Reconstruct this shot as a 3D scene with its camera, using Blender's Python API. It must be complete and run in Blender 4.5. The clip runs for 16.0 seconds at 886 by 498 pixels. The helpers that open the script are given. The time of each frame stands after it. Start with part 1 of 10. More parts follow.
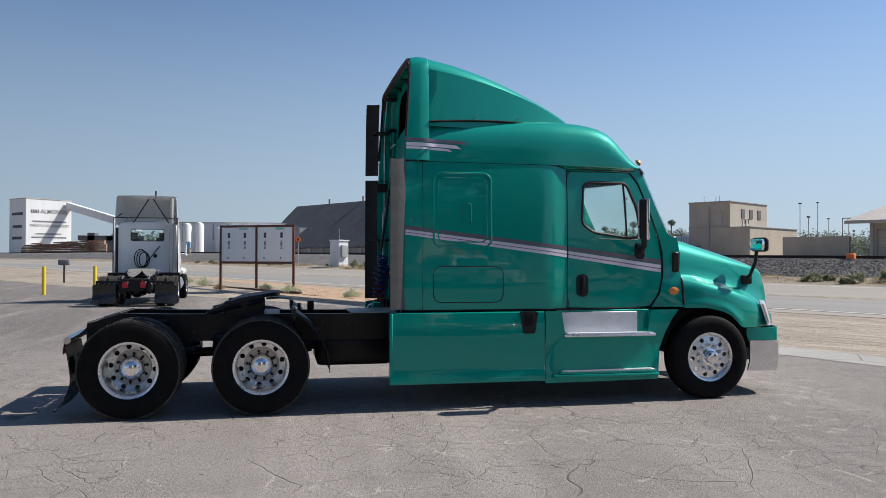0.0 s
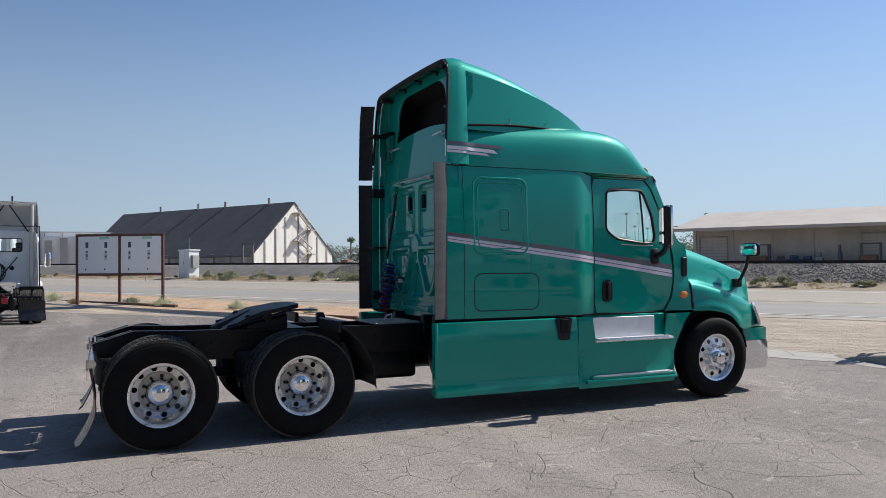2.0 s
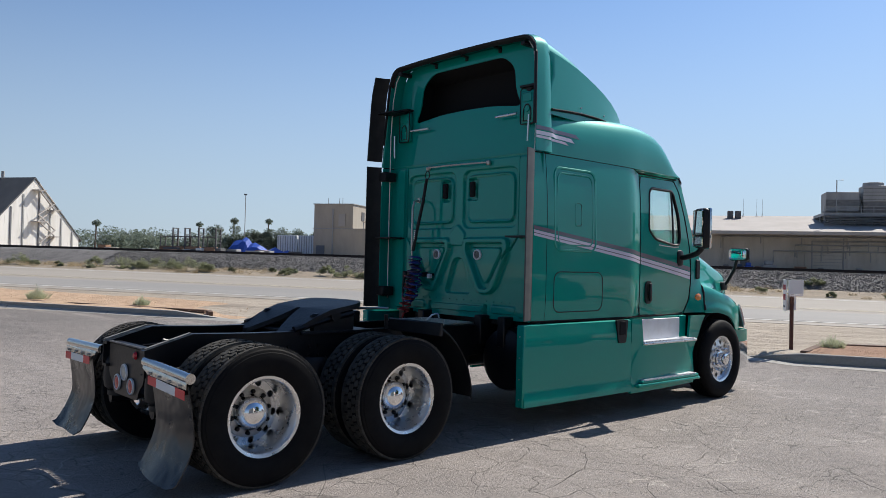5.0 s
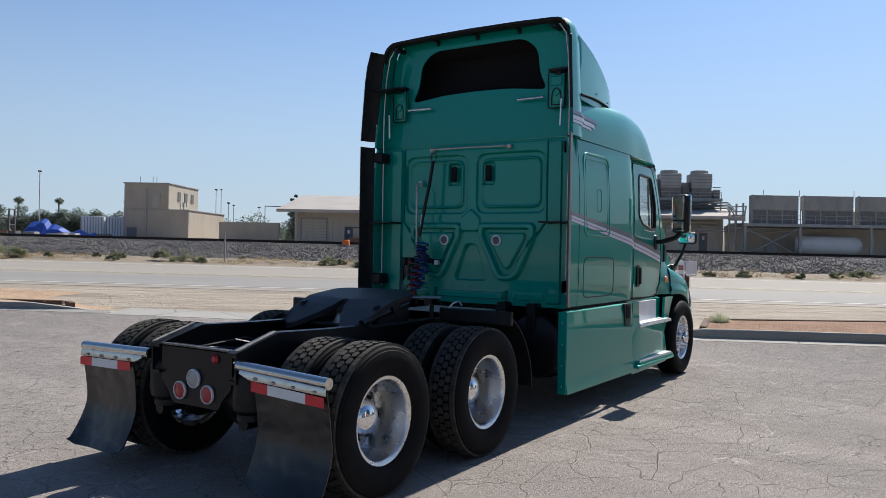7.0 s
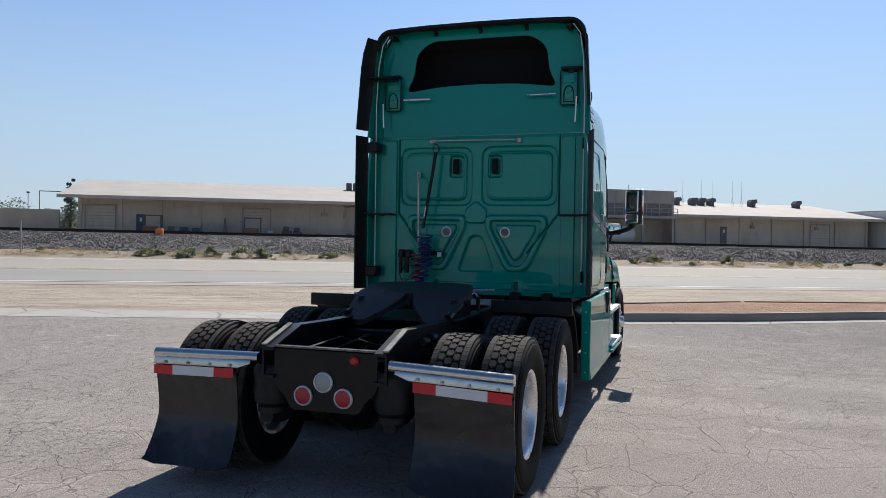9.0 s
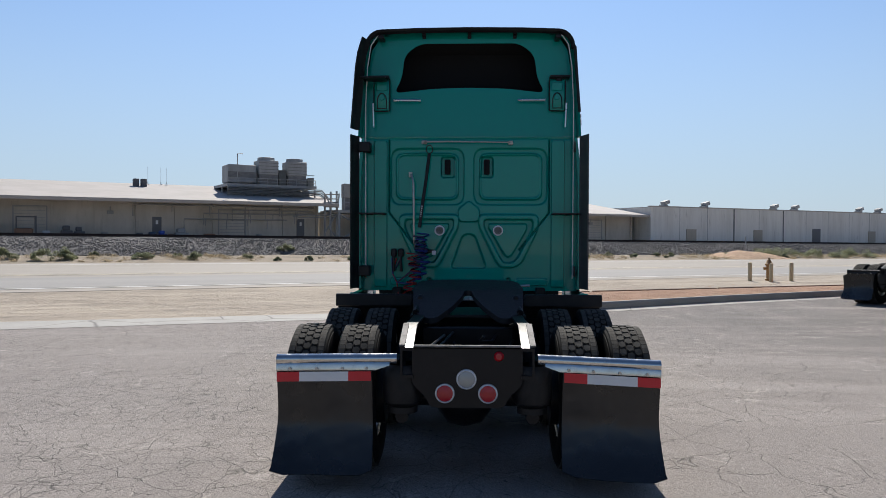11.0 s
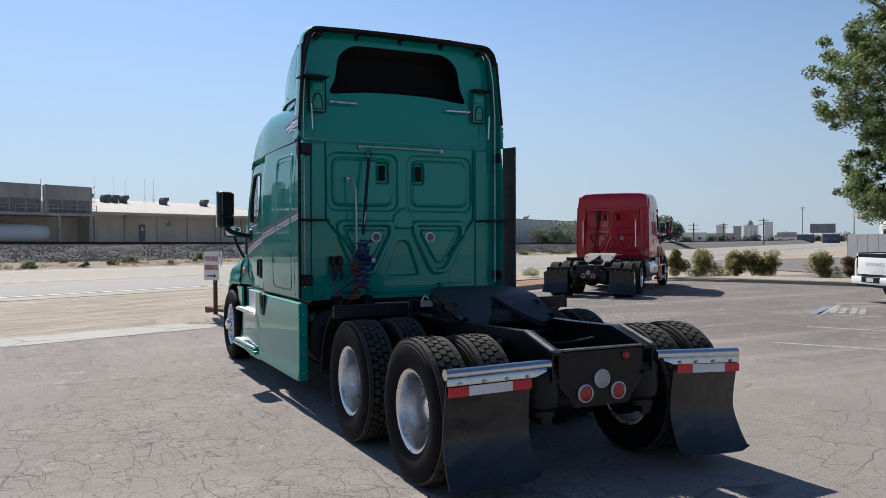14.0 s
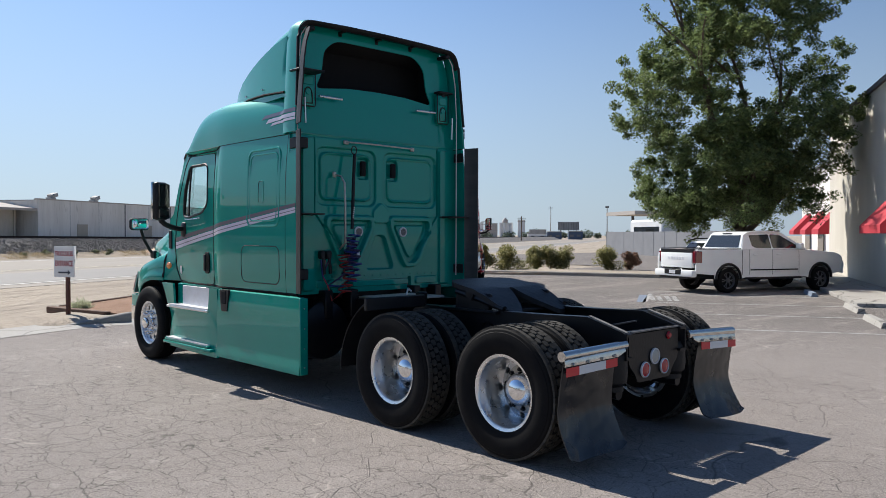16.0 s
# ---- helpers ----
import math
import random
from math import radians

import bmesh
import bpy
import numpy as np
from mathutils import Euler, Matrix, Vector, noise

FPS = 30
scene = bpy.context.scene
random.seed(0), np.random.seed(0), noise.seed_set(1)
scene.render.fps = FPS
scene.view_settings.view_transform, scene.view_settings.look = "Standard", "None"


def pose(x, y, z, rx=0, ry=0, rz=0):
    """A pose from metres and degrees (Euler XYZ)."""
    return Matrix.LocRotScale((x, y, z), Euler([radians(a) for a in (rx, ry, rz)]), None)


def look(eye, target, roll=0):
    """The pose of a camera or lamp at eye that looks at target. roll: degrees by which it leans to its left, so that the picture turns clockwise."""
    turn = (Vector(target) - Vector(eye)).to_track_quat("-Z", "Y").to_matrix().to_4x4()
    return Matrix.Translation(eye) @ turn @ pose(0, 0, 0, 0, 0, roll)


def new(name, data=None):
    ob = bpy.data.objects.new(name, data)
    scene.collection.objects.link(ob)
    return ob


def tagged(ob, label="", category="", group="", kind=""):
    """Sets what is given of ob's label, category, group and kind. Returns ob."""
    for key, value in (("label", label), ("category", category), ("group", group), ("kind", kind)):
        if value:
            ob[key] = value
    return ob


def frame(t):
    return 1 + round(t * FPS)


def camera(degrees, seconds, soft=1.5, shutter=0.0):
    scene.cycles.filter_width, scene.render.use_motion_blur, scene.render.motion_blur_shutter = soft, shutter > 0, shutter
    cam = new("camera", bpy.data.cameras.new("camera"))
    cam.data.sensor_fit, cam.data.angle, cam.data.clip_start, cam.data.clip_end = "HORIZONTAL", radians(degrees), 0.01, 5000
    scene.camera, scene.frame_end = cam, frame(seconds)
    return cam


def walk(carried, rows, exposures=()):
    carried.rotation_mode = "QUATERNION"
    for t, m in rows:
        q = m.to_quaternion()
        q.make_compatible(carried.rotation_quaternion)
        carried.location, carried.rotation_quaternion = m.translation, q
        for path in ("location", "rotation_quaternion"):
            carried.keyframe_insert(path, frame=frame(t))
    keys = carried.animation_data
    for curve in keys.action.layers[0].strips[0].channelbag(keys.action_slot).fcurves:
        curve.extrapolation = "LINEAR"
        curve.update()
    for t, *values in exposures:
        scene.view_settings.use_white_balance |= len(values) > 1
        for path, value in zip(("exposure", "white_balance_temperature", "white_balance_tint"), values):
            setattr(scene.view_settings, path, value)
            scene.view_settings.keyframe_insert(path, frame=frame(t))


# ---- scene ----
cam = camera(59.1, 16.0, soft=0.6)
METRES, EYE, TILT, LEAN, TURN = 18.33, 1.65, 0.0, 0.0, -11.9
ROWS = [
    (0.0, 0.0, 0.0, 0.0, -0.0, 0.71, -0.18),
    (0.5, -0.0306, 0.0053, 0.0011, -2.86, 1.0, -0.14),
    (1.0, -0.0615, 0.0091, 0.0015, -5.86, 1.22, -0.01),
    (1.5, -0.0909, 0.0184, 0.0005, -8.95, 1.31, 0.27),
    (2.0, -0.1203, 0.0276, -0.0006, -12.28, 1.33, 0.46),
    (2.5, -0.1468, 0.0399, -0.0018, -15.58, 1.24, 0.49),
    (3.0, -0.1745, 0.0576, -0.0017, -18.75, 1.31, 0.28),
    (3.5, -0.2001, 0.0732, -0.0011, -21.7, 1.36, -0.17),
    (4.0, -0.2248, 0.0946, -0.0014, -24.49, 1.31, -0.75),
    (6.5, -0.3316, 0.1988, -0.0, -40.6, 0.18, -1.26),
    (7.0, -0.3534, 0.2217, -0.0009, -44.44, -0.09, -1.06),
    (7.5, -0.3726, 0.2451, -0.0018, -48.29, -0.47, -0.94),
    (8.0, -0.3926, 0.2707, -0.0017, -52.22, -0.67, -0.93),
    (8.5, -0.4112, 0.2964, -0.0009, -56.23, -0.7, -0.97),
    (11.0, -0.4866, 0.4332, -0.001, -76.11, -0.77, -0.19),
    (11.5, -0.4899, 0.4634, 0.0009, -80.47, -0.82, -0.13),
    (12.0, -0.4909, 0.4943, 0.0016, -85.18, -0.76, -0.07),
    (12.5, -0.4887, 0.5263, 0.0024, -89.96, -0.8, 0.13),
    (13.0, -0.4927, 0.5575, 0.0028, -94.76, -0.74, 0.28),
    (13.5, -0.4913, 0.5883, 0.0016, -99.41, -0.73, 0.38),
    (14.0, -0.489, 0.6218, 0.0019, -104.13, -0.65, 0.26),
    (14.5, -0.485, 0.6528, 0.0027, -108.81, -0.59, 0.16),
    (15.0, -0.4771, 0.6849, 0.0038, -113.29, -0.64, 0.14),
    (15.5, -0.4707, 0.7165, 0.0033, -117.45, -0.77, 0.03),
    (16.0, -0.4599, 0.7475, 0.0019, -121.27, -1.02, -0.08),
]
EXPOSED = [(0.0, 0.32), (8.5, 0.34), (12.5, 0.27), (14.5, 0.35), (16.0, 0.41)]
walk(cam, [(t, pose(-0.12, -9.625, EYE, TILT, LEAN, TURN) @ pose(METRES * x, METRES * y, METRES * z, 90 + pitch, roll, yaw)) for t, x, y, z, yaw, pitch, roll in ROWS], EXPOSED)

# ---- light ----
world = bpy.data.worlds.new("world")
scene.world = world
world.use_nodes = True
wn = world.node_tree
wn.nodes.clear()
sky = wn.nodes.new("ShaderNodeTexSky")
sky.sky_type = "NISHITA"
sky.sun_disc = False
sky.sun_elevation = radians(45)
sky.sun_rotation = radians(90)
sky.altitude = 50
sky.air_density, sky.dust_density, sky.ozone_density = 1.0, 0.35, 3.0
bg = wn.nodes.new("ShaderNodeBackground")
wo = wn.nodes.new("ShaderNodeOutputWorld")
# a pale haze lies along the horizon
geo = wn.nodes.new("ShaderNodeTexCoord")
sep = wn.nodes.new("ShaderNodeSeparateXYZ")
wn.links.new(geo.outputs["Generated"], sep.inputs[0])
low = wn.nodes.new("ShaderNodeMapRange")
low.interpolation_type = "SMOOTHSTEP"
low.inputs["From Min"].default_value, low.inputs["From Max"].default_value = 0.42, -0.02
low.inputs["To Min"].default_value, low.inputs["To Max"].default_value = 0.0, 0.85
wn.links.new(sep.outputs[2], low.inputs["Value"])
haze = wn.nodes.new("ShaderNodeMix")
haze.data_type = "RGBA"
haze.inputs[7].default_value = (4.48, 5.5, 6.7, 1)
tint = wn.nodes.new("ShaderNodeMix")
tint.data_type, tint.blend_type = "RGBA", "MULTIPLY"
tint.inputs[0].default_value = 1.0
tint.inputs[7].default_value = (0.90, 1.05, 1.215, 1)
wn.links.new(sky.outputs[0], tint.inputs[6])
wn.links.new(tint.outputs[2], haze.inputs[6])
wn.links.new(low.outputs[0], haze.inputs[0])
wn.links.new(haze.outputs[2], bg.inputs[0])
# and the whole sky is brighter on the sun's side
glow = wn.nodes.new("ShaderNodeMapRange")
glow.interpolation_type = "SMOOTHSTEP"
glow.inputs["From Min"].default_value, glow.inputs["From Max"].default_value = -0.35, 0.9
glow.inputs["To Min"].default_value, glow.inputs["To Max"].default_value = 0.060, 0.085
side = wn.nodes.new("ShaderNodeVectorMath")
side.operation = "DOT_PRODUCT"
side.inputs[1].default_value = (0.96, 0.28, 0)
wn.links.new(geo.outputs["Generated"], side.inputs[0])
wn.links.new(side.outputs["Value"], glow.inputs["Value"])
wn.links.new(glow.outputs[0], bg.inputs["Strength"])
wn.links.new(bg.outputs[0], wo.inputs[0])

sun_data = bpy.data.lights.new("sun", "SUN")
sun_data.energy, sun_data.angle, sun_data.color = 5.0, radians(0.55), (1.0, 0.95, 0.87)
sun_ob = new("sun", sun_data)
sun_ob.matrix_world = look((60, 1.2, 60), (0, 0, 0))


# ---- materials ----
class Mat:
    """A small builder for procedural surfaces."""

    def __init__(self, name, color, rough=0.6, metal=0.0, **extra):
        self.m = bpy.data.materials.new(name)
        self.m.use_nodes = True
        self.t = self.m.node_tree
        self.b = self.t.nodes["Principled BSDF"]
        self.b.inputs["Base Color"].default_value = (*color, 1)
        self.b.inputs["Roughness"].default_value = rough
        self.b.inputs["Metallic"].default_value = metal
        for k, v in extra.items():
            self.b.inputs[k.replace("_", " ")].default_value = v
        self.color = color
        self.col = None
        self.bmp = None

    def coords(self, space="Object", scale=(1, 1, 1)):
        c = self.t.nodes.new("ShaderNodeTexCoord")
        m = self.t.nodes.new("ShaderNodeMapping")
        m.inputs["Scale"].default_value = scale
        self.t.links.new(c.outputs[space], m.inputs[0])
        return m.outputs[0]

    def noise(self, scale, detail=5, rough=0.6, lo=0.35, hi=0.65, stretch=(1, 1, 1), space="Object"):
        n = self.t.nodes.new("ShaderNodeTexNoise")
        n.inputs["Scale"].default_value, n.inputs["Detail"].default_value, n.inputs["Roughness"].default_value = scale, detail, rough
        self.t.links.new(self.coords(space, stretch), n.inputs["Vector"])
        return self.ramp(n.outputs[0], lo, hi)

    def ramp(self, sock, lo, hi):
        r = self.t.nodes.new("ShaderNodeMapRange")
        r.inputs["From Min"].default_value, r.inputs["From Max"].default_value = lo, hi
        self.t.links.new(sock, r.inputs["Value"])
        return r.outputs[0]

    def cracks(self, scale, width, warp=0.0, stretch=(1, 1, 1)):
        """1 in the cracks, 0 on the flats between them."""
        v = self.t.nodes.new("ShaderNodeTexVoronoi")
        v.feature = "DISTANCE_TO_EDGE"
        v.inputs["Scale"].default_value = scale
        co = self.coords("Object", stretch)
        if warp:
            n = self.t.nodes.new("ShaderNodeTexNoise")
            n.inputs["Scale"].default_value = scale * 1.3
            n.inputs["Detail"].default_value = 2
            self.t.links.new(co, n.inputs["Vector"])
            a = self.t.nodes.new("ShaderNodeVectorMath")
            a.operation = "MULTIPLY_ADD"
            a.inputs[1].default_value = (warp, warp, warp)
            self.t.links.new(n.outputs["Color"], a.inputs[0])
            self.t.links.new(co, a.inputs[2])
            co = a.outputs[0]
        self.t.links.new(co, v.inputs["Vector"])
        return self.ramp(v.outputs["Distance"], width, 0.0)

    def off_line(self, point, way, near, far, wobble):
        """0 along a line in the plan, 1 beyond far metres to either side of it."""
        co = self.coords()
        n = self.t.nodes.new("ShaderNodeTexNoise")
        n.inputs["Scale"].default_value, n.inputs["Detail"].default_value = 0.3, 5
        self.t.links.new(co, n.inputs["Vector"])
        d = self.t.nodes.new("ShaderNodeVectorMath")
        d.operation = "DOT_PRODUCT"
        d.inputs[1].default_value = (-way[1], way[0], 0)
        self.t.links.new(co, d.inputs[0])
        c = self.t.nodes.new("ShaderNodeMath")
        c.operation = "ADD"
        c.inputs[1].default_value = point[0] * way[1] - point[1] * way[0]
        self.t.links.new(d.outputs["Value"], c.inputs[0])
        e = self.t.nodes.new("ShaderNodeMath")
        e.operation = "ABSOLUTE"
        self.t.links.new(c.outputs[0], e.inputs[0])
        w = self.t.nodes.new("ShaderNodeMath")
        w.operation = "MULTIPLY_ADD"
        w.inputs[1].default_value = wobble
        self.t.links.new(n.outputs[0], w.inputs[0])
        self.t.links.new(e.outputs[0], w.inputs[2])
        return self.ramp(w.outputs[0], near + wobble / 2, far + wobble / 2)

    def mix(self, fac, color, amount=1.0):
        """Lays a colour over what is there, by fac times amount."""
        n = self.t.nodes.new("ShaderNodeMix")
        n.data_type = "RGBA"
        n.clamp_factor = True
        f = fac
        if amount != 1.0:
            k = self.t.nodes.new("ShaderNodeMath")
            k.operation = "MULTIPLY"
            k.use_clamp = True
            k.inputs[1].default_value = amount
            self.t.links.new(fac, k.inputs[0])
            f = k.outputs[0]
        self.t.links.new(f, n.inputs[0])
        if self.col is None:
            n.inputs[6].default_value = (*self.color, 1)
        else:
            self.t.links.new(self.col, n.inputs[6])
        n.inputs[7].default_value = (*color, 1)
        self.col = n.outputs[2]
        self.t.links.new(self.col, self.b.inputs["Base Color"])
        return self

    def times(self, a, b):
        k = self.t.nodes.new("ShaderNodeMath")
        k.operation = "MULTIPLY"
        self.t.links.new(a, k.inputs[0])
        self.t.links.new(b, k.inputs[1])
        return k.outputs[0]

    def bump(self, height, strength=0.3, dist=0.01, invert=False):
        n = self.t.nodes.new("ShaderNodeBump")
        n.inputs["Strength"].default_value, n.inputs["Distance"].default_value, n.invert = strength, dist, invert
        self.t.links.new(height, n.inputs["Height"])
        if self.bmp is not None:
            self.t.links.new(self.bmp, n.inputs["Normal"])
        self.bmp = n.outputs[0]
        self.t.links.new(self.bmp, self.b.inputs["Normal"])
        return self

    def vary(self, amount=0.15):
        """Each object a little lighter or darker, and each loose piece of it too."""
        o = self.t.nodes.new("ShaderNodeObjectInfo")
        g = self.t.nodes.new("ShaderNodeNewGeometry")
        a = self.t.nodes.new("ShaderNodeMath")
        a.operation = "ADD"
        self.t.links.new(o.outputs["Random"], a.inputs[0])
        self.t.links.new(g.outputs["Random Per Island"], a.inputs[1])
        f = self.t.nodes.new("ShaderNodeMath")
        f.operation = "FRACT"
        self.t.links.new(a.outputs[0], f.inputs[0])
        r = self.t.nodes.new("ShaderNodeMapRange")
        r.inputs["To Min"].default_value, r.inputs["To Max"].default_value = 1 - amount, 1 + amount
        self.t.links.new(f.outputs[0], r.inputs["Value"])
        h = self.t.nodes.new("ShaderNodeHueSaturation")
        self.t.links.new(r.outputs[0], h.inputs["Value"])
        if self.col is None:
            h.inputs["Color"].default_value = (*self.color, 1)
        else:
            self.t.links.new(self.col, h.inputs["Color"])
        self.col = h.outputs[0]
        self.t.links.new(self.col, self.b.inputs["Base Color"])
        return self

    def leafy(self, share):
        """Lets part of the light through, as thin leaves do."""
        tr = self.t.nodes.new("ShaderNodeBsdfTranslucent")
        mx = self.t.nodes.new("ShaderNodeMixShader")
        mx.inputs[0].default_value = share
        self.t.links.new(self.col, tr.inputs["Color"])
        self.t.links.new(self.b.outputs[0], mx.inputs[1])
        self.t.links.new(tr.outputs[0], mx.inputs[2])
        self.t.links.new(mx.outputs[0], self.t.nodes["Material Output"].inputs["Surface"])
        return self

    def roughen(self, fac, lo, hi):
        r = self.t.nodes.new("ShaderNodeMapRange")
        r.inputs["To Min"].default_value, r.inputs["To Max"].default_value = lo, hi
        self.t.links.new(fac, r.inputs["Value"])
        self.t.links.new(r.outputs[0], self.b.inputs["Roughness"])
        return self


def paint(name, color, metal=0.0, dirt=(0.25, 0.22, 0.18), dust=0.1, rough=0.35, coat=0.8):
    m = Mat(name, color, rough, metal, Coat_Weight=coat, Coat_Roughness=0.025, Specular_IOR_Level=0.05)
    m.mix(m.noise(2.3, 6, 0.65, 0.42, 0.8), dirt, dust)
    m.mix(m.noise(300, 2, 0.5, 0.45, 0.75), tuple(min(1, c * 1.35) for c in color), 0.3)
    return m


M = {}
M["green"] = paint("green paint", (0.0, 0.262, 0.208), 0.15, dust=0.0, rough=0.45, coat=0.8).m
M["red"] = paint("red paint", (0.42, 0.006, 0.02), 0.1, dust=0.06).m
M["white"] = paint("white paint", (0.83, 0.84, 0.83), 0.0, dust=0.1).m
M["stripe_dark"] = Mat("dark grey stripe vinyl", (0.12, 0.10, 0.13), 0.35, 0.2, Coat_Weight=0.5).m
M["stripe_light"] = Mat("lilac white stripe vinyl", (0.62, 0.58, 0.68), 0.35, 0.0, Coat_Weight=0.5).m
m = Mat("black rubber", (0.009, 0.009, 0.0105), 0.5, Specular_IOR_Level=0.3)
m.mix(m.noise(9, 5, 0.6, 0.4, 0.75), (0.035, 0.033, 0.03), 0.4).bump(m.noise(60, 3), 0.15, 0.004)
M["rubber"] = m.m
m = Mat("tyre rubber", (0.004, 0.004, 0.005), 0.75, Specular_IOR_Level=0.15)
m.mix(m.noise(5, 6, 0.65, 0.42, 0.8), (0.018, 0.017, 0.015), 0.45).bump(m.noise(80, 3), 0.12, 0.003)
M["tyre"] = m.m
m = Mat("dusty tread rubber", (0.05, 0.046, 0.04), 0.9, Specular_IOR_Level=0.2)
m.mix(m.noise(14, 5, 0.6, 0.4, 0.7), (0.11, 0.10, 0.085), 0.5).vary(0.2).bump(m.noise(90, 3), 0.2, 0.003)
M["tread"] = m.m
m = Mat("black chassis paint", (0.005, 0.005, 0.007), 0.38, Specular_IOR_Level=0.3)
m.mix(m.noise(6, 6, 0.7, 0.5, 0.85), (0.025, 0.022, 0.019), 0.4).bump(m.noise(35, 4), 0.12, 0.004)
M["chassis"] = m.m
m = Mat("black moulded plastic", (0.010, 0.010, 0.012), 0.45, Specular_IOR_Level=0.3)
m.mix(m.noise(8, 5, 0.6, 0.45, 0.8), (0.04, 0.038, 0.036), 0.3).bump(m.noise(220, 2), 0.08, 0.001)
M["plastic"] = m.m
m = Mat("weathered grey rubber", (0.05, 0.05, 0.053), 0.5)
m.mix(m.noise(3, 5, 0.6, 0.4, 0.75, (1, 1, 6)), (0.085, 0.082, 0.08), 0.6)
M["greyrubber"] = m.m
m = Mat("glossy mud flap rubber", (0.012, 0.012, 0.013), 0.32, Specular_IOR_Level=0.6)
m.mix(m.noise(5, 6, 0.65, 0.45, 0.8), (0.04, 0.038, 0.036), 0.2).roughen(m.noise(3, 3), 0.20, 0.38).bump(m.noise(3, 2), 0.3, 0.03)
M["flap"] = m.m
# near black, also painted where openings would only lie in shade
M["void"] = Mat("black lining and deep shade", (0.004, 0.004, 0.005), 0.95).m
m = Mat("chrome", (0.82, 0.83, 0.85), 0.06, 1.0)
m.roughen(m.noise(7, 4, 0.6, 0.4, 0.8), 0.04, 0.16)
M["chrome"] = m.m
m = Mat("road worn chrome", (0.60, 0.585, 0.56), 0.16, 1.0)
m.mix(m.noise(9, 5, 0.65, 0.5, 0.75), (0.34, 0.31, 0.27), 0.5)
m.roughen(m.noise(14, 4, 0.6, 0.4, 0.8), 0.10, 0.34)
M["wornchrome"] = m.m
m = Mat("polished aluminium", (0.78, 0.79, 0.80), 0.22, 1.0)
m.mix(m.noise(5, 4, 0.5, 0.45, 0.8), (0.55, 0.53, 0.5), 0.3)
m.roughen(m.noise(12, 3), 0.24, 0.38)
M["alu"] = m.m
m = Mat("dull cast aluminium", (0.56, 0.54, 0.50), 0.5, 0.7)
m.mix(m.noise(18, 6, 0.65, 0.45, 0.8), (0.30, 0.26, 0.21), 0.5)
M["dullalu"] = m.m
m = Mat("white powder coated plate", (0.72, 0.73, 0.76), 0.4, 0.25)
m.mix(m.noise(8, 5, 0.6, 0.45, 0.8), (0.45, 0.44, 0.42), 0.4)
M["plate"] = m.m
m = Mat("worn frame steel", (0.24, 0.23, 0.22), 0.75, 0.2, Specular_IOR_Level=0.3)
m.mix(m.noise(15, 5, 0.6, 0.45, 0.7), (0.06, 0.055, 0.05), 0.7)
M["wornsteel"] = m.m
M["steel"] = Mat("galvanised steel", (0.45, 0.46, 0.47), 0.4, 0.9).m
m = Mat("greasy black steel", (0.012, 0.012, 0.015), 0.5, 0.0, Specular_IOR_Level=0.3)
m.mix(m.noise(9, 6, 0.7, 0.42, 0.75), (0.035, 0.032, 0.03), 0.4).bump(m.noise(25, 5), 0.25, 0.006)
M["grease"] = m.m
g = Mat("window glass", (0.80, 0.90, 0.88), 0.0, 0.0, IOR=1.45)
g.b.inputs["Transmission Weight"].default_value = 1.0
M["glass"] = g.m
g = Mat("tinted glass and dark reflection", (0.012, 0.014, 0.015), 0.03, 0.0, Coat_Weight=0.5)
M["darkglass"] = g.m
M["mirror"] = Mat("mirror glass", (0.9, 0.9, 0.92), 0.02, 1.0).m
M["amber"] = Mat("amber lens", (0.75, 0.22, 0.02), 0.2, 0.0, Coat_Weight=1.0).m
M["pinklens"] = Mat("pale pink lens", (0.62, 0.42, 0.38), 0.2, 0.0, Coat_Weight=1.0).m
M["tail_red"] = Mat("deep red lamp lens", (0.15, 0.010, 0.018), 0.2, 0.0, Coat_Weight=0.6).m
M["redlens"] = Mat("red lamp lens", (0.40, 0.012, 0.02), 0.25, 0.0, Coat_Weight=0.2).m
M["dulllens"] = Mat("dull clear lens", (0.36, 0.37, 0.36), 0.35, 0.3).m
M["clearlens"] = Mat("clear lamp lens", (0.68, 0.70, 0.72), 0.12, 0.3, Coat_Weight=1.0).m
M["redtape"] = Mat("red reflective tape", (0.62, 0.02, 0.03), 0.35).m
M["whitetape"] = Mat("white reflective tape", (0.72, 0.73, 0.74), 0.35).m
M["bluehose"] = Mat("blue air hose", (0.012, 0.028, 0.20), 0.4).m
M["darkhose"] = Mat("dark electric cable", (0.03, 0.02, 0.07), 0.45).m
M["redhose"] = Mat("red air hose", (0.27, 0.022, 0.02), 0.4).m
M["seat"] = Mat("grey seat cloth", (0.10, 0.10, 0.105), 0.9).m
M["dash"] = Mat("grey cab trim", (0.13, 0.13, 0.135), 0.7).m

# ground and site surfaces
m = Mat("old cracked asphalt", (0.279, 0.250, 0.230), 0.9, Specular_IOR_Level=0.3)
big, mid, fine = m.noise(0.16, 6, 0.6, 0.38, 0.66), m.noise(1.1, 6, 0.65, 0.38, 0.66), m.noise(38, 5, 0.75, 0.4, 0.62)
m.mix(big, (0.24, 0.211, 0.193), 0.75).mix(mid, (0.305, 0.269, 0.244), 0.6).mix(fine, (0.185, 0.163, 0.149), 0.55)
m.mix(m.off_line((3.5, 3.4), (0.80, 0.60), 3.5, 10.0, 4.0), (0.128, 0.116, 0.108), 0.95)
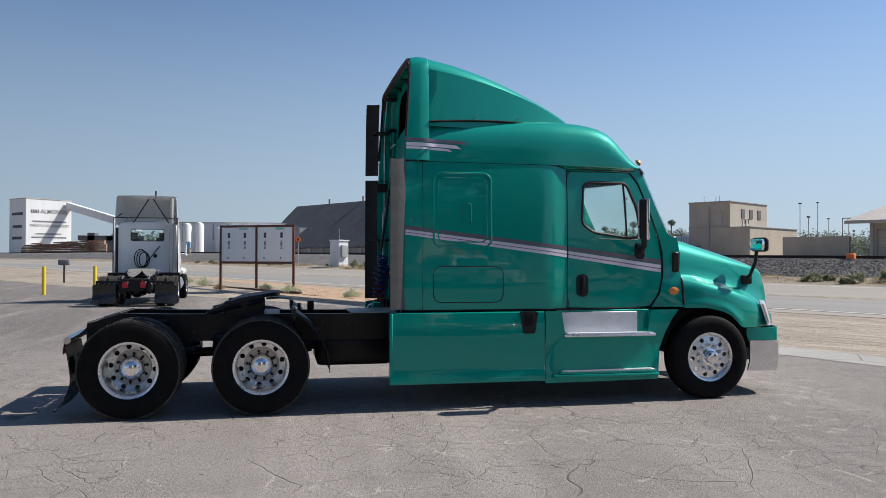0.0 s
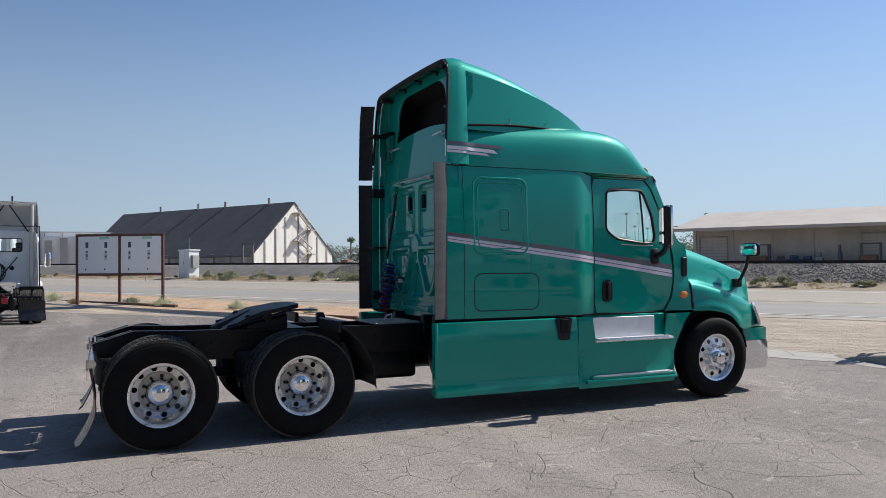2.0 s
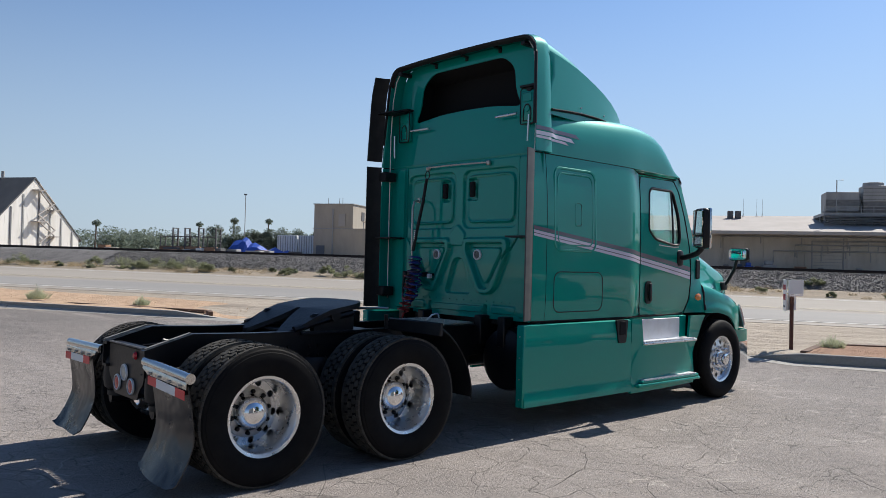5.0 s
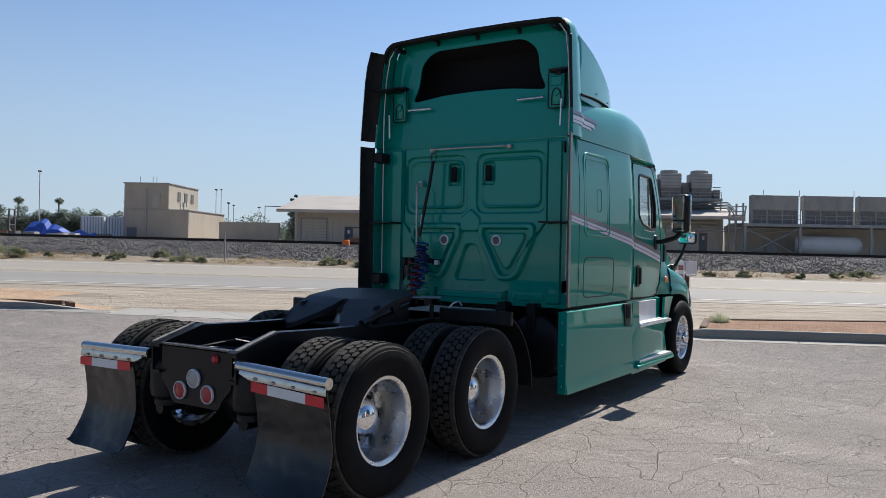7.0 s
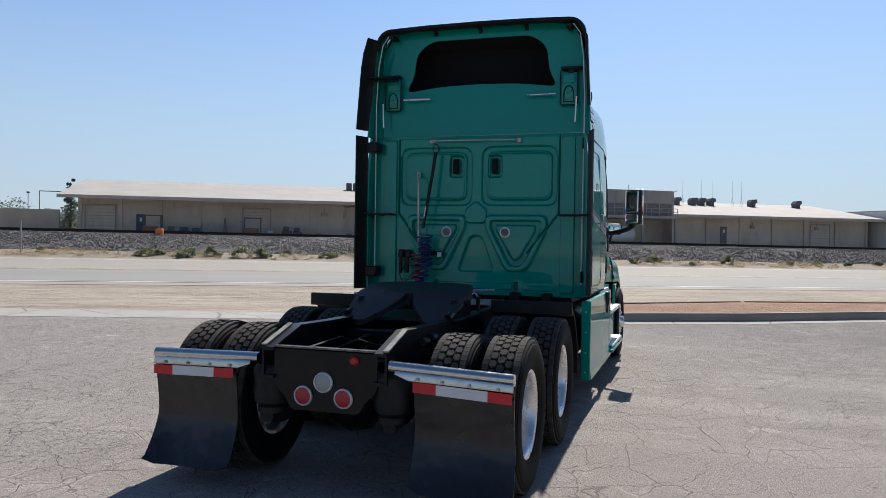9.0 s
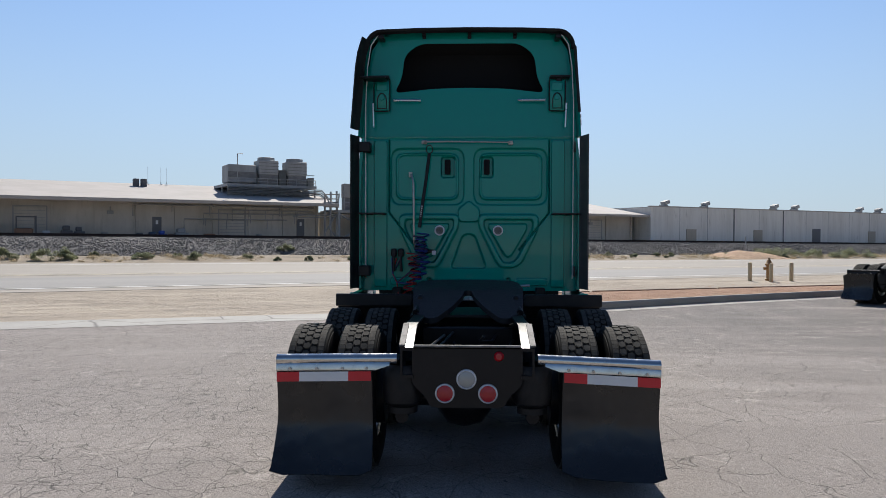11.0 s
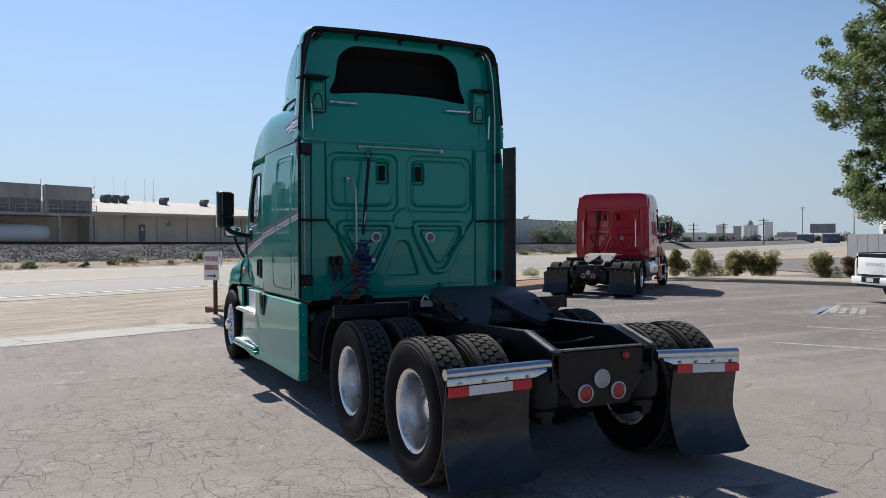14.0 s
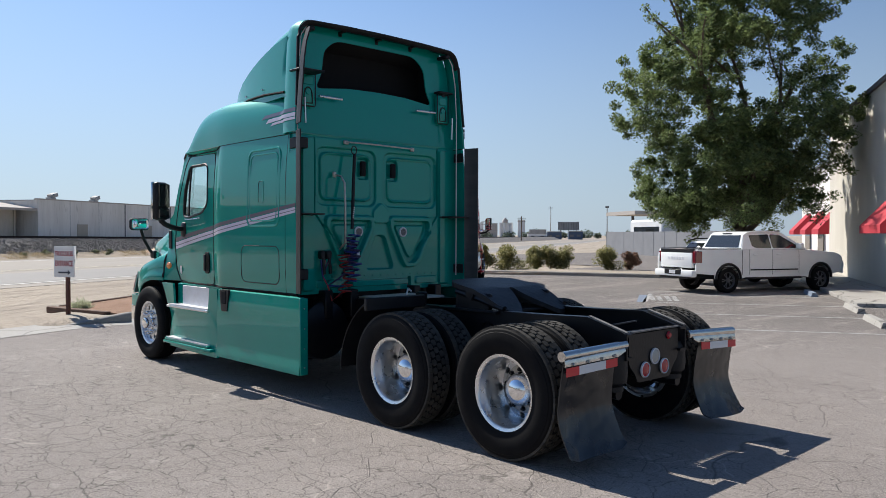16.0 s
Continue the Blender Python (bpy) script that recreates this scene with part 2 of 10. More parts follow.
# long curved bands left by rollers and tyres
m.mix(m.noise(1.0, 5, 0.6, 0.5, 0.64, (0.07, 0.9, 1)), (0.20, 0.177, 0.163), 0.55)
m.mix(m.noise(1.5, 5, 0.65, 0.52, 0.66, (0.6, 0.06, 1)), (0.345, 0.305, 0.277), 0.5)
m.mix(m.noise(95, 3, 0.6, 0.54, 0.62), (0.43, 0.383, 0.35), 0.75)
m.mix(m.noise(70, 3, 0.6, 0.44, 0.35), (0.075, 0.068, 0.062), 0.8)
m.mix(m.times(m.cracks(1.3, 0.014, 0.6), m.noise(0.9, 3, 0.6, 0.52, 0.6)), (0.44, 0.39, 0.345), 0.85)
m.mix(m.times(m.noise(4.5, 5, 0.7, 0.56, 0.64), m.noise(0.5, 3, 0.6, 0.50, 0.60)), (0.42, 0.375, 0.342), 0.65)
m.mix(m.times(m.cracks(5.5, 0.03, 0.5), m.noise(1.3, 4, 0.65, 0.5, 0.58)), (0.41, 0.37, 0.335), 0.5)
m.mix(m.noise(0.5, 4, 0.6, 0.62, 0.78), (0.125, 0.113, 0.104), 0.4)
# fine web cracks lie on the far side of the drive only, long ones all over
web = m.ramp(m.off_line((-1.0, 7.5), (1.0, 0.0), 5.0, 10.0, 3.0), 1.0, 0.0)
ck = m.times(m.times(m.cracks(4.8, 0.021, 0.14, (0.85, 1.0, 1)), m.noise(0.33, 3, 0.6, 0.36, 0.44)), web)
ck2 = m.times(m.cracks(0.6, 0.0042, 0.5), m.noise(0.9, 3, 0.6, 0.42, 0.48))
ck3 = m.times(m.cracks(2.3, 0.014, 0.22, (0.85, 1.0, 1)), m.noise(0.33, 4, 0.6, 0.42, 0.50))
m.mix(ck, (0.06, 0.054, 0.049), 0.8).mix(m.noise(14, 2, 0.5, 0.69, 0.72), (0.05, 0.047, 0.043), 0.7).mix(ck3, (0.055, 0.05, 0.045), 0.6).mix(ck2, (0.05, 0.046, 0.042), 0.55)
m.bump(fine, 0.5, 0.01).bump(ck3, 0.5, 0.01, True).bump(ck, 0.4, 0.008, True).bump(ck2, 0.5, 0.012, True)
M["asphalt"] = m.m
m = Mat("sun bleached road", (0.282, 0.253, 0.215), 0.85)
m.mix(m.noise(0.4, 6, 0.65, 0.4, 0.66, (0.12, 1, 1)), (0.345, 0.306, 0.258), 0.8).mix(m.noise(20, 4), (0.189, 0.172, 0.152), 0.4)
m.bump(m.noise(50, 3), 0.3, 0.006)
M["road"] = m.m
m = Mat("grey road lane", (0.246, 0.232, 0.215), 0.85)
m.mix(m.noise(0.4, 6, 0.65, 0.4, 0.66, (0.12, 1, 1)), (0.295, 0.277, 0.252), 0.8).mix(m.noise(20, 4), (0.156, 0.152, 0.148), 0.4)
M["lane"] = m.m
m = Mat("dusty tan dirt", (0.385, 0.325, 0.255), 0.95)
m.mix(m.noise(0.25, 7, 0.65, 0.4, 0.62), (0.30, 0.25, 0.198), 0.8).mix(m.noise(0.8, 6, 0.7, 0.5, 0.6, (0.12, 1, 1)), (0.19, 0.158, 0.125), 0.55).mix(m.noise(1.7, 6, 0.7, 0.54, 0.64, (0.1, 1, 1)), (0.46, 0.395, 0.315), 0.7)
m.mix(m.noise(3, 7, 0.7, 0.45, 0.65), (0.41, 0.345, 0.27), 0.5).mix(m.noise(30, 4, 0.6, 0.5, 0.7), (0.18, 0.155, 0.123), 0.5)
m.bump(m.noise(1.6, 6, 0.65, 0.3, 0.7, (0.25, 1, 1)), 0.7, 0.12).bump(m.noise(12, 6), 0.5, 0.03)
M["dirt"] = m.m
m = Mat("brown bank dirt", (0.295, 0.24, 0.175), 0.95)
m.mix(m.noise(0.6, 7, 0.65, 0.42, 0.62), (0.21, 0.172, 0.125), 0.85).mix(m.noise(2.2, 6, 0.7, 0.5, 0.62, (0.3, 1, 1)), (0.36, 0.295, 0.215), 0.6).mix(m.noise(18, 4, 0.7, 0.5, 0.66), (0.13, 0.112, 0.085), 0.5)
m.bump(m.noise(5, 6), 0.7, 0.06)
M["bankdirt"] = m.m
m = Mat("orange sand and gravel", (0.53, 0.355, 0.228), 0.95)
m.mix(m.noise(2, 7, 0.65, 0.42, 0.62), (0.410, 0.271, 0.168), 0.9).mix(m.noise(50, 3, 0.6, 0.5, 0.68), (0.541, 0.426, 0.320), 0.7)
m.bump(m.noise(40, 5), 0.6, 0.03)
M["sand"] = m.m
m = Mat("concrete", (0.344, 0.328, 0.299), 0.85)
m.mix(m.noise(0.9, 6, 0.65, 0.4, 0.66), (0.271, 0.254, 0.230), 0.8).mix(m.noise(30, 4), (0.410, 0.394, 0.361), 0.4).mix(m.cracks(0.5, 0.012, 0.5), (0.098, 0.090, 0.082), 0.8)
m.bump(m.noise(45, 4), 0.3, 0.008)
M["concrete"] = m.m
m = Mat("weathered kerb concrete", (0.31, 0.29, 0.262), 0.9)
m.mix(m.noise(0.9, 6, 0.65, 0.4, 0.66), (0.235, 0.22, 0.20), 0.8).mix(m.noise(30, 4), (0.37, 0.35, 0.32), 0.4)
m.bump(m.noise(45, 4), 0.3, 0.008)
M["kerb"] = m.m
m = Mat("orange brown planter soil", (0.37, 0.215, 0.135), 0.95)
m.mix(m.noise(1.5, 7, 0.65, 0.42, 0.62), (0.29, 0.165, 0.10), 0.9).mix(m.noise(40, 3, 0.6, 0.5, 0.68), (0.43, 0.29, 0.195), 0.6)
m.bump(m.noise(25, 5), 0.8, 0.04)
M["soil"] = m.m
m = Mat("white painted line", (0.607, 0.599, 0.574), 0.7)
m.mix(m.noise(6, 6, 0.7, 0.55, 0.7), (0.312, 0.287, 0.254), 0.6)
M["line"] = m.m
m = Mat("faded parking line", (0.385, 0.377, 0.361), 0.8)
m.mix(m.noise(9, 6, 0.7, 0.46, 0.58), (0.164, 0.156, 0.148), 0.85)
M["fadedline"] = m.m
m = Mat("yellow road line", (0.56, 0.475, 0.33), 0.7)
m.mix(m.noise(3, 6, 0.7, 0.46, 0.6), (0.271, 0.238, 0.189), 0.7)
M["yellowline"] = m.m
M["bluepaint"] = Mat("faded blue parking paint", (0.156, 0.193, 0.254), 0.8).m
m = Mat("rusty timber", (0.107, 0.061, 0.041), 0.9)
m.mix(m.noise(6, 6, 0.65, 0.4, 0.65, (0.2, 1, 1)), (0.180, 0.115, 0.082), 0.7).bump(m.noise(20, 5), 0.5, 0.01)
M["timber"] = m.m
m = Mat("grey ballast stone", (0.215, 0.20, 0.19), 0.95)
m.mix(m.noise(1.2, 5, 0.6, 0.35, 0.65), (0.123, 0.118, 0.113), 0.8).mix(m.noise(7, 4, 0.7, 0.5, 0.6), (0.049, 0.048, 0.047), 0.3).mix(m.noise(9, 3, 0.6, 0.6, 0.66), (0.230, 0.221, 0.212), 0.4).vary(0.16).bump(m.noise(7, 5), 0.7, 0.05)
M["ballast"] = m.m
m = Mat("brown rail steel", (0.029, 0.018, 0.015), 0.8, 0.0)
M["rail"] = m.m
m = Mat("rusty brown steel", (0.111, 0.045, 0.034), 0.7, 0.2)
m.mix(m.noise(12, 5), (0.066, 0.029, 0.025), 0.5)
M["brownsteel"] = m.m
m = Mat("dry grass", (0.40, 0.32, 0.20), 0.9)
m.vary(0.3).leafy(0.40)
M["drygrass"] = m.m
m = Mat("grey green brush leaves", (0.27, 0.285, 0.17), 0.85)
m.vary(0.35).leafy(0.40)
M["brush"] = m.m
m = Mat("hedge leaves", (0.29, 0.275, 0.11), 0.75)
m.vary(0.5).leafy(0.42)
M["hedge"] = m.m
m = Mat("pale weed blades", (0.50, 0.52, 0.36), 0.85)
m.vary(0.3).leafy(0.45)
M["weed"] = m.m
m = Mat("tree leaves", (0.16, 0.21, 0.08), 0.55)
m.vary(0.5).leafy(0.42)
m.b.inputs["Subsurface Weight"].default_value = 0.0
M["leaf"] = m.m
# distance haze is mixed into this greyer, bluer leaf colour
m = Mat("hazed far tree leaves", (0.15, 0.185, 0.145), 0.85)
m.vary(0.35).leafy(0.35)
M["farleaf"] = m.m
m = Mat("bark", (0.12, 0.09, 0.07), 0.9)
m.bump(m.noise(14, 6), 0.6, 0.03)
M["bark"] = m.m
m = Mat("cream painted block wall", (0.56, 0.515, 0.455), 0.85)
m.mix(m.noise(0.3, 6, 0.65, 0.4, 0.65, (1, 1, 0.3)), (0.40, 0.36, 0.30), 0.8).mix(m.noise(2, 6, 0.7, 0.55, 0.75, (1, 1, 0.25)), (0.27, 0.24, 0.20), 0.5)
M["cream"] = m.m
m = Mat("streaked white concrete wall", (0.76, 0.735, 0.69), 0.85)
m.mix(m.noise(0.7, 6, 0.7, 0.42, 0.66, (1, 1, 0.12)), (0.60, 0.57, 0.52), 0.75).mix(m.noise(2.2, 5, 0.6, 0.6, 0.75, (1, 1, 0.15)), (0.27, 0.25, 0.225), 0.6)
M["whitewall"] = m.m
m = Mat("tan concrete", (0.44, 0.385, 0.315), 0.85)
m.mix(m.noise(0.6, 6, 0.65, 0.4, 0.65, (1, 1, 0.4)), (0.36, 0.315, 0.26), 0.8)
M["tan"] = m.m
m = Mat("pale sheet roof", (0.44, 0.405, 0.375), 0.8, 0.0, Specular_IOR_Level=0.2)
m.mix(m.noise(0.4, 5, 0.6, 0.4, 0.65), (0.37, 0.34, 0.31), 0.7)
M["paleroof"] = m.m
m = Mat("dark grey shingle roof", (0.085, 0.088, 0.092), 0.85)
m.mix(m.noise(0.3, 6, 0.65, 0.4, 0.65), (0.115, 0.117, 0.12), 0.8)
M["darkroof"] = m.m
m = Mat("grey plant steel", (0.36, 0.36, 0.355), 0.7, 0.0)
m.mix(m.noise(0.8, 5, 0.6, 0.4, 0.65, (1, 1, 0.3)), (0.24, 0.245, 0.24), 0.7)
M["plant"] = m.m
m = Mat("blue grey sheet wall", (0.24, 0.245, 0.26), 0.7)
m.mix(m.noise(1.2, 5), (0.19, 0.195, 0.21), 0.5)
M["sheetwall"] = m.m
M["louvre"] = Mat("dark louvres", (0.11, 0.11, 0.115), 0.8).m
m = Mat("weathered intake louvres", (0.21, 0.205, 0.20), 0.8)
m.mix(m.noise(1.5, 5, 0.6, 0.4, 0.65, (1, 1, 3)), (0.13, 0.13, 0.13), 0.8)
M["intake"] = m.m
m = Mat("white sheet steel", (0.70, 0.71, 0.72), 0.6)
m.mix(m.noise(0.5, 5, 0.6, 0.4, 0.7, (1, 1, 0.3)), (0.58, 0.585, 0.59), 0.6)
M["whitesteel"] = m.m
m = Mat("brown pallets", (0.27, 0.155, 0.10), 0.9)
m.vary(0.3)
M["pallet"] = m.m
M["doorgrey"] = Mat("grey door paint", (0.14, 0.14, 0.15), 0.6).m
M["bluedoor"] = Mat("blue grey door paint", (0.06, 0.09, 0.15), 0.6).m
M["blue"] = Mat("blue tarpaulin", (0.03, 0.09, 0.42), 0.5).m
M["foam"] = Mat("white foil faced foam board", (0.66, 0.69, 0.72), 0.45, 0.15).m
M["print"] = Mat("dark blue print", (0.03, 0.05, 0.10), 0.6).m
M["teal"] = Mat("pale green print", (0.25, 0.55, 0.45), 0.6).m
M["orange"] = Mat("orange sign sheet", (0.85, 0.20, 0.03), 0.5).m
M["yellow"] = Mat("yellow bollard paint", (0.72, 0.50, 0.03), 0.5).m
M["signwhite"] = Mat("white sign board", (0.78, 0.77, 0.76), 0.5).m
M["signred"] = Mat("red sign lettering", (0.42, 0.07, 0.08), 0.6).m
M["signdark"] = Mat("dark sign lettering", (0.06, 0.06, 0.08), 0.6).m
M["awning"] = Mat("dark red awning cloth", (0.42, 0.025, 0.04), 0.8).m
m = Mat("pale stucco wall", (0.58, 0.54, 0.47), 0.9)
m.mix(m.noise(0.5, 6, 0.65, 0.4, 0.65, (1, 1, 0.3)), (0.50, 0.465, 0.40), 0.8).bump(m.noise(60, 4), 0.4, 0.01)
M["stucco"] = m.m
M["cream_post"] = Mat("cream painted post", (0.52, 0.42, 0.26), 0.7).m
M["hydrant"] = Mat("weathered yellow hydrant paint", (0.34, 0.19, 0.07), 0.6).m
M["wood"] = Mat("grey pole wood", (0.16, 0.12, 0.09), 0.9).m


# ---- mesh helpers ----
def part(name, bm, material, parent, label="", angle=38, kind=""):
    """Links a bmesh as one mesh object under a thing or a part."""
    bmesh.ops.recalc_face_normals(bm, faces=bm.faces[:])
    lim = radians(angle)
    for f in bm.faces:
        f.smooth = True
    for e in bm.edges:
        e.smooth = len(e.link_faces) == 2 and e.calc_face_angle(0) < lim
    me = bpy.data.meshes.new(name)
    bm.to_mesh(me)
    bm.free()
    me.materials.append(M[material])
    ob = new(name, me)
    if parent is not None:
        ob.parent = parent
    return tagged(ob, label, kind=kind)


def parts(name, bm, material, parent, label="", angle=38):
    """Links each loose piece of a bmesh as a part of its own."""
    bm.verts.index_update()
    left = set(bm.verts)
    while left:
        seed = next(iter(sorted(left, key=lambda v: v.index)[:1]))
        island, todo = {seed}, [seed]
        while todo:
            for e in todo.pop().link_edges:
                for v in e.verts:
                    if v not in island:
                        island.add(v)
                        todo.append(v)
        left -= island
        one = B()
        twin = {v: one.verts.new(v.co) for v in sorted(island, key=lambda v: v.index)}
        for f in bm.faces:
            if f.verts[0] in island:
                one.faces.new([twin[v] for v in f.verts])
        part(name, one, material, parent, label, angle)
    bm.free()


def share(name, mesh, parent, m, label=""):
    """One more object on a mesh that is there."""
    ob = new(name, mesh)
    ob.parent = parent
    ob.matrix_basis = m
    return tagged(ob, label)


def thing(name, label, category, group="", m=None, kind=""):
    ob = new(name)
    if m is not None:
        ob.matrix_basis = m
    return tagged(ob, label, category, group, kind)


def B():
    return bmesh.new()


def box(bm, x0, x1, y0, y1, z0, z1, bev=0.0, m=None, seg=1):
    v = [bm.verts.new((x, y, z)) for x in (x0, x1) for y in (y0, y1) for z in (z0, z1)]
    fs = [bm.faces.new([v[i] for i in f]) for f in ((0, 1, 3, 2), (4, 6, 7, 5), (0, 4, 5, 1), (2, 3, 7, 6), (0, 2, 6, 4), (1, 5, 7, 3))]
    if bev:
        es = list({e for f in fs for e in f.edges})
        r = bmesh.ops.bevel(bm, geom=es, offset=bev, segments=seg, affect="EDGES", profile=0.5)
        v = list({w for f in r["faces"] for w in f.verts} | {w for w in v if w.is_valid})
    if m is not None:
        bmesh.ops.transform(bm, matrix=m, verts=v)
    return v


def ring(c, axis, r, n, up=None):
    axis = Vector(axis).normalized()
    a = axis.orthogonal().normalized() if up is None else (Vector(up) - axis * axis.dot(Vector(up))).normalized()
    b = axis.cross(a)
    return [Vector(c) + (a * math.cos(2 * math.pi * i / n) + b * math.sin(2 * math.pi * i / n)) * r for i in range(n)]


def cyl(bm, p, q, r, r2=None, n=16, caps=True):
    r2 = r if r2 is None else r2
    ax = Vector(q) - Vector(p)
    up = ax.orthogonal()
    a = [bm.verts.new(c) for c in ring(p, ax, r, n, up)]
    b = [bm.verts.new(c) for c in ring(q, ax, r2, n, up)]
    for i in range(n):
        bm.faces.new((a[i], a[(i + 1) % n], b[(i + 1) % n], b[i]))
    if caps:
        bm.faces.new(a[::-1])
        bm.faces.new(b)


def tube(bm, pts, r, n=8, caps=True):
    pts = [Vector(p) for p in pts]
    up = None
    rows = []
    for i, p in enumerate(pts):
        ax = (pts[min(i + 1, len(pts) - 1)] - pts[max(i - 1, 0)]).normalized()
        if up is None:
            up = ax.orthogonal()
        up = (up - ax * ax.dot(up)).normalized()
        rows.append([bm.verts.new(c) for c in ring(p, ax, r, n, up)])
    for a, b in zip(rows, rows[1:]):
        for i in range(n):
            bm.faces.new((a[i], a[(i + 1) % n], b[(i + 1) % n], b[i]))
    if caps:
        bm.faces.new(rows[0][::-1])
        bm.faces.new(rows[-1])


def lathe(bm, prof, n=40, centre=(0, 0, 0)):
    """Turns (radius, y) points about the y axis."""
    rows = []
    for r, y in prof:
        if r < 1e-5:
            rows.append([bm.verts.new((centre[0], centre[1] + y, centre[2]))])
        else:
            rows.append([bm.verts.new((centre[0] + r * math.cos(2 * math.pi * i / n), centre[1] + y, centre[2] + r * math.sin(2 * math.pi * i / n))) for i in range(n)])
    for a, b in zip(rows, rows[1:]):
        for i in range(n):
            j = (i + 1) % n
            if len(a) == 1 and len(b) > 1:
                bm.faces.new((a[0], b[j], b[i]))
            elif len(b) == 1 and len(a) > 1:
                bm.faces.new((a[i], a[j], b[0]))
            elif len(a) > 1:
                bm.faces.new((a[i], a[j], b[j], b[i]))


def sheet(bm, rows, close=False):
    """Faces between rows of points of equal length."""
    vs = [[bm.verts.new(p) for p in row] for row in rows]
    for a, b in zip(vs, vs[1:]):
        n = len(a)
        for i in range(n if close else n - 1):
            j = (i + 1) % n
            bm.faces.new((a[i], a[j], b[j], b[i]))
    return vs


def thicken(bm, t):
    """Gives a sheet a thickness inward of its normals."""
    bmesh.ops.recalc_face_normals(bm, faces=bm.faces[:])
    bmesh.ops.solidify(bm, geom=bm.faces[:] + bm.edges[:] + bm.verts[:], thickness=t)


def rounded(x0, x1, z0, z1, r, n=5):
    pts = []
    for cx, cz, a in ((x1 - r, z1 - r, 0), (x0 + r, z1 - r, 90), (x0 + r, z0 + r, 180), (x1 - r, z0 + r, 270)):
        for i in range(n + 1):
            t = radians(a + 90 * i / n)
            pts.append((cx + r * math.cos(t), cz + r * math.sin(t)))
    return pts


def soften(pts, r, n=4):
    """Rounds the corners of a closed outline."""
    out = []
    k = len(pts)
    for i in range(k):
        a, b, c = Vector(pts[i - 1]), Vector(pts[i]), Vector(pts[(i + 1) % k])
        d = min(r, (a - b).length * 0.45, (c - b).length * 0.45)
        p, q = b + (a - b).normalized() * d, b + (c - b).normalized() * d
        for j in range(n + 1):
            t = j / n
            out.append(tuple(p * (1 - t) ** 2 + b * 2 * t * (1 - t) + q * t * t))
    return out


def dense(pts, step, closed=True):
    out = []
    k = len(pts)
    for i in range(k if closed else k - 1):
        a, b = Vector(pts[i]), Vector(pts[(i + 1) % k])
        m = max(1, int((b - a).length / step))
        out += [tuple(a.lerp(b, j / m)) for j in range(m)]
    if not closed:
        out.append(tuple(pts[-1]))
    return out


def plate(bm, outline, holes, f, t):
    """A curved plate: outline and holes in (x, z), laid on y = f(x, z), t thick towards y = 0."""
    edges = []
    for loop in [outline] + list(holes):
        vs = [bm.verts.new((x, 0, z)) for x, z in loop]
        edges += [bm.edges.new((vs[i], vs[(i + 1) % len(vs)])) for i in range(len(vs))]
    bmesh.ops.triangle_fill(bm, use_beauty=True, edges=edges, normal=(0, 1, 0))
    faces = bm.faces[:]
    r = bmesh.ops.extrude_face_region(bm, geom=faces)
    inner = {v for v in r["geom"] if isinstance(v, bmesh.types.BMVert)}
    for v in bm.verts:
        y = f(v.co.x, v.co.z)
        v.co.y = y - math.copysign(t, y) if v in inner else y


def text_mesh(name, words, size, material, parent, m, label=""):
    c = bpy.data.curves.new(name, "FONT")
    c.body, c.size, c.align_x, c.align_y, c.extrude = words, size, "CENTER", "CENTER", 0.002
    c.offset = size * 0.018
    tmp = bpy.data.objects.new(name, c)
    me = bpy.data.meshes.new_from_object(tmp)
    bpy.data.objects.remove(tmp)
    me.materials.clear()
    me.materials.append(M[material])
    ob = new(name, me)
    ob.parent = parent
    ob.matrix_basis = m
    return tagged(ob, label)


def lerp_table(tab, x):
    for (a, va), (b, vb) in zip(tab, tab[1:]):
        if x <= b:
            t = max(0.0, (x - a) / (b - a))
            return va + (vb - va) * t
    return tab[-1][1]


def smooth_table(tab, x):
    """Like lerp_table, with rounded passages."""
    h = 0.06
    return (lerp_table(tab, x - h) + lerp_table(tab, x + h) + 2 * lerp_table(tab, x)) / 4


# ---- ground ----
ROAD_TURN = -58.375
SITE = pose(0, 0, 0, 0, 0, ROAD_TURN)      # local x runs along the road, local y away from the lot


def height(s, o):
    """Height of the ground at s along the road and o across it."""
    sc = min(max(s, -110), 90)
    r = 0.35 - 0.0068 * sc + 0.016 * (min(o, 34) - 21)
    k = min(max((o - 9.5) / 6.5, 0), 1)
    k = k * k * (3 - 2 * k)
    far = min(max((o - 42) / 30, 0), 1) * 0.7
    return r * k + far


def site_xy(s, o):
    p = SITE @ Vector((s, o, 0))
    return p.x, p.y


def to_site(x, y):
    p = SITE.inverted() @ Vector((x, y, 0))
    return p.x, p.y


def strip(bm, s0, s1, o0, o1, lift, ds=4.0, no=3):
    k = max(1, int((s1 - s0) / ds))
    sheet(bm, [[(s0 + (s1 - s0) * i / k, o0 + (o1 - o0) * j / no, height(s0 + (s1 - s0) * i / k, o0 + (o1 - o0) * j / no) + lift) for j in range(no + 1)] for i in range(k + 1)])


def tuck(bm, o0, o1):
    """Turns the long borders of a strip down into the ground."""
    rim = [e for e in bm.edges if len(e.link_faces) == 1 and all(abs(v.co.y - o0) < 0.01 or abs(v.co.y - o1) < 0.01 for v in e.verts)]
    r = bmesh.ops.extrude_edge_only(bm, edges=rim)
    bmesh.ops.translate(bm, verts=[v for v in r["geom"] if isinstance(v, bmesh.types.BMVert)], vec=(0, 0, -0.2))


def structure(name, bm, material, label, m=None, angle=38):
    ob = part(name, bm, material, None, label, angle, "structure")
    if m is not None:
        ob.matrix_basis = m
    return tagged(ob, category=name.rstrip("_0123456789").replace("_", " "))


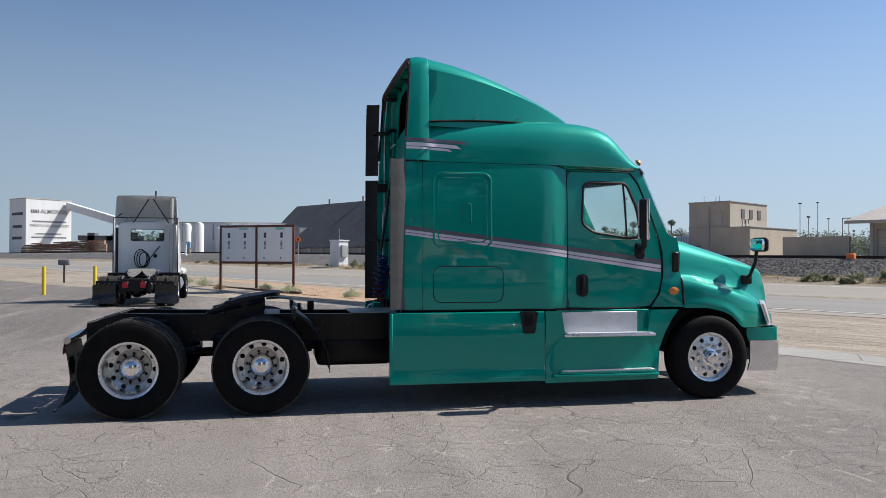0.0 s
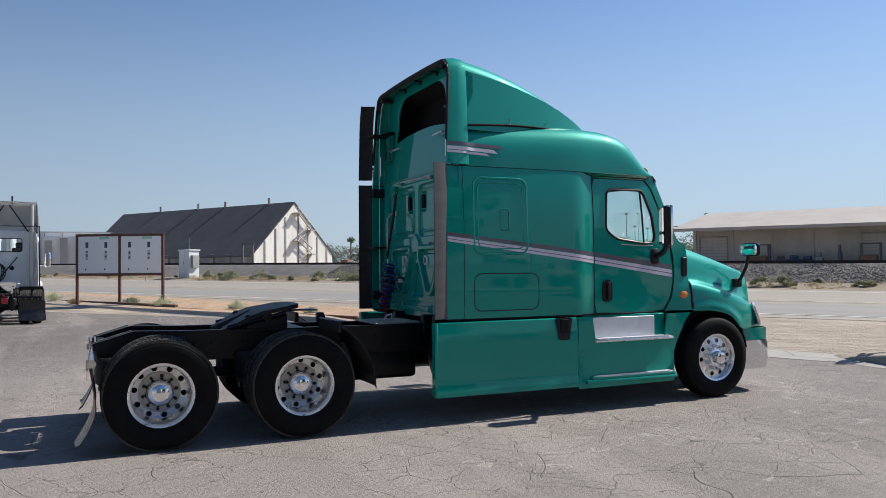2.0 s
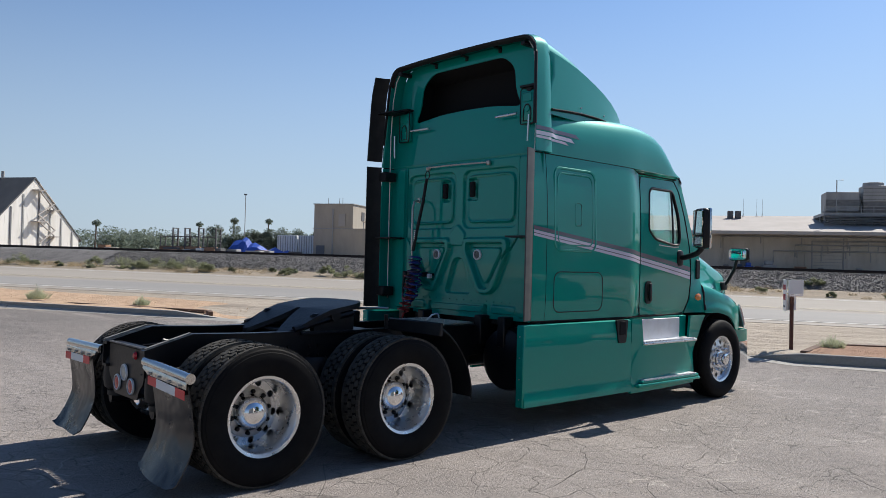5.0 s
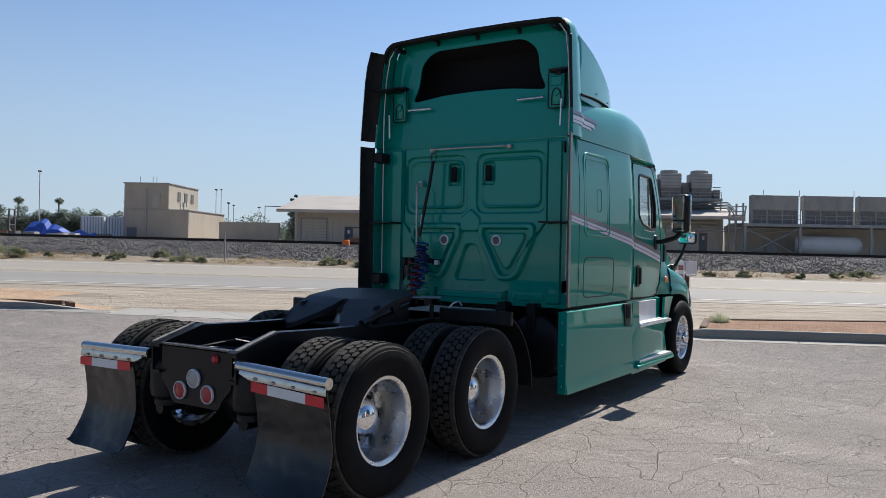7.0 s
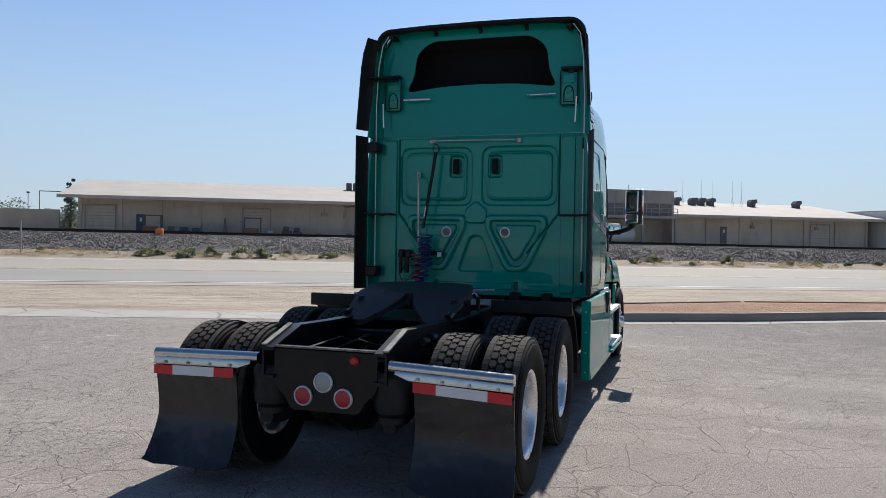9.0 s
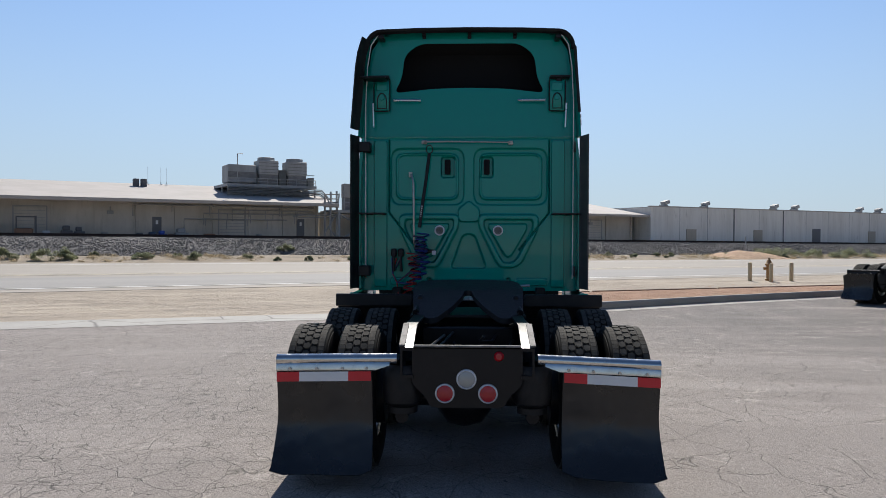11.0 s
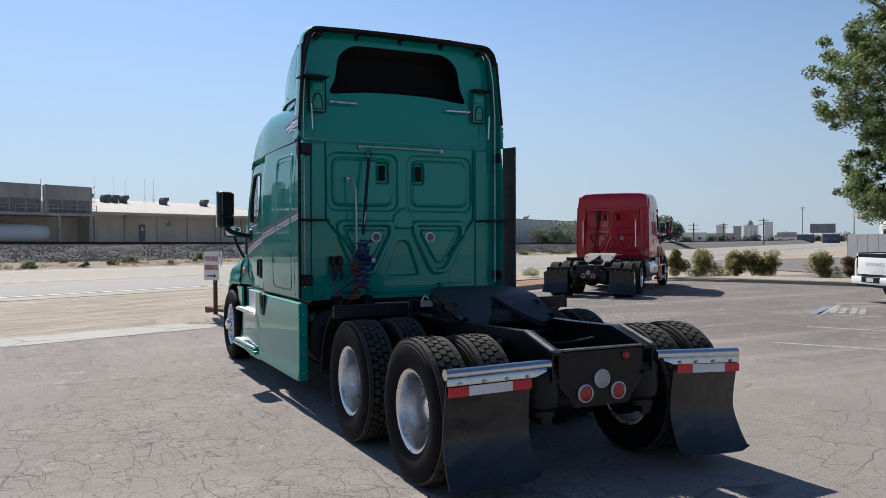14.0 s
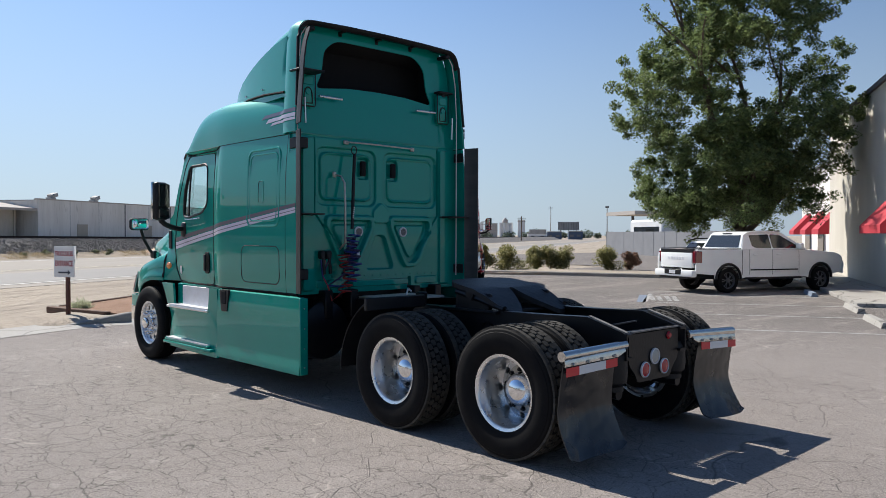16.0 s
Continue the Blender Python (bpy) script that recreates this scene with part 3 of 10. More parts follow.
bm = B()
ss = [-3000, -1200, -600, -350, -220, -160, -130] + list(range(-110, 131, 5)) + [150, 200, 300, 500, 900, 1600, 3000]
oo = [-3000, -900, -300, -120, -60, -30, -10, 0, 5, 8, 9.5, 10.5, 11.5, 12.5, 13.5, 14.5, 15.4, 16, 18, 21, 24, 27, 30, 32, 34, 38, 42, 48, 54, 60, 66, 72, 90, 130, 200, 350, 700, 1500, 3500]
sheet(bm, [[(s, o, height(s, o) - (0.012 if 14 < o < 17 else 0.03) + (0.03 * noise.noise((s * 0.3, o * 0.5, 0)) if 9 < o < 14 or 17 < o < 40 else 0)) for o in oo] for s in ss])
structure("ground", bm, "dirt", "dusty tan dirt ground reaching the horizon", SITE)

# the lot's asphalt, a sheet of its own with faint swells
bm = B()
LOT = [(-70, -70), (40, -70), (40, -34), (19.0, -30.0), (18.6, -18.9), (15.7, -11.0), (13.25, -6.75), (10.9, -3.2), (9.4, -0.3), (9.5, 0.9), (5.2, 12.0), (0.1, 22.0), (-4.7, 31.6), (-17, 55), (-70, 55)]
vs = [bm.verts.new((x, y, 0.0)) for x, y in LOT]
bmesh.ops.triangle_fill(bm, use_beauty=True, edges=[bm.edges.new((vs[i - 1], vs[i])) for i in range(len(vs))])
structure("lot", bm, "asphalt", "old grey asphalt lot with web cracks")

bm = B()
strip(bm, -300, 400, 15.6, 31.0, -0.004, no=12)
tuck(bm, 15.6, 31.0)
structure("road", bm, "road", "sun bleached two lane road", SITE)
bm = B()
strip(bm, -300, 400, 16.9, 21.2, 0.0, no=4)
structure("lane", bm, "lane", "greyer worn driving lane of the road", SITE)
for nm, o, w, mt, lb in (("edge_line_1", 16.6, 0.16, "line", "white painted edge line"), ("edge_line_2", 29.6, 0.12, "line", "faded white painted edge line"),
                         ("centre_line_1", 22.35, 0.11, "yellowline", "faded yellow centre line"), ("centre_line_2", 22.75, 0.11, "yellowline", "faded yellow centre line")):
    bm = B()
    strip(bm, -300, 400, o - w / 2, o + w / 2, 0.006, no=1)
    structure(nm, bm, mt, lb, SITE)

# railway: ballast bank, sleepers hidden in it, two rails
BASE = 1.08
bm = B()
rows = []
for i in range(0, 281):
    s = -260 + i * 2
    row = []
    for o, f in ((33.6, 0), (34.6, 0.25), (35.6, 0.58), (36.6, 0.9), (37.2, 1.0), (38.9, 1.03), (40.6, 1.0), (41.6, 0.75), (43.2, 0.15), (44, 0)):
        j = 0.07 * noise.noise((s * 0.8, o * 1.4, 2.0)) if 0 < f else -0.08
        row.append((s, o + j, height(s, o) * (1 if f else 1) * 0 + (height(s, 34) + f * BASE) + j))
    rows.append(row)
sheet(bm, rows)
structure("embankment", bm, "ballast", "grey crushed stone railway embankment", SITE)
for nm, o in (("rail_1", 38.15), ("rail_2", 39.6)):
    bm = B()
    strip_rows = []
    for s in [-260, -160, -110, -60, -20, 20, 60, 90, 160, 300]:
        z = height(s, 34) + BASE + 0.02
        strip_rows.append([(s, o - 0.07, z), (s, o - 0.02, z + 0.02), (s, o - 0.02, z + 0.12), (s, o - 0.035, z + 0.13), (s, o - 0.035, z + 0.17), (s, o + 0.035, z + 0.17), (s, o + 0.035, z + 0.13), (s, o + 0.02, z + 0.12), (s, o + 0.02, z + 0.02), (s, o + 0.07, z)])
    sheet(bm, strip_rows)
    structure(nm, bm, "rail", "brown steel railway rail on the embankment", SITE)


# dirt banked against the ballast towards the works
bm = B()
rows = []
for i in range(190):
    s = -260 + i * 2.0
    f = min(1.0, max(0.0, (-24 - s) / 10))
    row = []
    for o, q, low in ((31.2, -0.03, -0.03), (32.4, 0.05, 0.05), (33.4, 0.09, 0.11), (34.2, 0.14, 0.18), (34.9, 0.22, 0.24), (36.7, 0.55, 0.28)):
        row.append((s, o, height(s, min(o, 34)) + BASE * (q * f + low * (1 - f)) + (0.07 * noise.noise((s * 0.35, o, 4.0)) if o > 32 else 0)))
    rows.append(row)
sheet(bm, rows)
structure("dirt_shoulder", bm, "bankdirt", "brown dirt banked against the railway ballast", SITE, 60)


def kerb(name, pts, label, top=0.155):
    """A kerb along points in the plan with a rounded top, sloping up from its end."""
    rows = []
    pts = dense([Vector((*p, 0)) for p in pts], 1.2, False)
    for i, p in enumerate(pts):
        p = Vector(p)
        a, b = Vector(pts[max(i - 1, 0)]), Vector(pts[min(i + 1, len(pts) - 1)])
        n = Vector((-(b - a).y, (b - a).x, 0)).normalized()
        h = top * min(1, i)
        rows.append([p + n * d + Vector((0, 0, z)) for d, z in ((0.0, -0.04), (0.0, h * 0.8), (0.03, h), (0.15, h), (0.16, h * 0.9), (0.16, -0.04))])
    bm = B()
    vs = sheet(bm, rows)
    bm.faces.new(vs[0])
    bm.faces.new(vs[-1][::-1])
    return structure(name, bm, "kerb", label)


KERB_L = [(5.3, 12.1), (4.35, 13.9), (0.2, 22.1), (-4.5, 31.4), (-12, 46.0)]
KERB_R = [(9.55, 0.98), (9.4, -0.25), (10.85, -3.2), (13.2, -6.75), (15.65, -11.0), (18.6, -17.7), (18.75, -18.6), (18.0, -19.15), (14.6, -20.6), (11.2, -21.75), (8.6, -22.9)]
kerb("kerb_1", KERB_L, "grey concrete kerb beside the sandy verge", 0.18)
kerb("kerb_2", KERB_R[:7], "grey concrete kerb beside the planter soil", 0.19)
kerb("kerb_3", KERB_R[6:], "grey concrete kerb before the hedge planter")


def ribbon(name, pts, d0, d1, z0, z1, material, label, wobble=0.0):
    """A flat band along points in the plan, from d0 to d1 to their left."""
    rows = []
    pts = dense([Vector((*p, 0)) for p in pts], 0.8, False)
    for i, p in enumerate(pts):
        p = Vector(p)
        a, b = Vector(pts[max(i - 1, 0)]), Vector(pts[min(i + 1, len(pts) - 1)])
        n = Vector((-(b - a).y, (b - a).x, 0)).normalized()
        row = []
        for k in range(7):
            f = k / 6
            q = p + n * (d0 + (d1 - d0) * f)
            g = height(*to_site(q.x, q.y))
            tf = 1 if z1 < 0.05 else min(1, i / 4, (len(pts) - 1 - i) / 4)
            row.append(q + Vector((0, 0, (tf - 1) * 0.16 + z0 + (max(z1, g + 0.03) - z0) * f + wobble * noise.noise(q * 1.3))))
        rows.append(row)
    bm = B()
    vs = sheet(bm, rows)
    # turned down at its borders
    if z1 > 0.05:
        rim = [e for e in bm.edges if len(e.link_faces) == 1]
        r = bmesh.ops.extrude_edge_only(bm, edges=rim)
        bmesh.ops.translate(bm, verts=[v for v in r["geom"] if isinstance(v, bmesh.types.BMVert)], vec=(0, 0, -0.4))
    return structure(name, bm, material, label)


ribbon("verge_1", KERB_L[::-1], 0.0, 2.9, 0.15, 0.2, "sand", "orange sandy verge behind the kerb", 0.05)
# planter soil between the kerb and the timbers behind it
near = dense([Vector((*p, 0)) for p in ((9.58, -0.22), (11.0, -3.1), (13.34, -6.66), (15.79, -10.92), (18.7, -17.6))], 0.7, False)
away = [Vector((*p, 0)) for p in ((11.95, 0.25), (14.6, -3.3), (16.35, -7.35), (17.85, -11.0), (20.4, -17.2))]
rows = []
for i, p in enumerate(near):
    f = 4 * i / (len(near) - 1)
    k = min(3, int(f))
    q = away[k].lerp(away[k + 1], f - k)
    row = []
    for j in range(9):
        v = Vector(p).lerp(q, j / 8)
        row.append((v.x, v.y, 0.165 + 0.02 * min(j, 8 - j) / 4 + (0.03 * noise.noise(v * 1.7) if 0 < j < 8 else 0)))
    rows.append(row)
bm = B()
sheet(bm, rows)
rim = [e for e in bm.edges if len(e.link_faces) == 1]
r = bmesh.ops.extrude_edge_only(bm, edges=rim)
bmesh.ops.translate(bm, verts=[v for v in r["geom"] if isinstance(v, bmesh.types.BMVert)], vec=(0, 0, -0.4))
structure("verge_2", bm, "soil", "orange brown soil of the planter behind the kerb")
ribbon("gutter_1", [(5.35, 12.0), (9.6, 0.9)], -0.55, 0.45, 0.006, 0.006, "concrete", "pale concrete valley gutter across the drive")
ribbon("gutter_2", KERB_L[::-1], -0.36, -0.16, 0.005, 0.005, "concrete", "pale concrete gutter along the kerb")
ribbon("gutter_3", KERB_R[:6], -0.32, 0.0, 0.005, 0.005, "concrete", "pale concrete gutter along the kerb")


# ---- trucks: wheels ----
HUB, TYRE_R = 0.505, 0.508


def tyre_mesh(tread=True):
    """A truck tyre about the y axis, 28 cm wide, with blocks on the tread."""
    bm = B()
    w, R = 0.14, TYRE_R - 0.012
    prof = [(0.287, -0.105), (0.292, -0.118), (0.315, -0.126), (0.34, -0.136), (0.39, -0.143), (0.43, -0.141), (0.455, -0.136), (0.458, -0.132), (0.475, -0.128), (R - 0.012, -0.119), (R, -0.104)]
    prof += [(R + 0.004, 0)] + [(r, -y) for r, y in prof[::-1]]
    lathe(bm, prof, 56)
    return bm


def tread_mesh(n=46):
    """The tread blocks, staggered six-sided lugs and shoulder ribs."""
    bm = B()
    rows = [(-0.098, 0.036, 0.0, 1.0), (-0.050, 0.043, 0.5, 0.86), (0.0, 0.046, 0.0, 0.86), (0.050, 0.043, 0.5, 0.86), (0.098, 0.036, 0.0, 1.0)]
    for y, wd, sh, fill in rows:
        edge = abs(y) > 0.09
        k = int(n * (1.7 if edge else 1))
        for i in range(k):
            a = 2 * math.pi * (i + sh) / k
            da = math.pi / k * fill * 0.93
            r1 = TYRE_R - (0.006 if edge else 0.0)
            r0 = TYRE_R - 0.022
            h = wd / 2
            if edge:
                loop = [(-da, -h), (da, -h), (da, h), (-da, h)]
            else:
                loop = [(-da, -h * 0.35), (-da * 0.45, -h), (da * 0.75, -h * 0.9), (da, h * 0.35), (da * 0.45, h), (-da * 0.75, h * 0.9)]
            top = [bm.verts.new((r1 * math.cos(a + u), y + v, r1 * math.sin(a + u))) for u, v in loop]
            bot = [bm.verts.new((r0 * math.cos(a + u * 1.04), y + v * 1.06, r0 * math.sin(a + u * 1.04))) for u, v in loop]
            bm.faces.new(top)
            for j in range(len(loop)):
                bm.faces.new((top[j], top[j - 1], bot[j - 1], bot[j]))
    return bm


def hole_disc(bm, r0, r1, y0, y1, holes, hr, rc, t=0.012, n=120):
    """A disc from r0 to r1 (y0 to y1) with round holes at radius rc, t thick; built in the x z plane."""
    def f(x, z):
        r = math.hypot(x, z)
        return y0 + (y1 - y0) * min(1, max(0, (r - r0) / (r1 - r0)))
    edges = []
    loops = [[(r * math.cos(2 * math.pi * i / 60), r * math.sin(2 * math.pi * i / 60)) for i in range(60)] for r in (r0, r1)]
    for k in range(holes):
        a = 2 * math.pi * (k + 0.5) / holes
        loops.append([(rc * math.cos(a) + hr * math.cos(b), rc * math.sin(a) + hr * math.sin(b)) for b in [2 * math.pi * j / 14 for j in range(14)]])
    for loop in loops:
        vs = [bm.verts.new((x, 0, z)) for x, z in loop]
        edges += [bm.edges.new((vs[i - 1], vs[i])) for i in range(len(vs))]
    bmesh.ops.triangle_fill(bm, use_beauty=True, edges=edges, normal=(0, -1, 0))
    r = bmesh.ops.extrude_face_region(bm, geom=bm.faces[:])
    inner = {v for v in r["geom"] if isinstance(v, bmesh.types.BMVert)}
    for v in bm.verts:
        v.co.y = f(v.co.x, v.co.z) + (t if v in inner else 0)


def mesh_of(bm, name, material, angle=38):
    ob = part(name, bm, material, None, angle=angle)
    me = ob.data
    bpy.data.objects.remove(ob)
    return me


TYRE = mesh_of(tyre_mesh(), "tyre", "tyre", 30)
b_ = B()
side = [(0.287, -0.105), (0.292, -0.118), (0.315, -0.128), (0.34, -0.138), (0.385, -0.145), (0.42, -0.142), (0.45, -0.134), (0.468, -0.127), (0.482, -0.113), (0.489, -0.095)]
ribs = [(0.494 - g, y) for y0, y1 in ((-0.09, -0.062), (-0.052, -0.016), (-0.006, 0.006), (0.016, 0.052), (0.062, 0.09)) for g, y in ((0.012, y0 - 0.002), (0.0, y0), (0.0, y1), (0.012, y1 + 0.002))]
lathe(b_, side + ribs + [(r, -y) for r, y in side[::-1]], 56)
STEER_TYRE = mesh_of(b_, "tyre", "tyre", 30)
TREAD = mesh_of(tread_mesh(), "tread", "tread", 30)
b_ = B()
lathe(b_, [(0.262, -0.098), (0.268, -0.106), (0.300, -0.116), (0.304, -0.110), (0.290, -0.098), (0.279, -0.085), (0.277, -0.06), (0.268, -0.045), (0.264, 0.02), (0.258, 0.09), (0.258, 0.172), (0.282, 0.174), (0.285, 0.18), (0.25, 0.18), (0.248, 0.09), (0.252, -0.02), (0.258, -0.09), (0.262, -0.098)], 56)
RIM_BARREL = mesh_of(b_, "rim", "alu", 30)
b_ = B()
hole_disc(b_, 0.10, 0.257, 0.140, 0.168, 10, 0.027, 0.220)
RIM_DISC = mesh_of(b_, "wheel_disc", "alu")
b_ = B()
lathe(b_, [(0.0, -0.012), (0.035, -0.009), (0.07, 0.002), (0.098, 0.02), (0.119, 0.048), (0.131, 0.082), (0.134, 0.114), (0.140, 0.116), (0.142, 0.145)], 36)
HUB_CAP = mesh_of(b_, "hub_cap", "chrome", 50)
b_ = B()
lathe(b_, [(0.085, 0.108), (0.172, 0.114), (0.186, 0.124), (0.188, 0.152)], 40)
HUB_FLANGE = mesh_of(b_, "hub_flange", "dullalu", 50)
b_ = B()
lathe(b_, [(0.0, -0.034), (0.012, -0.034), (0.0165, -0.026), (0.0165, 0.0), (0.022, 0.004)], 6)
NUT = mesh_of(b_, "lug_nut", "grease")
b_ = B()
lathe(b_, [(0.0, -0.062), (0.010, -0.058), (0.016, -0.045), (0.018, -0.01), (0.023, 0.0)], 10)
NUT_CHROME = mesh_of(b_, "lug_nut", "chrome", 50)
# the front wheel's disc stands proud of its rim
b_ = B()
hole_disc(b_, 0.09, 0.256, -0.088, -0.062, 10, 0.028, 0.208)
FRONT_DISC = mesh_of(b_, "wheel_disc", "alu")
b_ = B()
lathe(b_, [(0.0, -0.185), (0.05, -0.185), (0.07, -0.178), (0.076, -0.16), (0.078, -0.10), (0.10, -0.095)], 32)
FRONT_HUB = mesh_of(b_, "hub_cap", "chrome", 40)


def wheel(parent, x, y, z, out, kind, spin=0.0, tread=True):
    """One wheel under a truck; out: -1 for the right side, 1 for the left; kind: outer, inner or front."""
    m = Matrix.Translation((x, y, z)) @ Matrix.Rotation(0 if out < 0 else math.pi, 4, "Z") @ Matrix.Rotation(spin, 4, "Y")
    w = share("wheel", RIM_BARREL, parent, m, "polished aluminium truck wheel")
    one = Matrix.Identity(4)
    share("tyre", STEER_TYRE if kind == "front" else TYRE, w, one, "black rubber tyre")
    if tread and kind != "front":
        share("tread", TREAD, w, one, "dusty lugged tread")
    if kind == "front":
        share("wheel_disc", FRONT_DISC, w, one, "polished wheel disc with round holes")
        share("hub_cap", FRONT_HUB, w, one, "chrome hub cover")
        for i in range(10):
            a = 2 * math.pi * i / 10
            share("lug_nut", NUT_CHROME, w, Matrix.Translation((0.142 * math.cos(a), -0.085, 0.142 * math.sin(a))))
    elif kind == "outer":
        share("wheel_disc", RIM_DISC, w, one, "aluminium wheel disc with round holes")
        share("hub_flange", HUB_FLANGE, w, one, "dull hub flange")
        share("hub_cap", HUB_CAP, w, one, "domed chrome hub cap")
        for i in range(10):
            a = 2 * math.pi * i / 10
            share("lug_nut", NUT, w, Matrix.Translation((0.151 * math.cos(a), 0.116, 0.151 * math.sin(a))))
    return w


# ---- trucks: chassis ----
AXLES = (-1.60, -0.29)


def fifth_wheel(parent, material="grease", x=0.0):
    """The tilted coupling plate with its throat to the rear, on two brackets."""
    bm = B()
    out = [(-0.86, 0.44), (-0.97, 0.37), (-0.985, 0.26), (-0.82, 0.13), (-0.68, 0.05), (-0.60, 0.03), (-0.58, 0.0)]
    loop = out + [(a, -b) for a, b in out[-2::-1]] + [(-0.74, -0.455), (-0.5, -0.47), (-0.25, -0.44), (-0.14, -0.33), (-0.10, -0.15), (-0.10, 0.15), (-0.14, 0.33), (-0.25, 0.44), (-0.5, 0.47), (-0.74, 0.455)]
    loop = soften(loop, 0.05, 3)
    vs = [bm.verts.new((a, b, 0)) for a, b in loop]
    bmesh.ops.triangle_fill(bm, use_beauty=True, edges=[bm.edges.new((vs[i - 1], vs[i])) for i in range(len(vs))], normal=(0, 0, 1))
    r = bmesh.ops.extrude_face_region(bm, geom=bm.faces[:])
    low = {v for v in r["geom"] if isinstance(v, bmesh.types.BMVert)}
    for v in bm.verts:
        d = v.co.x
        z = 1.245 + (d + 0.25) * 0.16
        if d < -0.6:
            z -= (-0.6 - d) * 0.35
        if d > -0.2:
            z -= (d + 0.2) * 0.12
        v.co.z = z - (0.045 if v in low else 0)
        v.co.x = d + x
    plate_ob = part("coupling_plate", bm, material, parent, "greasy black coupling plate with rear throat", 30)
    bm = B()
    for s in (-1, 1):
        box(bm, x - 0.72, x - 0.28, s * 0.40 - 0.03, s * 0.40 + 0.03, 0.98, 1.16, 0.015)
        cyl(bm, (x - 0.5, s * 0.36, 1.14), (x - 0.5, s * 0.46, 1.14), 0.05, n=14)
        tube(bm, [(x - 0.9, s * 0.42, 1.03), (x - 0.6, s * 0.42, 1.10), (x - 0.3, s * 0.42, 1.16)], 0.03)
    box(bm, x - 0.85, x - 0.1, -0.47, 0.47, 0.985, 1.01, 0.004)
    part("coupling_bracket", bm, "chassis", parent)
    bm = B()
    tube(bm, [(x - 0.25, -0.1, 1.17), (x - 0.12, -0.3, 1.19), (x - 0.05, -0.48, 1.20), (x + 0.0, -0.56, 1.20)], 0.012)
    part("release_handle", bm, "steel", parent)


def chassis(parent, front, detail=True, flap_mat="flap", bright=True):
    """Rails, axles, suspension, wheels, mud flaps and tail lamps; front: x of the front axle."""
    # two rails, dropped at their rear ends
    for s, nm in ((-1, "frame_rail"), (1, "frame_rail")):
        bm = B()
        top = [(-2.17, 0.925), (-1.80, 1.035), (-1.3, 1.02), (1.2, 0.995), (front + 0.7, 0.96)]
        rows = []
        for x, z in top:
            h = 0.30 if x > -1.9 else 0.20
            y0, y1 = s * 0.435, s * 0.35
            rows.append([(x, y1, z), (x, y0, z), (x, y0, z - h), (x, y1, z - h), (x, y1, z - h + 0.02), (x, y0 - s * 0.015, z - h + 0.02), (x, y0 - s * 0.015, z - 0.02), (x, y1, z - 0.02)])
        vs = sheet(bm, rows, True)
        bm.faces.new(vs[0])
        bm.faces.new(vs[-1][::-1])
        part(nm, bm, "chassis", parent, "black steel frame rail")
        bm = B()
        box(bm, -2.165, -1.82, s * 0.405, s * 0.442, 0, 0.012)
        for v in bm.verts:
            v.co.z += 0.930 + (v.co.x + 2.17) * 0.30
        part("rail_cap", bm, "wornsteel", parent, "bright worn rail end cap")
        for x in (-1.45, -1.05, -0.75, 0.3, 0.7):
            bm = B()
            for dz in (-0.08, -0.16):
                cyl(bm, (x, s * 0.43, 0.97 + dz), (x, s * 0.455, 0.97 + dz), 0.016, n=6)
                cyl(bm, (x + 0.09, s * 0.43, 0.97 + dz), (x + 0.09, s * 0.455, 0.97 + dz), 0.016, n=6)
            parts("rail_bolt", bm, "chassis", parent)
    for x in (-1.0, -0.1, 0.6, 1.6, 3.0):
        bm = B()
        box(bm, x - 0.05, x + 0.05, -0.36, 0.36, 0.74, 0.93, 0.01)
        part("cross_member", bm, "chassis", parent)
    # rear closing plate with its lamps
    bm = B()
    plate_out = [(-0.36, 0.93), (0.36, 0.93), (0.36, 0.68), (0.27, 0.60), (0.24, 0.53), (-0.24, 0.53), (-0.27, 0.60), (-0.36, 0.68)]
    vs = [bm.verts.new((-2.14, y, z)) for y, z in soften(plate_out, 0.04, 3)]
    f = bm.faces.new(vs)
    r = bmesh.ops.extrude_face_region(bm, geom=[f])
    bmesh.ops.translate(bm, verts=[v for v in r["geom"] if isinstance(v, bmesh.types.BMVert)], vec=(0.012, 0, 0))
    box(bm, -2.14, -2.06, -0.36, 0.36, 0.915, 0.93)
    part("rear_plate", bm, "chassis", parent, "black rear closing plate")
    bm = B()
    cyl(bm, (-2.147, -0.345, 0.932), (-2.147, 0.345, 0.932), 0.008, n=8)
    part("plate_edge", bm, "wornsteel", parent, "worn top edge")
    for y, z, rr, lens, lb in ((0.145, 0.625, 0.064, "redlens", "round red tail lamp with bright ring"), (-0.135, 0.625, 0.064, "redlens", "round red tail lamp with bright ring"), (0.005, 0.718, 0.066, "dulllens", "round clear reversing lamp with bright ring")):
        bm = B()
        prof = [(rr * 0.82, -0.009), (rr * 0.87, -0.015), (rr * 0.97, -0.012), (rr * 1.01, 0.0)]
        lathe(bm, prof, 28)
        bmesh.ops.transform(bm, matrix=Matrix.Translation((-2.146, y, z)) @ Matrix.Rotation(-math.pi / 2, 4, "Z"), verts=bm.verts[:])
        lamp = part("tail_lamp", bm, "plate", parent, lb)
        bm = B()
        lathe(bm, [(0, -0.016), (rr * 0.5, -0.014), (rr * 0.84, -0.007)], 24)
        bmesh.ops.transform(bm, matrix=Matrix.Translation((-2.146, y, z)) @ Matrix.Rotation(-math.pi / 2, 4, "Z"), verts=bm.verts[:])
        part("lens", bm, lens, lamp)
    bm = B()
    lathe(bm, [(0, -0.018), (0.02, -0.016), (0.031, -0.004), (0.033, 0)], 18)
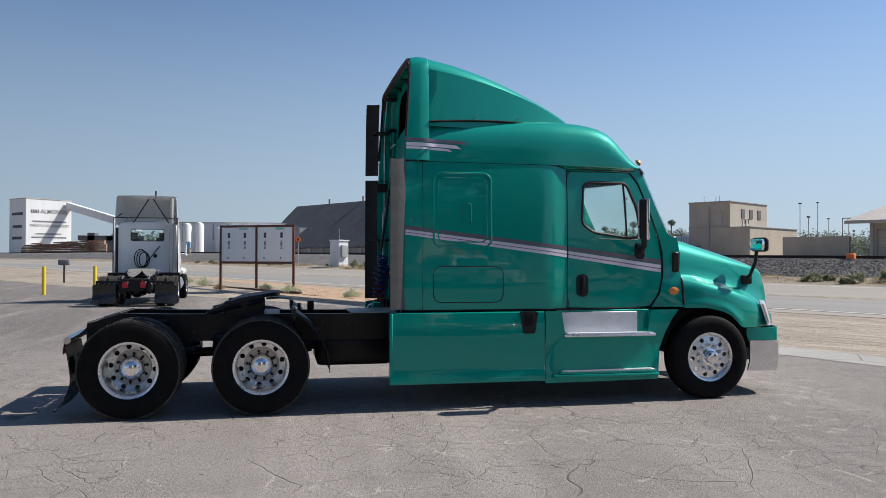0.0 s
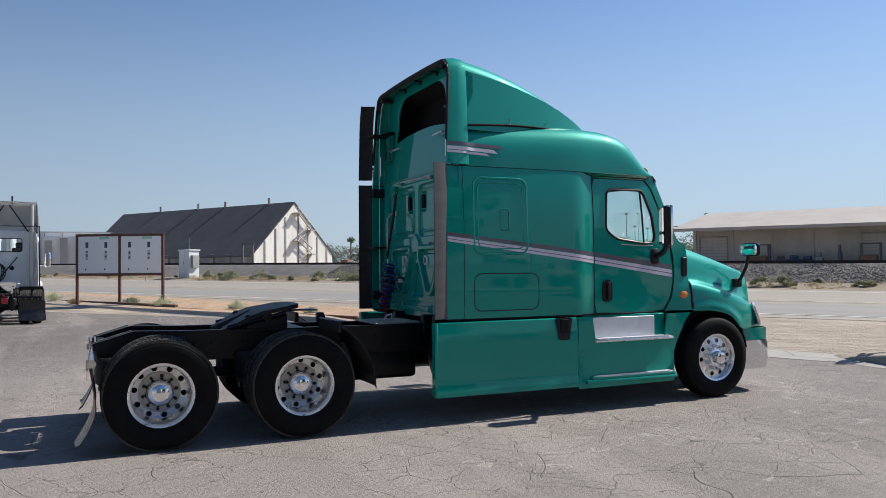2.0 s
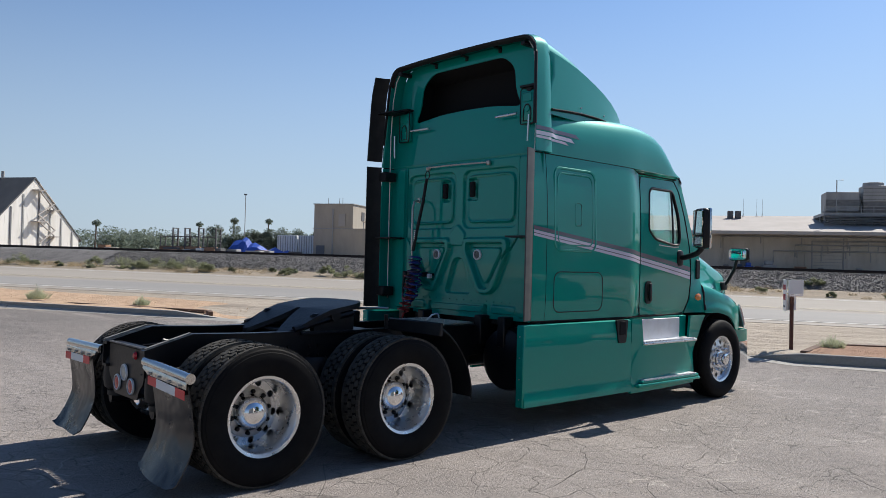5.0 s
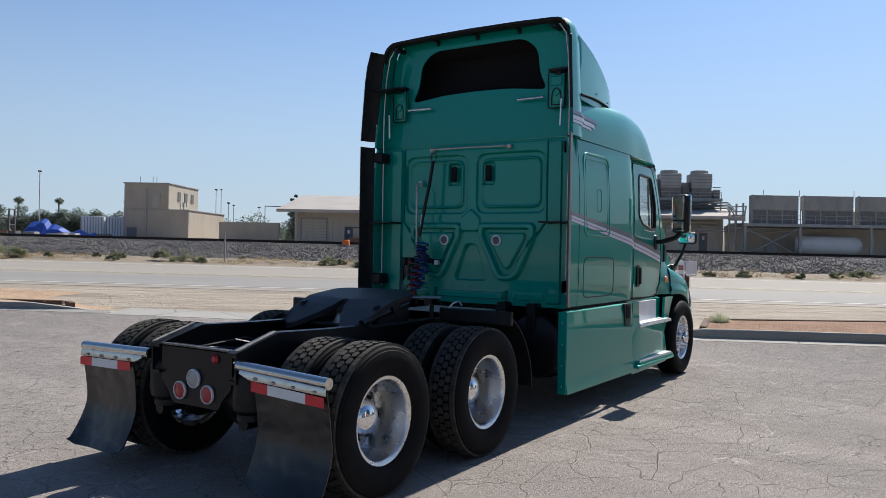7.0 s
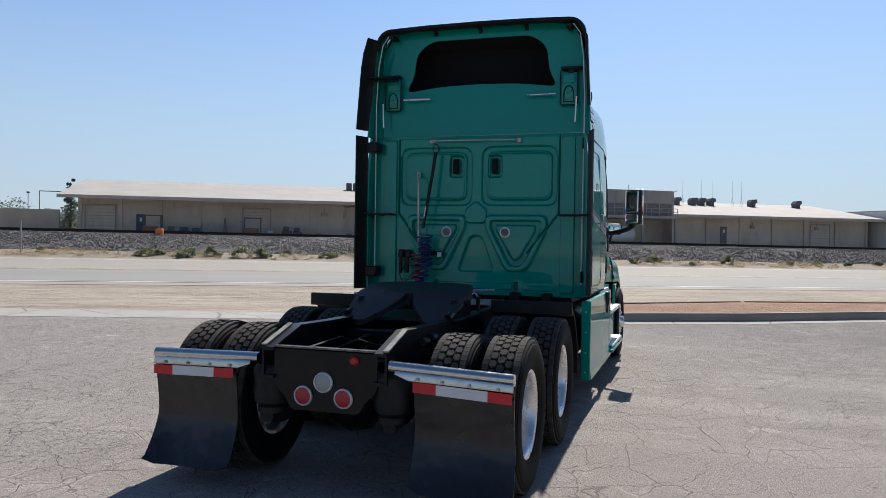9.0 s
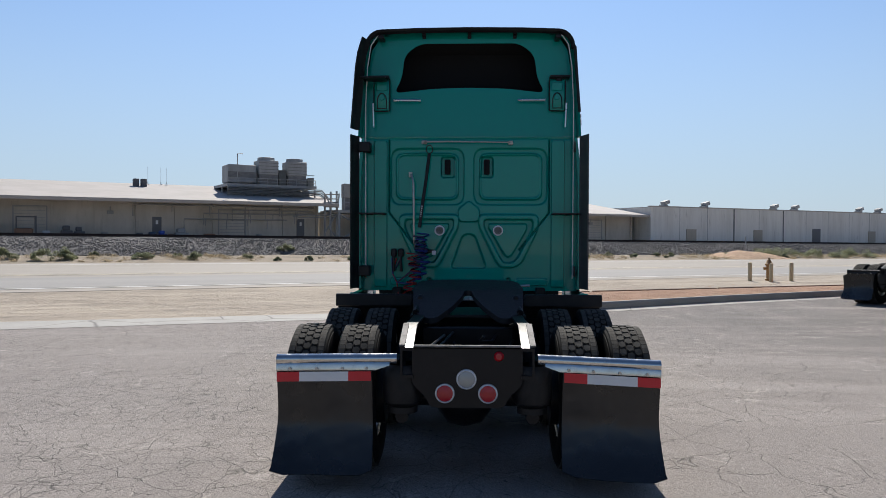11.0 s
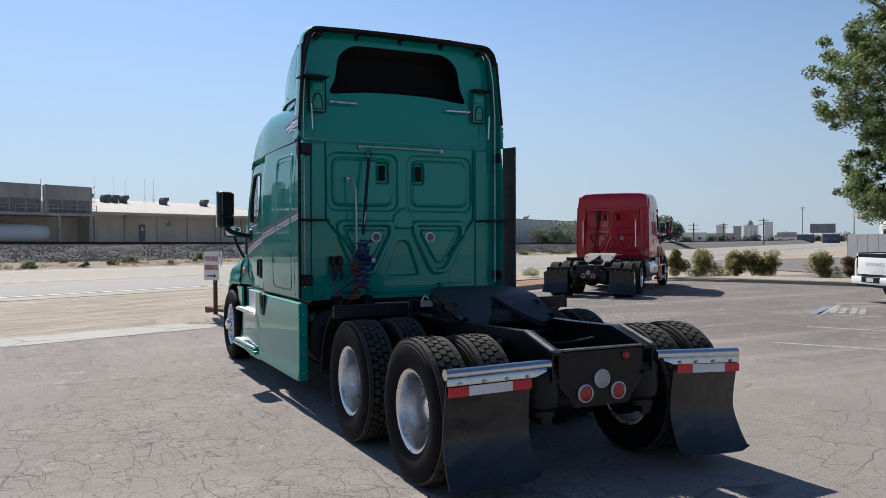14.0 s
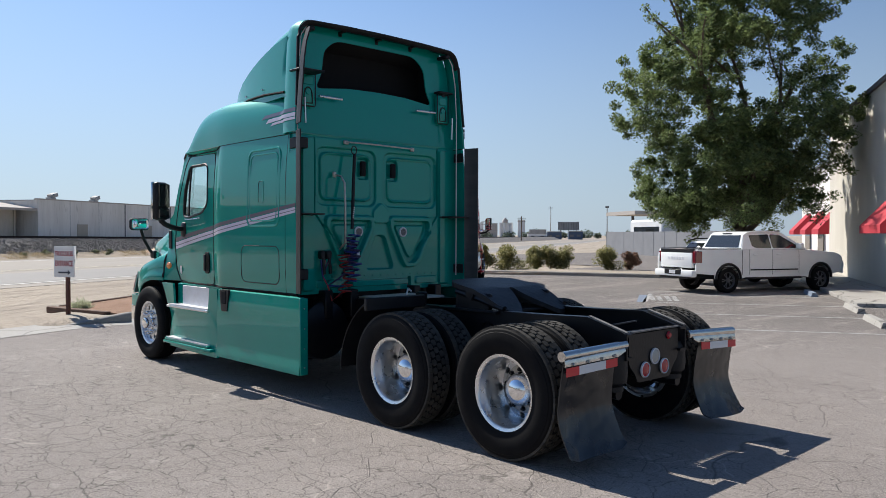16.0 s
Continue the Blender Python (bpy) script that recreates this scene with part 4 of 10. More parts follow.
    bmesh.ops.transform(bm, matrix=Matrix.Translation((-2.146, -0.205, 0.868)) @ Matrix.Rotation(-math.pi / 2, 4, "Z"), verts=bm.verts[:])
    part("marker_lamp", bm, "redlens", parent, "small round red marker lamp")
    # mud flap hangers and flaps
    for s in (-1, 1):
        bm = B()
        a, b = Vector((-2.165, s * 0.455, 0.852)), Vector((-2.175, s * 1.235, 0.822 if s < 0 else 0.842))
        sec = [(0.036 * math.cos(q), 0.036 * math.sin(q)) for q in [2 * math.pi * i / 18 for i in range(18)]]
        ends = sheet(bm, [[a.lerp(b, t) + Vector((u, 0, v)) for u, v in sec] for t in (0, 0.02, 0.5, 0.98, 1)], True)
        bm.faces.new(ends[0])
        bm.faces.new(ends[-1][::-1])
        hanger = part("flap_hanger", bm, "wornchrome" if bright else "chassis", parent, "chrome tube mud flap hanger" if bright else "black tube mud flap hanger")
        bm = B()
        rows = []
        for k in range(9):
            t = k / 8
            y = s * (0.50 + (1.235 - 0.50) * t)
            z = a.z + (b.z - a.z) * t
            drop = 0.072 - 0.03 * max(0, 0.12 - t) / 0.12
            rows.append([(-2.200, y, z - 0.018), (-2.206, y, z - 0.034), (-2.208, y, z - drop + 0.004), (-2.205, y, z - drop)])
        sheet(bm, rows)
        thicken(bm, 0.004)
        part("clamp_strip", bm, "wornchrome" if bright else "chassis", hanger, "clamp strip")
        for t in (0.08, 0.33, 0.6, 0.88):
            bm = B()
            y = s * (0.60 + 0.62 * t)
            z = a.z + (b.z - a.z) * t - 0.056
            cyl(bm, (-2.222, y, z), (-2.2, y, z), 0.011, n=6)
            part("bolt", bm, "dullalu", hanger)
        bm = B()
        rows = []
        for j in range(17):
            q = j / 16
            row = []
            for k in range(9):
                t = k / 8
                y = s * (0.615 + (0.62 if bright else 0.72) * t) + s * 0.06 * max(0, q - 0.45) * (t - 0.3)
                top = a.z + (b.z - a.z) * t - 0.05 + (0 if bright else 0.06 - 0.3 * max(0, t - 0.55))
                z = top + (a.z + (b.z - a.z) * t - 0.72 - top) * q
                x = -2.195 + 0.045 * math.sin(q * 2.6) - 0.30 * max(0, q - 0.52) ** 1.4 * (1 + 0.25 * t) - 0.02 * q * math.sin(t * 5 + s)
                if j == 16 and k in (0, 8):
                    z += 0.03
                row.append((x, y, z))
            rows.append(row)
        sheet(bm, rows)
        thicken(bm, 0.009)
        flap = part("mud_flap", bm, flap_mat, parent, "black rubber mud flap, curled at its foot")
        for a0, a1, mt in ((0.0, 0.24, "redtape"), (0.24, 0.76, "whitetape"), (0.76, 1.0, "redtape")) if bright else ():
            bm = B()
            n = 4
            top, bot = [], []
            for k in range(n + 1):
                t = a0 + (a1 - a0) * k / n
                y = s * (0.620 + 0.61 * t)
                z = a.z + (b.z - a.z) * t - 0.076
                top.append((-2.214, y, z))
                bot.append((-2.214, y, z - 0.062))
            sheet(bm, [top, bot])
            thicken(bm, 0.003)
            part("reflective_tape", bm, mt, flap)
    # axles, air springs, shock absorbers
    for x in AXLES:
        bm = B()
        cyl(bm, (x, -0.95, HUB), (x, 0.95, HUB), 0.075, n=18)
        lathe(bm, [(0, -0.2), (0.1, -0.19), (0.19, -0.12), (0.22, 0), (0.19, 0.12), (0.1, 0.19), (0, 0.2)], 20, (x, 0.02, HUB))
        for s in (-1, 1):
            cyl(bm, (x, s * 0.58, HUB), (x, s * 0.66, HUB), 0.2, n=24)
        part("drive_axle", bm, "chassis", parent, "black drive axle with its differential bowl")
        for s in (-1, 1):
            bm = B()
            c = (x - 0.42, s * 0.43)
            cyl(bm, (c[0], c[1], 0.48), (c[0], c[1], 0.52), 0.10, n=24)
            rows = [(0.09, 0.52), (0.125, 0.55), (0.135, 0.62), (0.13, 0.70), (0.135, 0.76), (0.11, 0.80)]
            pr = [ring((c[0], c[1], z), (0, 0, 1), r, 24) for r, z in rows]
            sheet(bm, pr, True)
            part("air_spring", bm, "rubber", parent, "black rubber air spring")
            bm = B()
            tube(bm, [(x + 0.55, s * 0.40, 0.62), (x + 0.15, s * 0.42, 0.52), (x - 0.2, s * 0.42, 0.47), (x - 0.5, s * 0.43, 0.46)], 0.045, 8)
            part("leaf_spring", bm, "chassis", parent)
            bm = B()
            cyl(bm, (x + 0.22, s * 0.47, 0.52), (x + 0.30, s * 0.47, 0.78), 0.035, n=12)
            cyl(bm, (x + 0.30, s * 0.47, 0.78), (x + 0.34, s * 0.47, 0.92), 0.025, n=12)
            part("shock_absorber", bm, "chassis", parent)
            bm = B()
            cyl(bm, (x - 0.12, s * 0.50, 0.69), (x + 0.14, s * 0.50, 0.69), 0.085, n=18)
            cyl(bm, (x + 0.14, s * 0.50, 0.69), (x + 0.2, s * 0.50, 0.69), 0.05, n=12)
            part("brake_chamber", bm, "chassis", parent)
    bm = B()
    cyl(bm, (-1.45, 0.02, 0.52), (-0.5, 0.02, 0.56), 0.055, n=14)
    cyl(bm, (-0.1, 0.02, 0.58), (2.6, 0.0, 0.72), 0.055, n=14)
    part("drive_shaft", bm, "chassis", parent)
    bm = B()
    rnd = random.Random(4)
    for i in range(9):
        y = rnd.uniform(-0.3, 0.3)
        z = rnd.uniform(0.78, 0.93)
        tube(bm, [(-1.9 + k * 0.35, y + 0.09 * math.sin(k * 1.3 + i), z + 0.05 * math.sin(k * 2 + i * 2) - 0.02 * k) for k in range(9)], 0.011, 6)
    parts("air_line", bm, "chassis", parent, "black air lines between the rails")
    for s in (-1, 1):
        bm = B()
        for k in range(3):
            tube(bm, [(-2.05, s * (0.30 - 0.03 * k), 0.66), (-1.98, s * 0.33, 0.60 - 0.03 * k), (-1.85, s * 0.3, 0.66), (-1.7, s * 0.28, 0.76)], 0.009, 6)
        parts("lamp_cable", bm, "chassis", parent)
    for s in (-1, 1):
        for x0, dz in ((-1.6, 0.0), (-1.42, 0.01)):
            bm = B()
            cyl(bm, (x0, s * 0.465, 0.93 + dz), (x0 + 0.09, s * 0.465, 0.93 + dz), 0.026, n=12)
            part("valve", bm, "grease", parent, "small greasy air valve on the rail")
    # wheels
    for i, x in enumerate(AXLES):
        for s in (-1, 1):
            wheel(parent, x, s * 1.095, HUB, s, "outer", 0.31 * i + 0.2 * s)
            wheel(parent, x, s * 0.755, HUB, -s, "inner", 0.5 * i)
    for s in (-1, 1):
        wheel(parent, front, s * 1.075, 0.494, s, "front", 0.2)
    bm = B()
    cyl(bm, (front, -0.95, 0.48), (front, 0.95, 0.48), 0.06, n=14)
    for s in (-1, 1):
        cyl(bm, (front, s * 0.92, 0.36), (front, s * 0.92, 0.66), 0.07, n=14)
    part("steer_axle", bm, "chassis", parent)
    bm = B()
    box(bm, front - 1.2, front + 0.75, -0.42, 0.42, 0.55, 1.25, 0.08)
    part("engine", bm, "chassis", parent)
    bm = B()
    box(bm, 0.32, 1.2, -0.42, 0.42, 0.40, 0.72, 0.05, seg=2)
    part("tank_box", bm, "chassis", parent, "black tank box under the frame")
    # quarter fenders before the tandem
    for s in (-1, 1):
        bm = B()
        rows = []
        for k in range(10):
            t = k / 9
            a = radians(60 - 64 * t)
            rr = 0.675 + 0.045 * t
            x = -0.29 + rr * math.cos(a)
            z = 0.505 + rr * math.sin(a)
            rows.append([(x, s * 0.52, z - 0.01), (x, s * 0.55, z), (x, s * 1.21, z), (x, s * 1.235, z - 0.025)])
        sheet(bm, rows)
        thicken(bm, 0.008)
        part("quarter_fender", bm, "plastic", parent, "black plastic quarter fender")
        bm = B()
        box(bm, 0.03, 0.07, s * 0.52, s * 1.235, 1.0, 1.115, 0.008)
        part("fender_lip", bm, "plastic", parent)
        bm = B()
        tube(bm, [(0.3, s * 0.43, 0.85), (0.3, s * 0.9, 0.88)], 0.02)
        part("fender_arm", bm, "chassis", parent)


# ---- trucks: cab and sleeper ----
SIDE = [(1.2, 1.205), (2.2, 1.205), (2.85, 1.20), (2.97, 1.185), (3.05, 1.15), (3.12, 1.135), (3.6, 1.115), (4.0, 1.085), (4.38, 1.05), (4.6, 1.03)]


def side_y(x, z):
    """Half width of the cab and sleeper at x and z."""
    y = smooth_table(SIDE, x) if x < 3.3 else lerp_table(SIDE, x)
    y -= 0.045 * max(0, (z - 2.0) / 0.72) ** 2
    y -= 0.02 * max(0, (1.35 - z) / 0.3) ** 2
    return y


ROOF_W = [(1.2, 1.178), (2.0, 1.17), (2.9, 1.157), (3.3, 1.12), (3.8, 1.09), (4.15, 1.04)]
ROOF_Z = [(1.22, 3.18), (2.2, 3.23), (3.0, 3.265), (3.33, 3.25), (3.52, 3.215), (3.65, 3.155), (3.74, 3.07), (3.82, 2.97), (3.90, 2.87), (3.98, 2.79), (4.06, 2.735)]


def roof_point(px, v, top):
    w = lerp_table(ROOF_W, px)
    f = min(1, max(0, (px - 2.6) / 1.4)) ** 2
    y = v * w
    prof = (1 - abs(v) ** 12) ** (1 / 3) if abs(v) < 1 else 0.0
    z = 2.725 + (top - 2.725) * prof + 0.03 * (1 - v * v) * (1 - f)
    return Vector((px + 0.36 * f * (1 - v * v), y, z))


VS = [-1, -0.998, -0.99, -0.97, -0.94, -0.9, -0.85, -0.78, -0.68, -0.55, -0.4, -0.2, 0, 0.2, 0.4, 0.55, 0.68, 0.78, 0.85, 0.9, 0.94, 0.97, 0.99, 0.998, 1]


def sd_poly(y, z, pts):
    """Signed distance from arrays of points to a closed polygon, negative inside."""
    d = np.full(y.shape, 1e9)
    inside = np.zeros(y.shape, bool)
    k = len(pts)
    for i in range(k):
        (ax, az), (bx, bz) = pts[i - 1], pts[i]
        ex, ez = bx - ax, bz - az
        t = np.clip(((y - ax) * ex + (z - az) * ez) / (ex * ex + ez * ez + 1e-12), 0, 1)
        d = np.minimum(d, np.hypot(y - ax - t * ex, z - az - t * ez))
        cross = ((az > z) != (bz > z)) & (y < (bx - ax) * (z - az) / (bz - az + 1e-12) + ax)
        inside ^= cross
    return np.where(inside, -d, d)


def sstep(a, b, v):
    t = np.clip((v - a) / (b - a), 0, 1)
    return t * t * (3 - 2 * t)


def back_wall(parent, color, x0=1.38):
    """The pressed rear panel of the sleeper: one sheet with ribs, fields and swages."""
    ny, nz = 290, 210
    Y, Z = np.meshgrid(np.linspace(-1.182, 1.182, ny), np.linspace(1.06, 2.745, nz), indexing="ij")
    H = np.zeros(Y.shape)

    def field(pts, depth, edge, r=0.06):
        d = sd_poly(Y, Z, soften(pts, r, 5))
        return 2.3 * depth * sstep(edge * 0.45, -edge * 0.45, d)

    for s in (-1, 1):
        def mir(pts):
            return [(s * a, b) for a, b in pts]
        # upper window fields, a double step
        H -= field(mir([(0.055, 2.0), (0.855, 2.0), (0.855, 2.62), (0.055, 2.62)]), 0.014, 0.014, 0.12)
        H += field(mir([(0.115, 2.06), (0.80, 2.06), (0.80, 2.565), (0.115, 2.565)]), 0.012, 0.012, 0.09)
        H -= field(mir([(0.135, 2.08), (0.78, 2.08), (0.78, 2.545), (0.135, 2.545)]), 0.006, 0.008, 0.08)
        # latch pockets
        H -= field([(s * 0.21 - 0.075 + 0.02, 2.30), (s * 0.21 + 0.075 + 0.02, 2.30), (s * 0.21 + 0.075 + 0.02, 2.53), (s * 0.21 - 0.075 + 0.02, 2.53)], 0.018, 0.01, 0.04)
        # lower bucket shaped fields
        H += field(mir([(0.76, 1.895), (0.11, 1.895), (0.11, 1.765), (0.30, 1.38), (0.35, 1.315), (0.50, 1.315), (0.58, 1.37), (0.76, 1.74)]), 0.022, 0.016, 0.07)
        H -= field(mir([(0.70, 1.845), (0.165, 1.845), (0.165, 1.76), (0.345, 1.42), (0.385, 1.365), (0.475, 1.365), (0.535, 1.42), (0.70, 1.74)]), 0.028, 0.014, 0.06)
        H += field(mir([(0.635, 1.795), (0.22, 1.795), (0.22, 1.75), (0.39, 1.455), (0.43, 1.425), (0.475, 1.455), (0.635, 1.735)]), 0.012, 0.010, 0.04)
        # side posts and slanting creases
        H += field(mir([(0.90, 1.10), (1.04, 1.10), (1.04, 2.70), (0.90, 2.70)]), 0.012, 0.008, 0.02)
        H -= field(mir([(0.872, 1.92), (0.885, 1.92), (0.885, 2.72), (0.872, 2.72)]), 0.014, 0.005, 0.004)
        H -= field(mir([(0.872, 1.92), (0.888, 1.92), (0.56, 1.50), (0.545, 1.51)]), 0.012, 0.006, 0.004)
        H += field(mir([(0.52, 1.12), (0.86, 1.12), (0.86, 1.20), (0.52, 1.20)]), 0.008, 0.01, 0.03)
        H -= field(mir([(0.415, 1.08), (0.455, 1.08), (0.455, 1.2), (0.415, 1.2)]), 0.02, 0.012, 0.02)
    H += field([(-0.11, 1.82), (0.11, 1.82), (0.12, 1.95), (0.0, 2.05), (-0.12, 1.95)], 0.012, 0.012, 0.04)
    H -= field([(-0.20, 1.30), (0.20, 1.30), (0.065, 1.68), (-0.065, 1.68)], 0.020, 0.014, 0.06)
    H += field([(-0.40, 1.12), (0.40, 1.12), (0.40, 1.185), (-0.40, 1.185)], 0.012, 0.01, 0.02)
    H -= 0.010 * sstep(0.012, 0.0, np.abs(Z - 2.725))
    bm = B()
    sheet(bm, [[(x0 - H[i, j], Y[i, j], Z[i, j]) for j in range(nz)] for i in range(ny)])
    back = part("back_wall", bm, color, parent, "pressed steel rear wall with swaged fields", 60)
    for y in (0.235, -0.195):
        bm = B()
        box(bm, x0 - 0.008, x0 + 0.03, y - 0.032, y + 0.032, 2.335, 2.50, 0.012, seg=2)
        part("vent_slot", bm, "void", back, "black rubber vent slot")
    for y in (0.320, -0.320):
        bm = B()
        lathe(bm, [(0.041, 0.0), (0.043, -0.022), (0.056, -0.018), (0.058, 0.02)], 28)
        bmesh.ops.transform(bm, matrix=Matrix.Translation((x0 - 0.012, y, 1.72)) @ Matrix.Rotation(-math.pi / 2, 4, "Z"), verts=bm.verts[:])
        vent = part("round_vent", bm, "plate", back, "round grey vent in a chrome ring")
        bm = B()
        cyl(bm, (x0 - 0.024, y, 1.72), (x0 - 0.005, y, 1.72), 0.0415, n=24)
        part("vent_face", bm, "plant", vent, "grey slotted vent face")
        bm = B()
        for k in range(-3, 4):
            box(bm, x0 - 0.032, x0 - 0.026, y - math.sqrt(0.036 ** 2 - (k * 0.009) ** 2), y + math.sqrt(0.036 ** 2 - (k * 0.009) ** 2), 1.72 + k * 0.009 - 0.002, 1.72 + k * 0.009 + 0.002)
        parts("vent_bar", bm, "louvre", vent)
    # rivets down the posts and along the sill
    bm = B()
    for s in (-1, 1):
        for k in range(21):
            z = 1.16 + 0.073 * k
            cyl(bm, (x0 - 0.030, s * 1.0, z), (x0 - 0.014, s * 1.0, z), 0.0065, n=6)
    for k in range(15):
        y = -0.78 + 0.111 * k
        cyl(bm, (x0 - 0.012, y, 1.235), (x0 + 0.004, y, 1.235), 0.006, n=6)
    parts("rivet", bm, color, back)
    return back


def stripe(parent, name, pts_top, pts_bot, material, side, lift=0.004):
    """A vinyl band on the side of the cab between two lines in (x, z)."""
    bm = B()
    n = 40
    rows = []
    for i in range(n + 1):
        t = i / n
        a = Vector(pts_top[0]).lerp(Vector(pts_top[1]), t)
        b = Vector(pts_bot[0]).lerp(Vector(pts_bot[1]), t)
        rows.append([(p.x, side * (side_y(p.x, p.y) + lift), p.y) for p in (a, a.lerp(b, 0.5), b)])
    sheet(bm, rows)
    thicken(bm, 0.002)
    return part(name, bm, material, parent)


def ridge(bm, loop, f, r, side, closed=True):
    """A rounded bead along a line in (x, z) on the side y = f(x, z)."""
    pts = [Vector((x, side * (f(x, z) - r * 0.35), z)) for x, z in loop]
    if closed:
        pts += [pts[0], pts[1]]
    tube(bm, pts, r, 6, False)


def mirror_set(parent, side, color_back="plastic"):
    """The tall door mirror on its black arm, and the small hood mirror."""
    s = side
    bm = B()
    box(bm, -0.055, 0.055, -0.11, 0.11, -0.235, 0.235, 0.045, seg=3)
    head = part("mirror", bm, "plastic", parent, "tall black door mirror")
    head.matrix_basis = Matrix.Translation((3.93, s * 1.44, 2.10)) @ Matrix.Rotation(radians(s * 27), 4, "Z")
    bm = B()
    box(bm, 0.025, 0.062, -0.112, 0.112, -0.237, 0.237, 0.02, seg=2)
    part("mirror_shell", bm, "chrome", head, "chrome mirror back shell")
    # the left mirror's two panes are coloured dark for the reflection they show
    bm = B()
    box(bm, -0.062, -0.054, -0.092, 0.092, -0.075, 0.212, 0.012)
    part("mirror_glass", bm, "mirror" if s < 0 else "darkglass", head, "flat mirror glass")
    bm = B()
    box(bm, -0.062, -0.054, -0.092, 0.092, -0.215, -0.095, 0.012)
    part("mirror_glass", bm, "mirror" if s < 0 else "darkglass", head, "small wide angle mirror glass")
    bm = B()
    tube(bm, [(4.05, s * 1.05, 1.76), (4.04, s * 1.16, 1.76), (4.0, s * 1.26, 1.78), (3.97, s * 1.36, 1.81), (3.94, s * 1.43, 1.86), (3.93, s * 1.44, 1.90)], 0.033, 10)
    box(bm, 3.98, 4.12, s * 1.06 - 0.05, s * 1.06 + 0.05, 1.65, 1.85, 0.04, seg=2)
    part("mirror_arm", bm, "plastic", parent, "black mirror arm")
    bm = B()
    box(bm, -0.03, 0.055, -0.135, 0.135, -0.088, 0.088, 0.045, seg=3)
    hm = part("hood_mirror", bm, "plastic", parent, "small black hood mirror")
    hm.matrix_basis = Matrix.Translation((5.68, s * 1.0, 1.835)) @ Matrix.Rotation(radians(s * -8), 4, "Z")
    bm = B()
    box(bm, -0.036, -0.026, -0.115, 0.115, -0.070, 0.070, 0.03, seg=3)
    part("mirror_glass", bm, "mirror", hm, "convex mirror glass")
    bm = B()
    tube(bm, [(5.62, s * 0.81, 1.40), (5.65, s * 0.86, 1.46), (5.67, s * 0.94, 1.62), (5.655, s * 0.99, 1.77)], 0.022, 10)
    box(bm, 5.55, 5.70, s * 0.80 - 0.045, s * 0.80 + 0.045, 1.34, 1.46, 0.03, seg=2)
    part("hood_mirror_arm", bm, "plastic", parent, "black hood mirror stalk")


WIN = [(3.305, 2.06), (3.335, 2.50), (3.40, 2.545), (3.85, 2.545), (3.90, 2.51), (4.02, 2.24), (4.06, 1.985), (4.03, 1.915), (3.9, 1.90), (3.46, 1.955)]
DOOR = [(3.135, 1.085), (3.135, 2.655), (3.92, 2.665), (4.02, 2.55), (4.17, 2.21), (4.30, 1.87), (4.345, 1.62), (4.345, 1.45), (4.30, 1.25), (4.19, 1.10), (4.12, 1.085)]


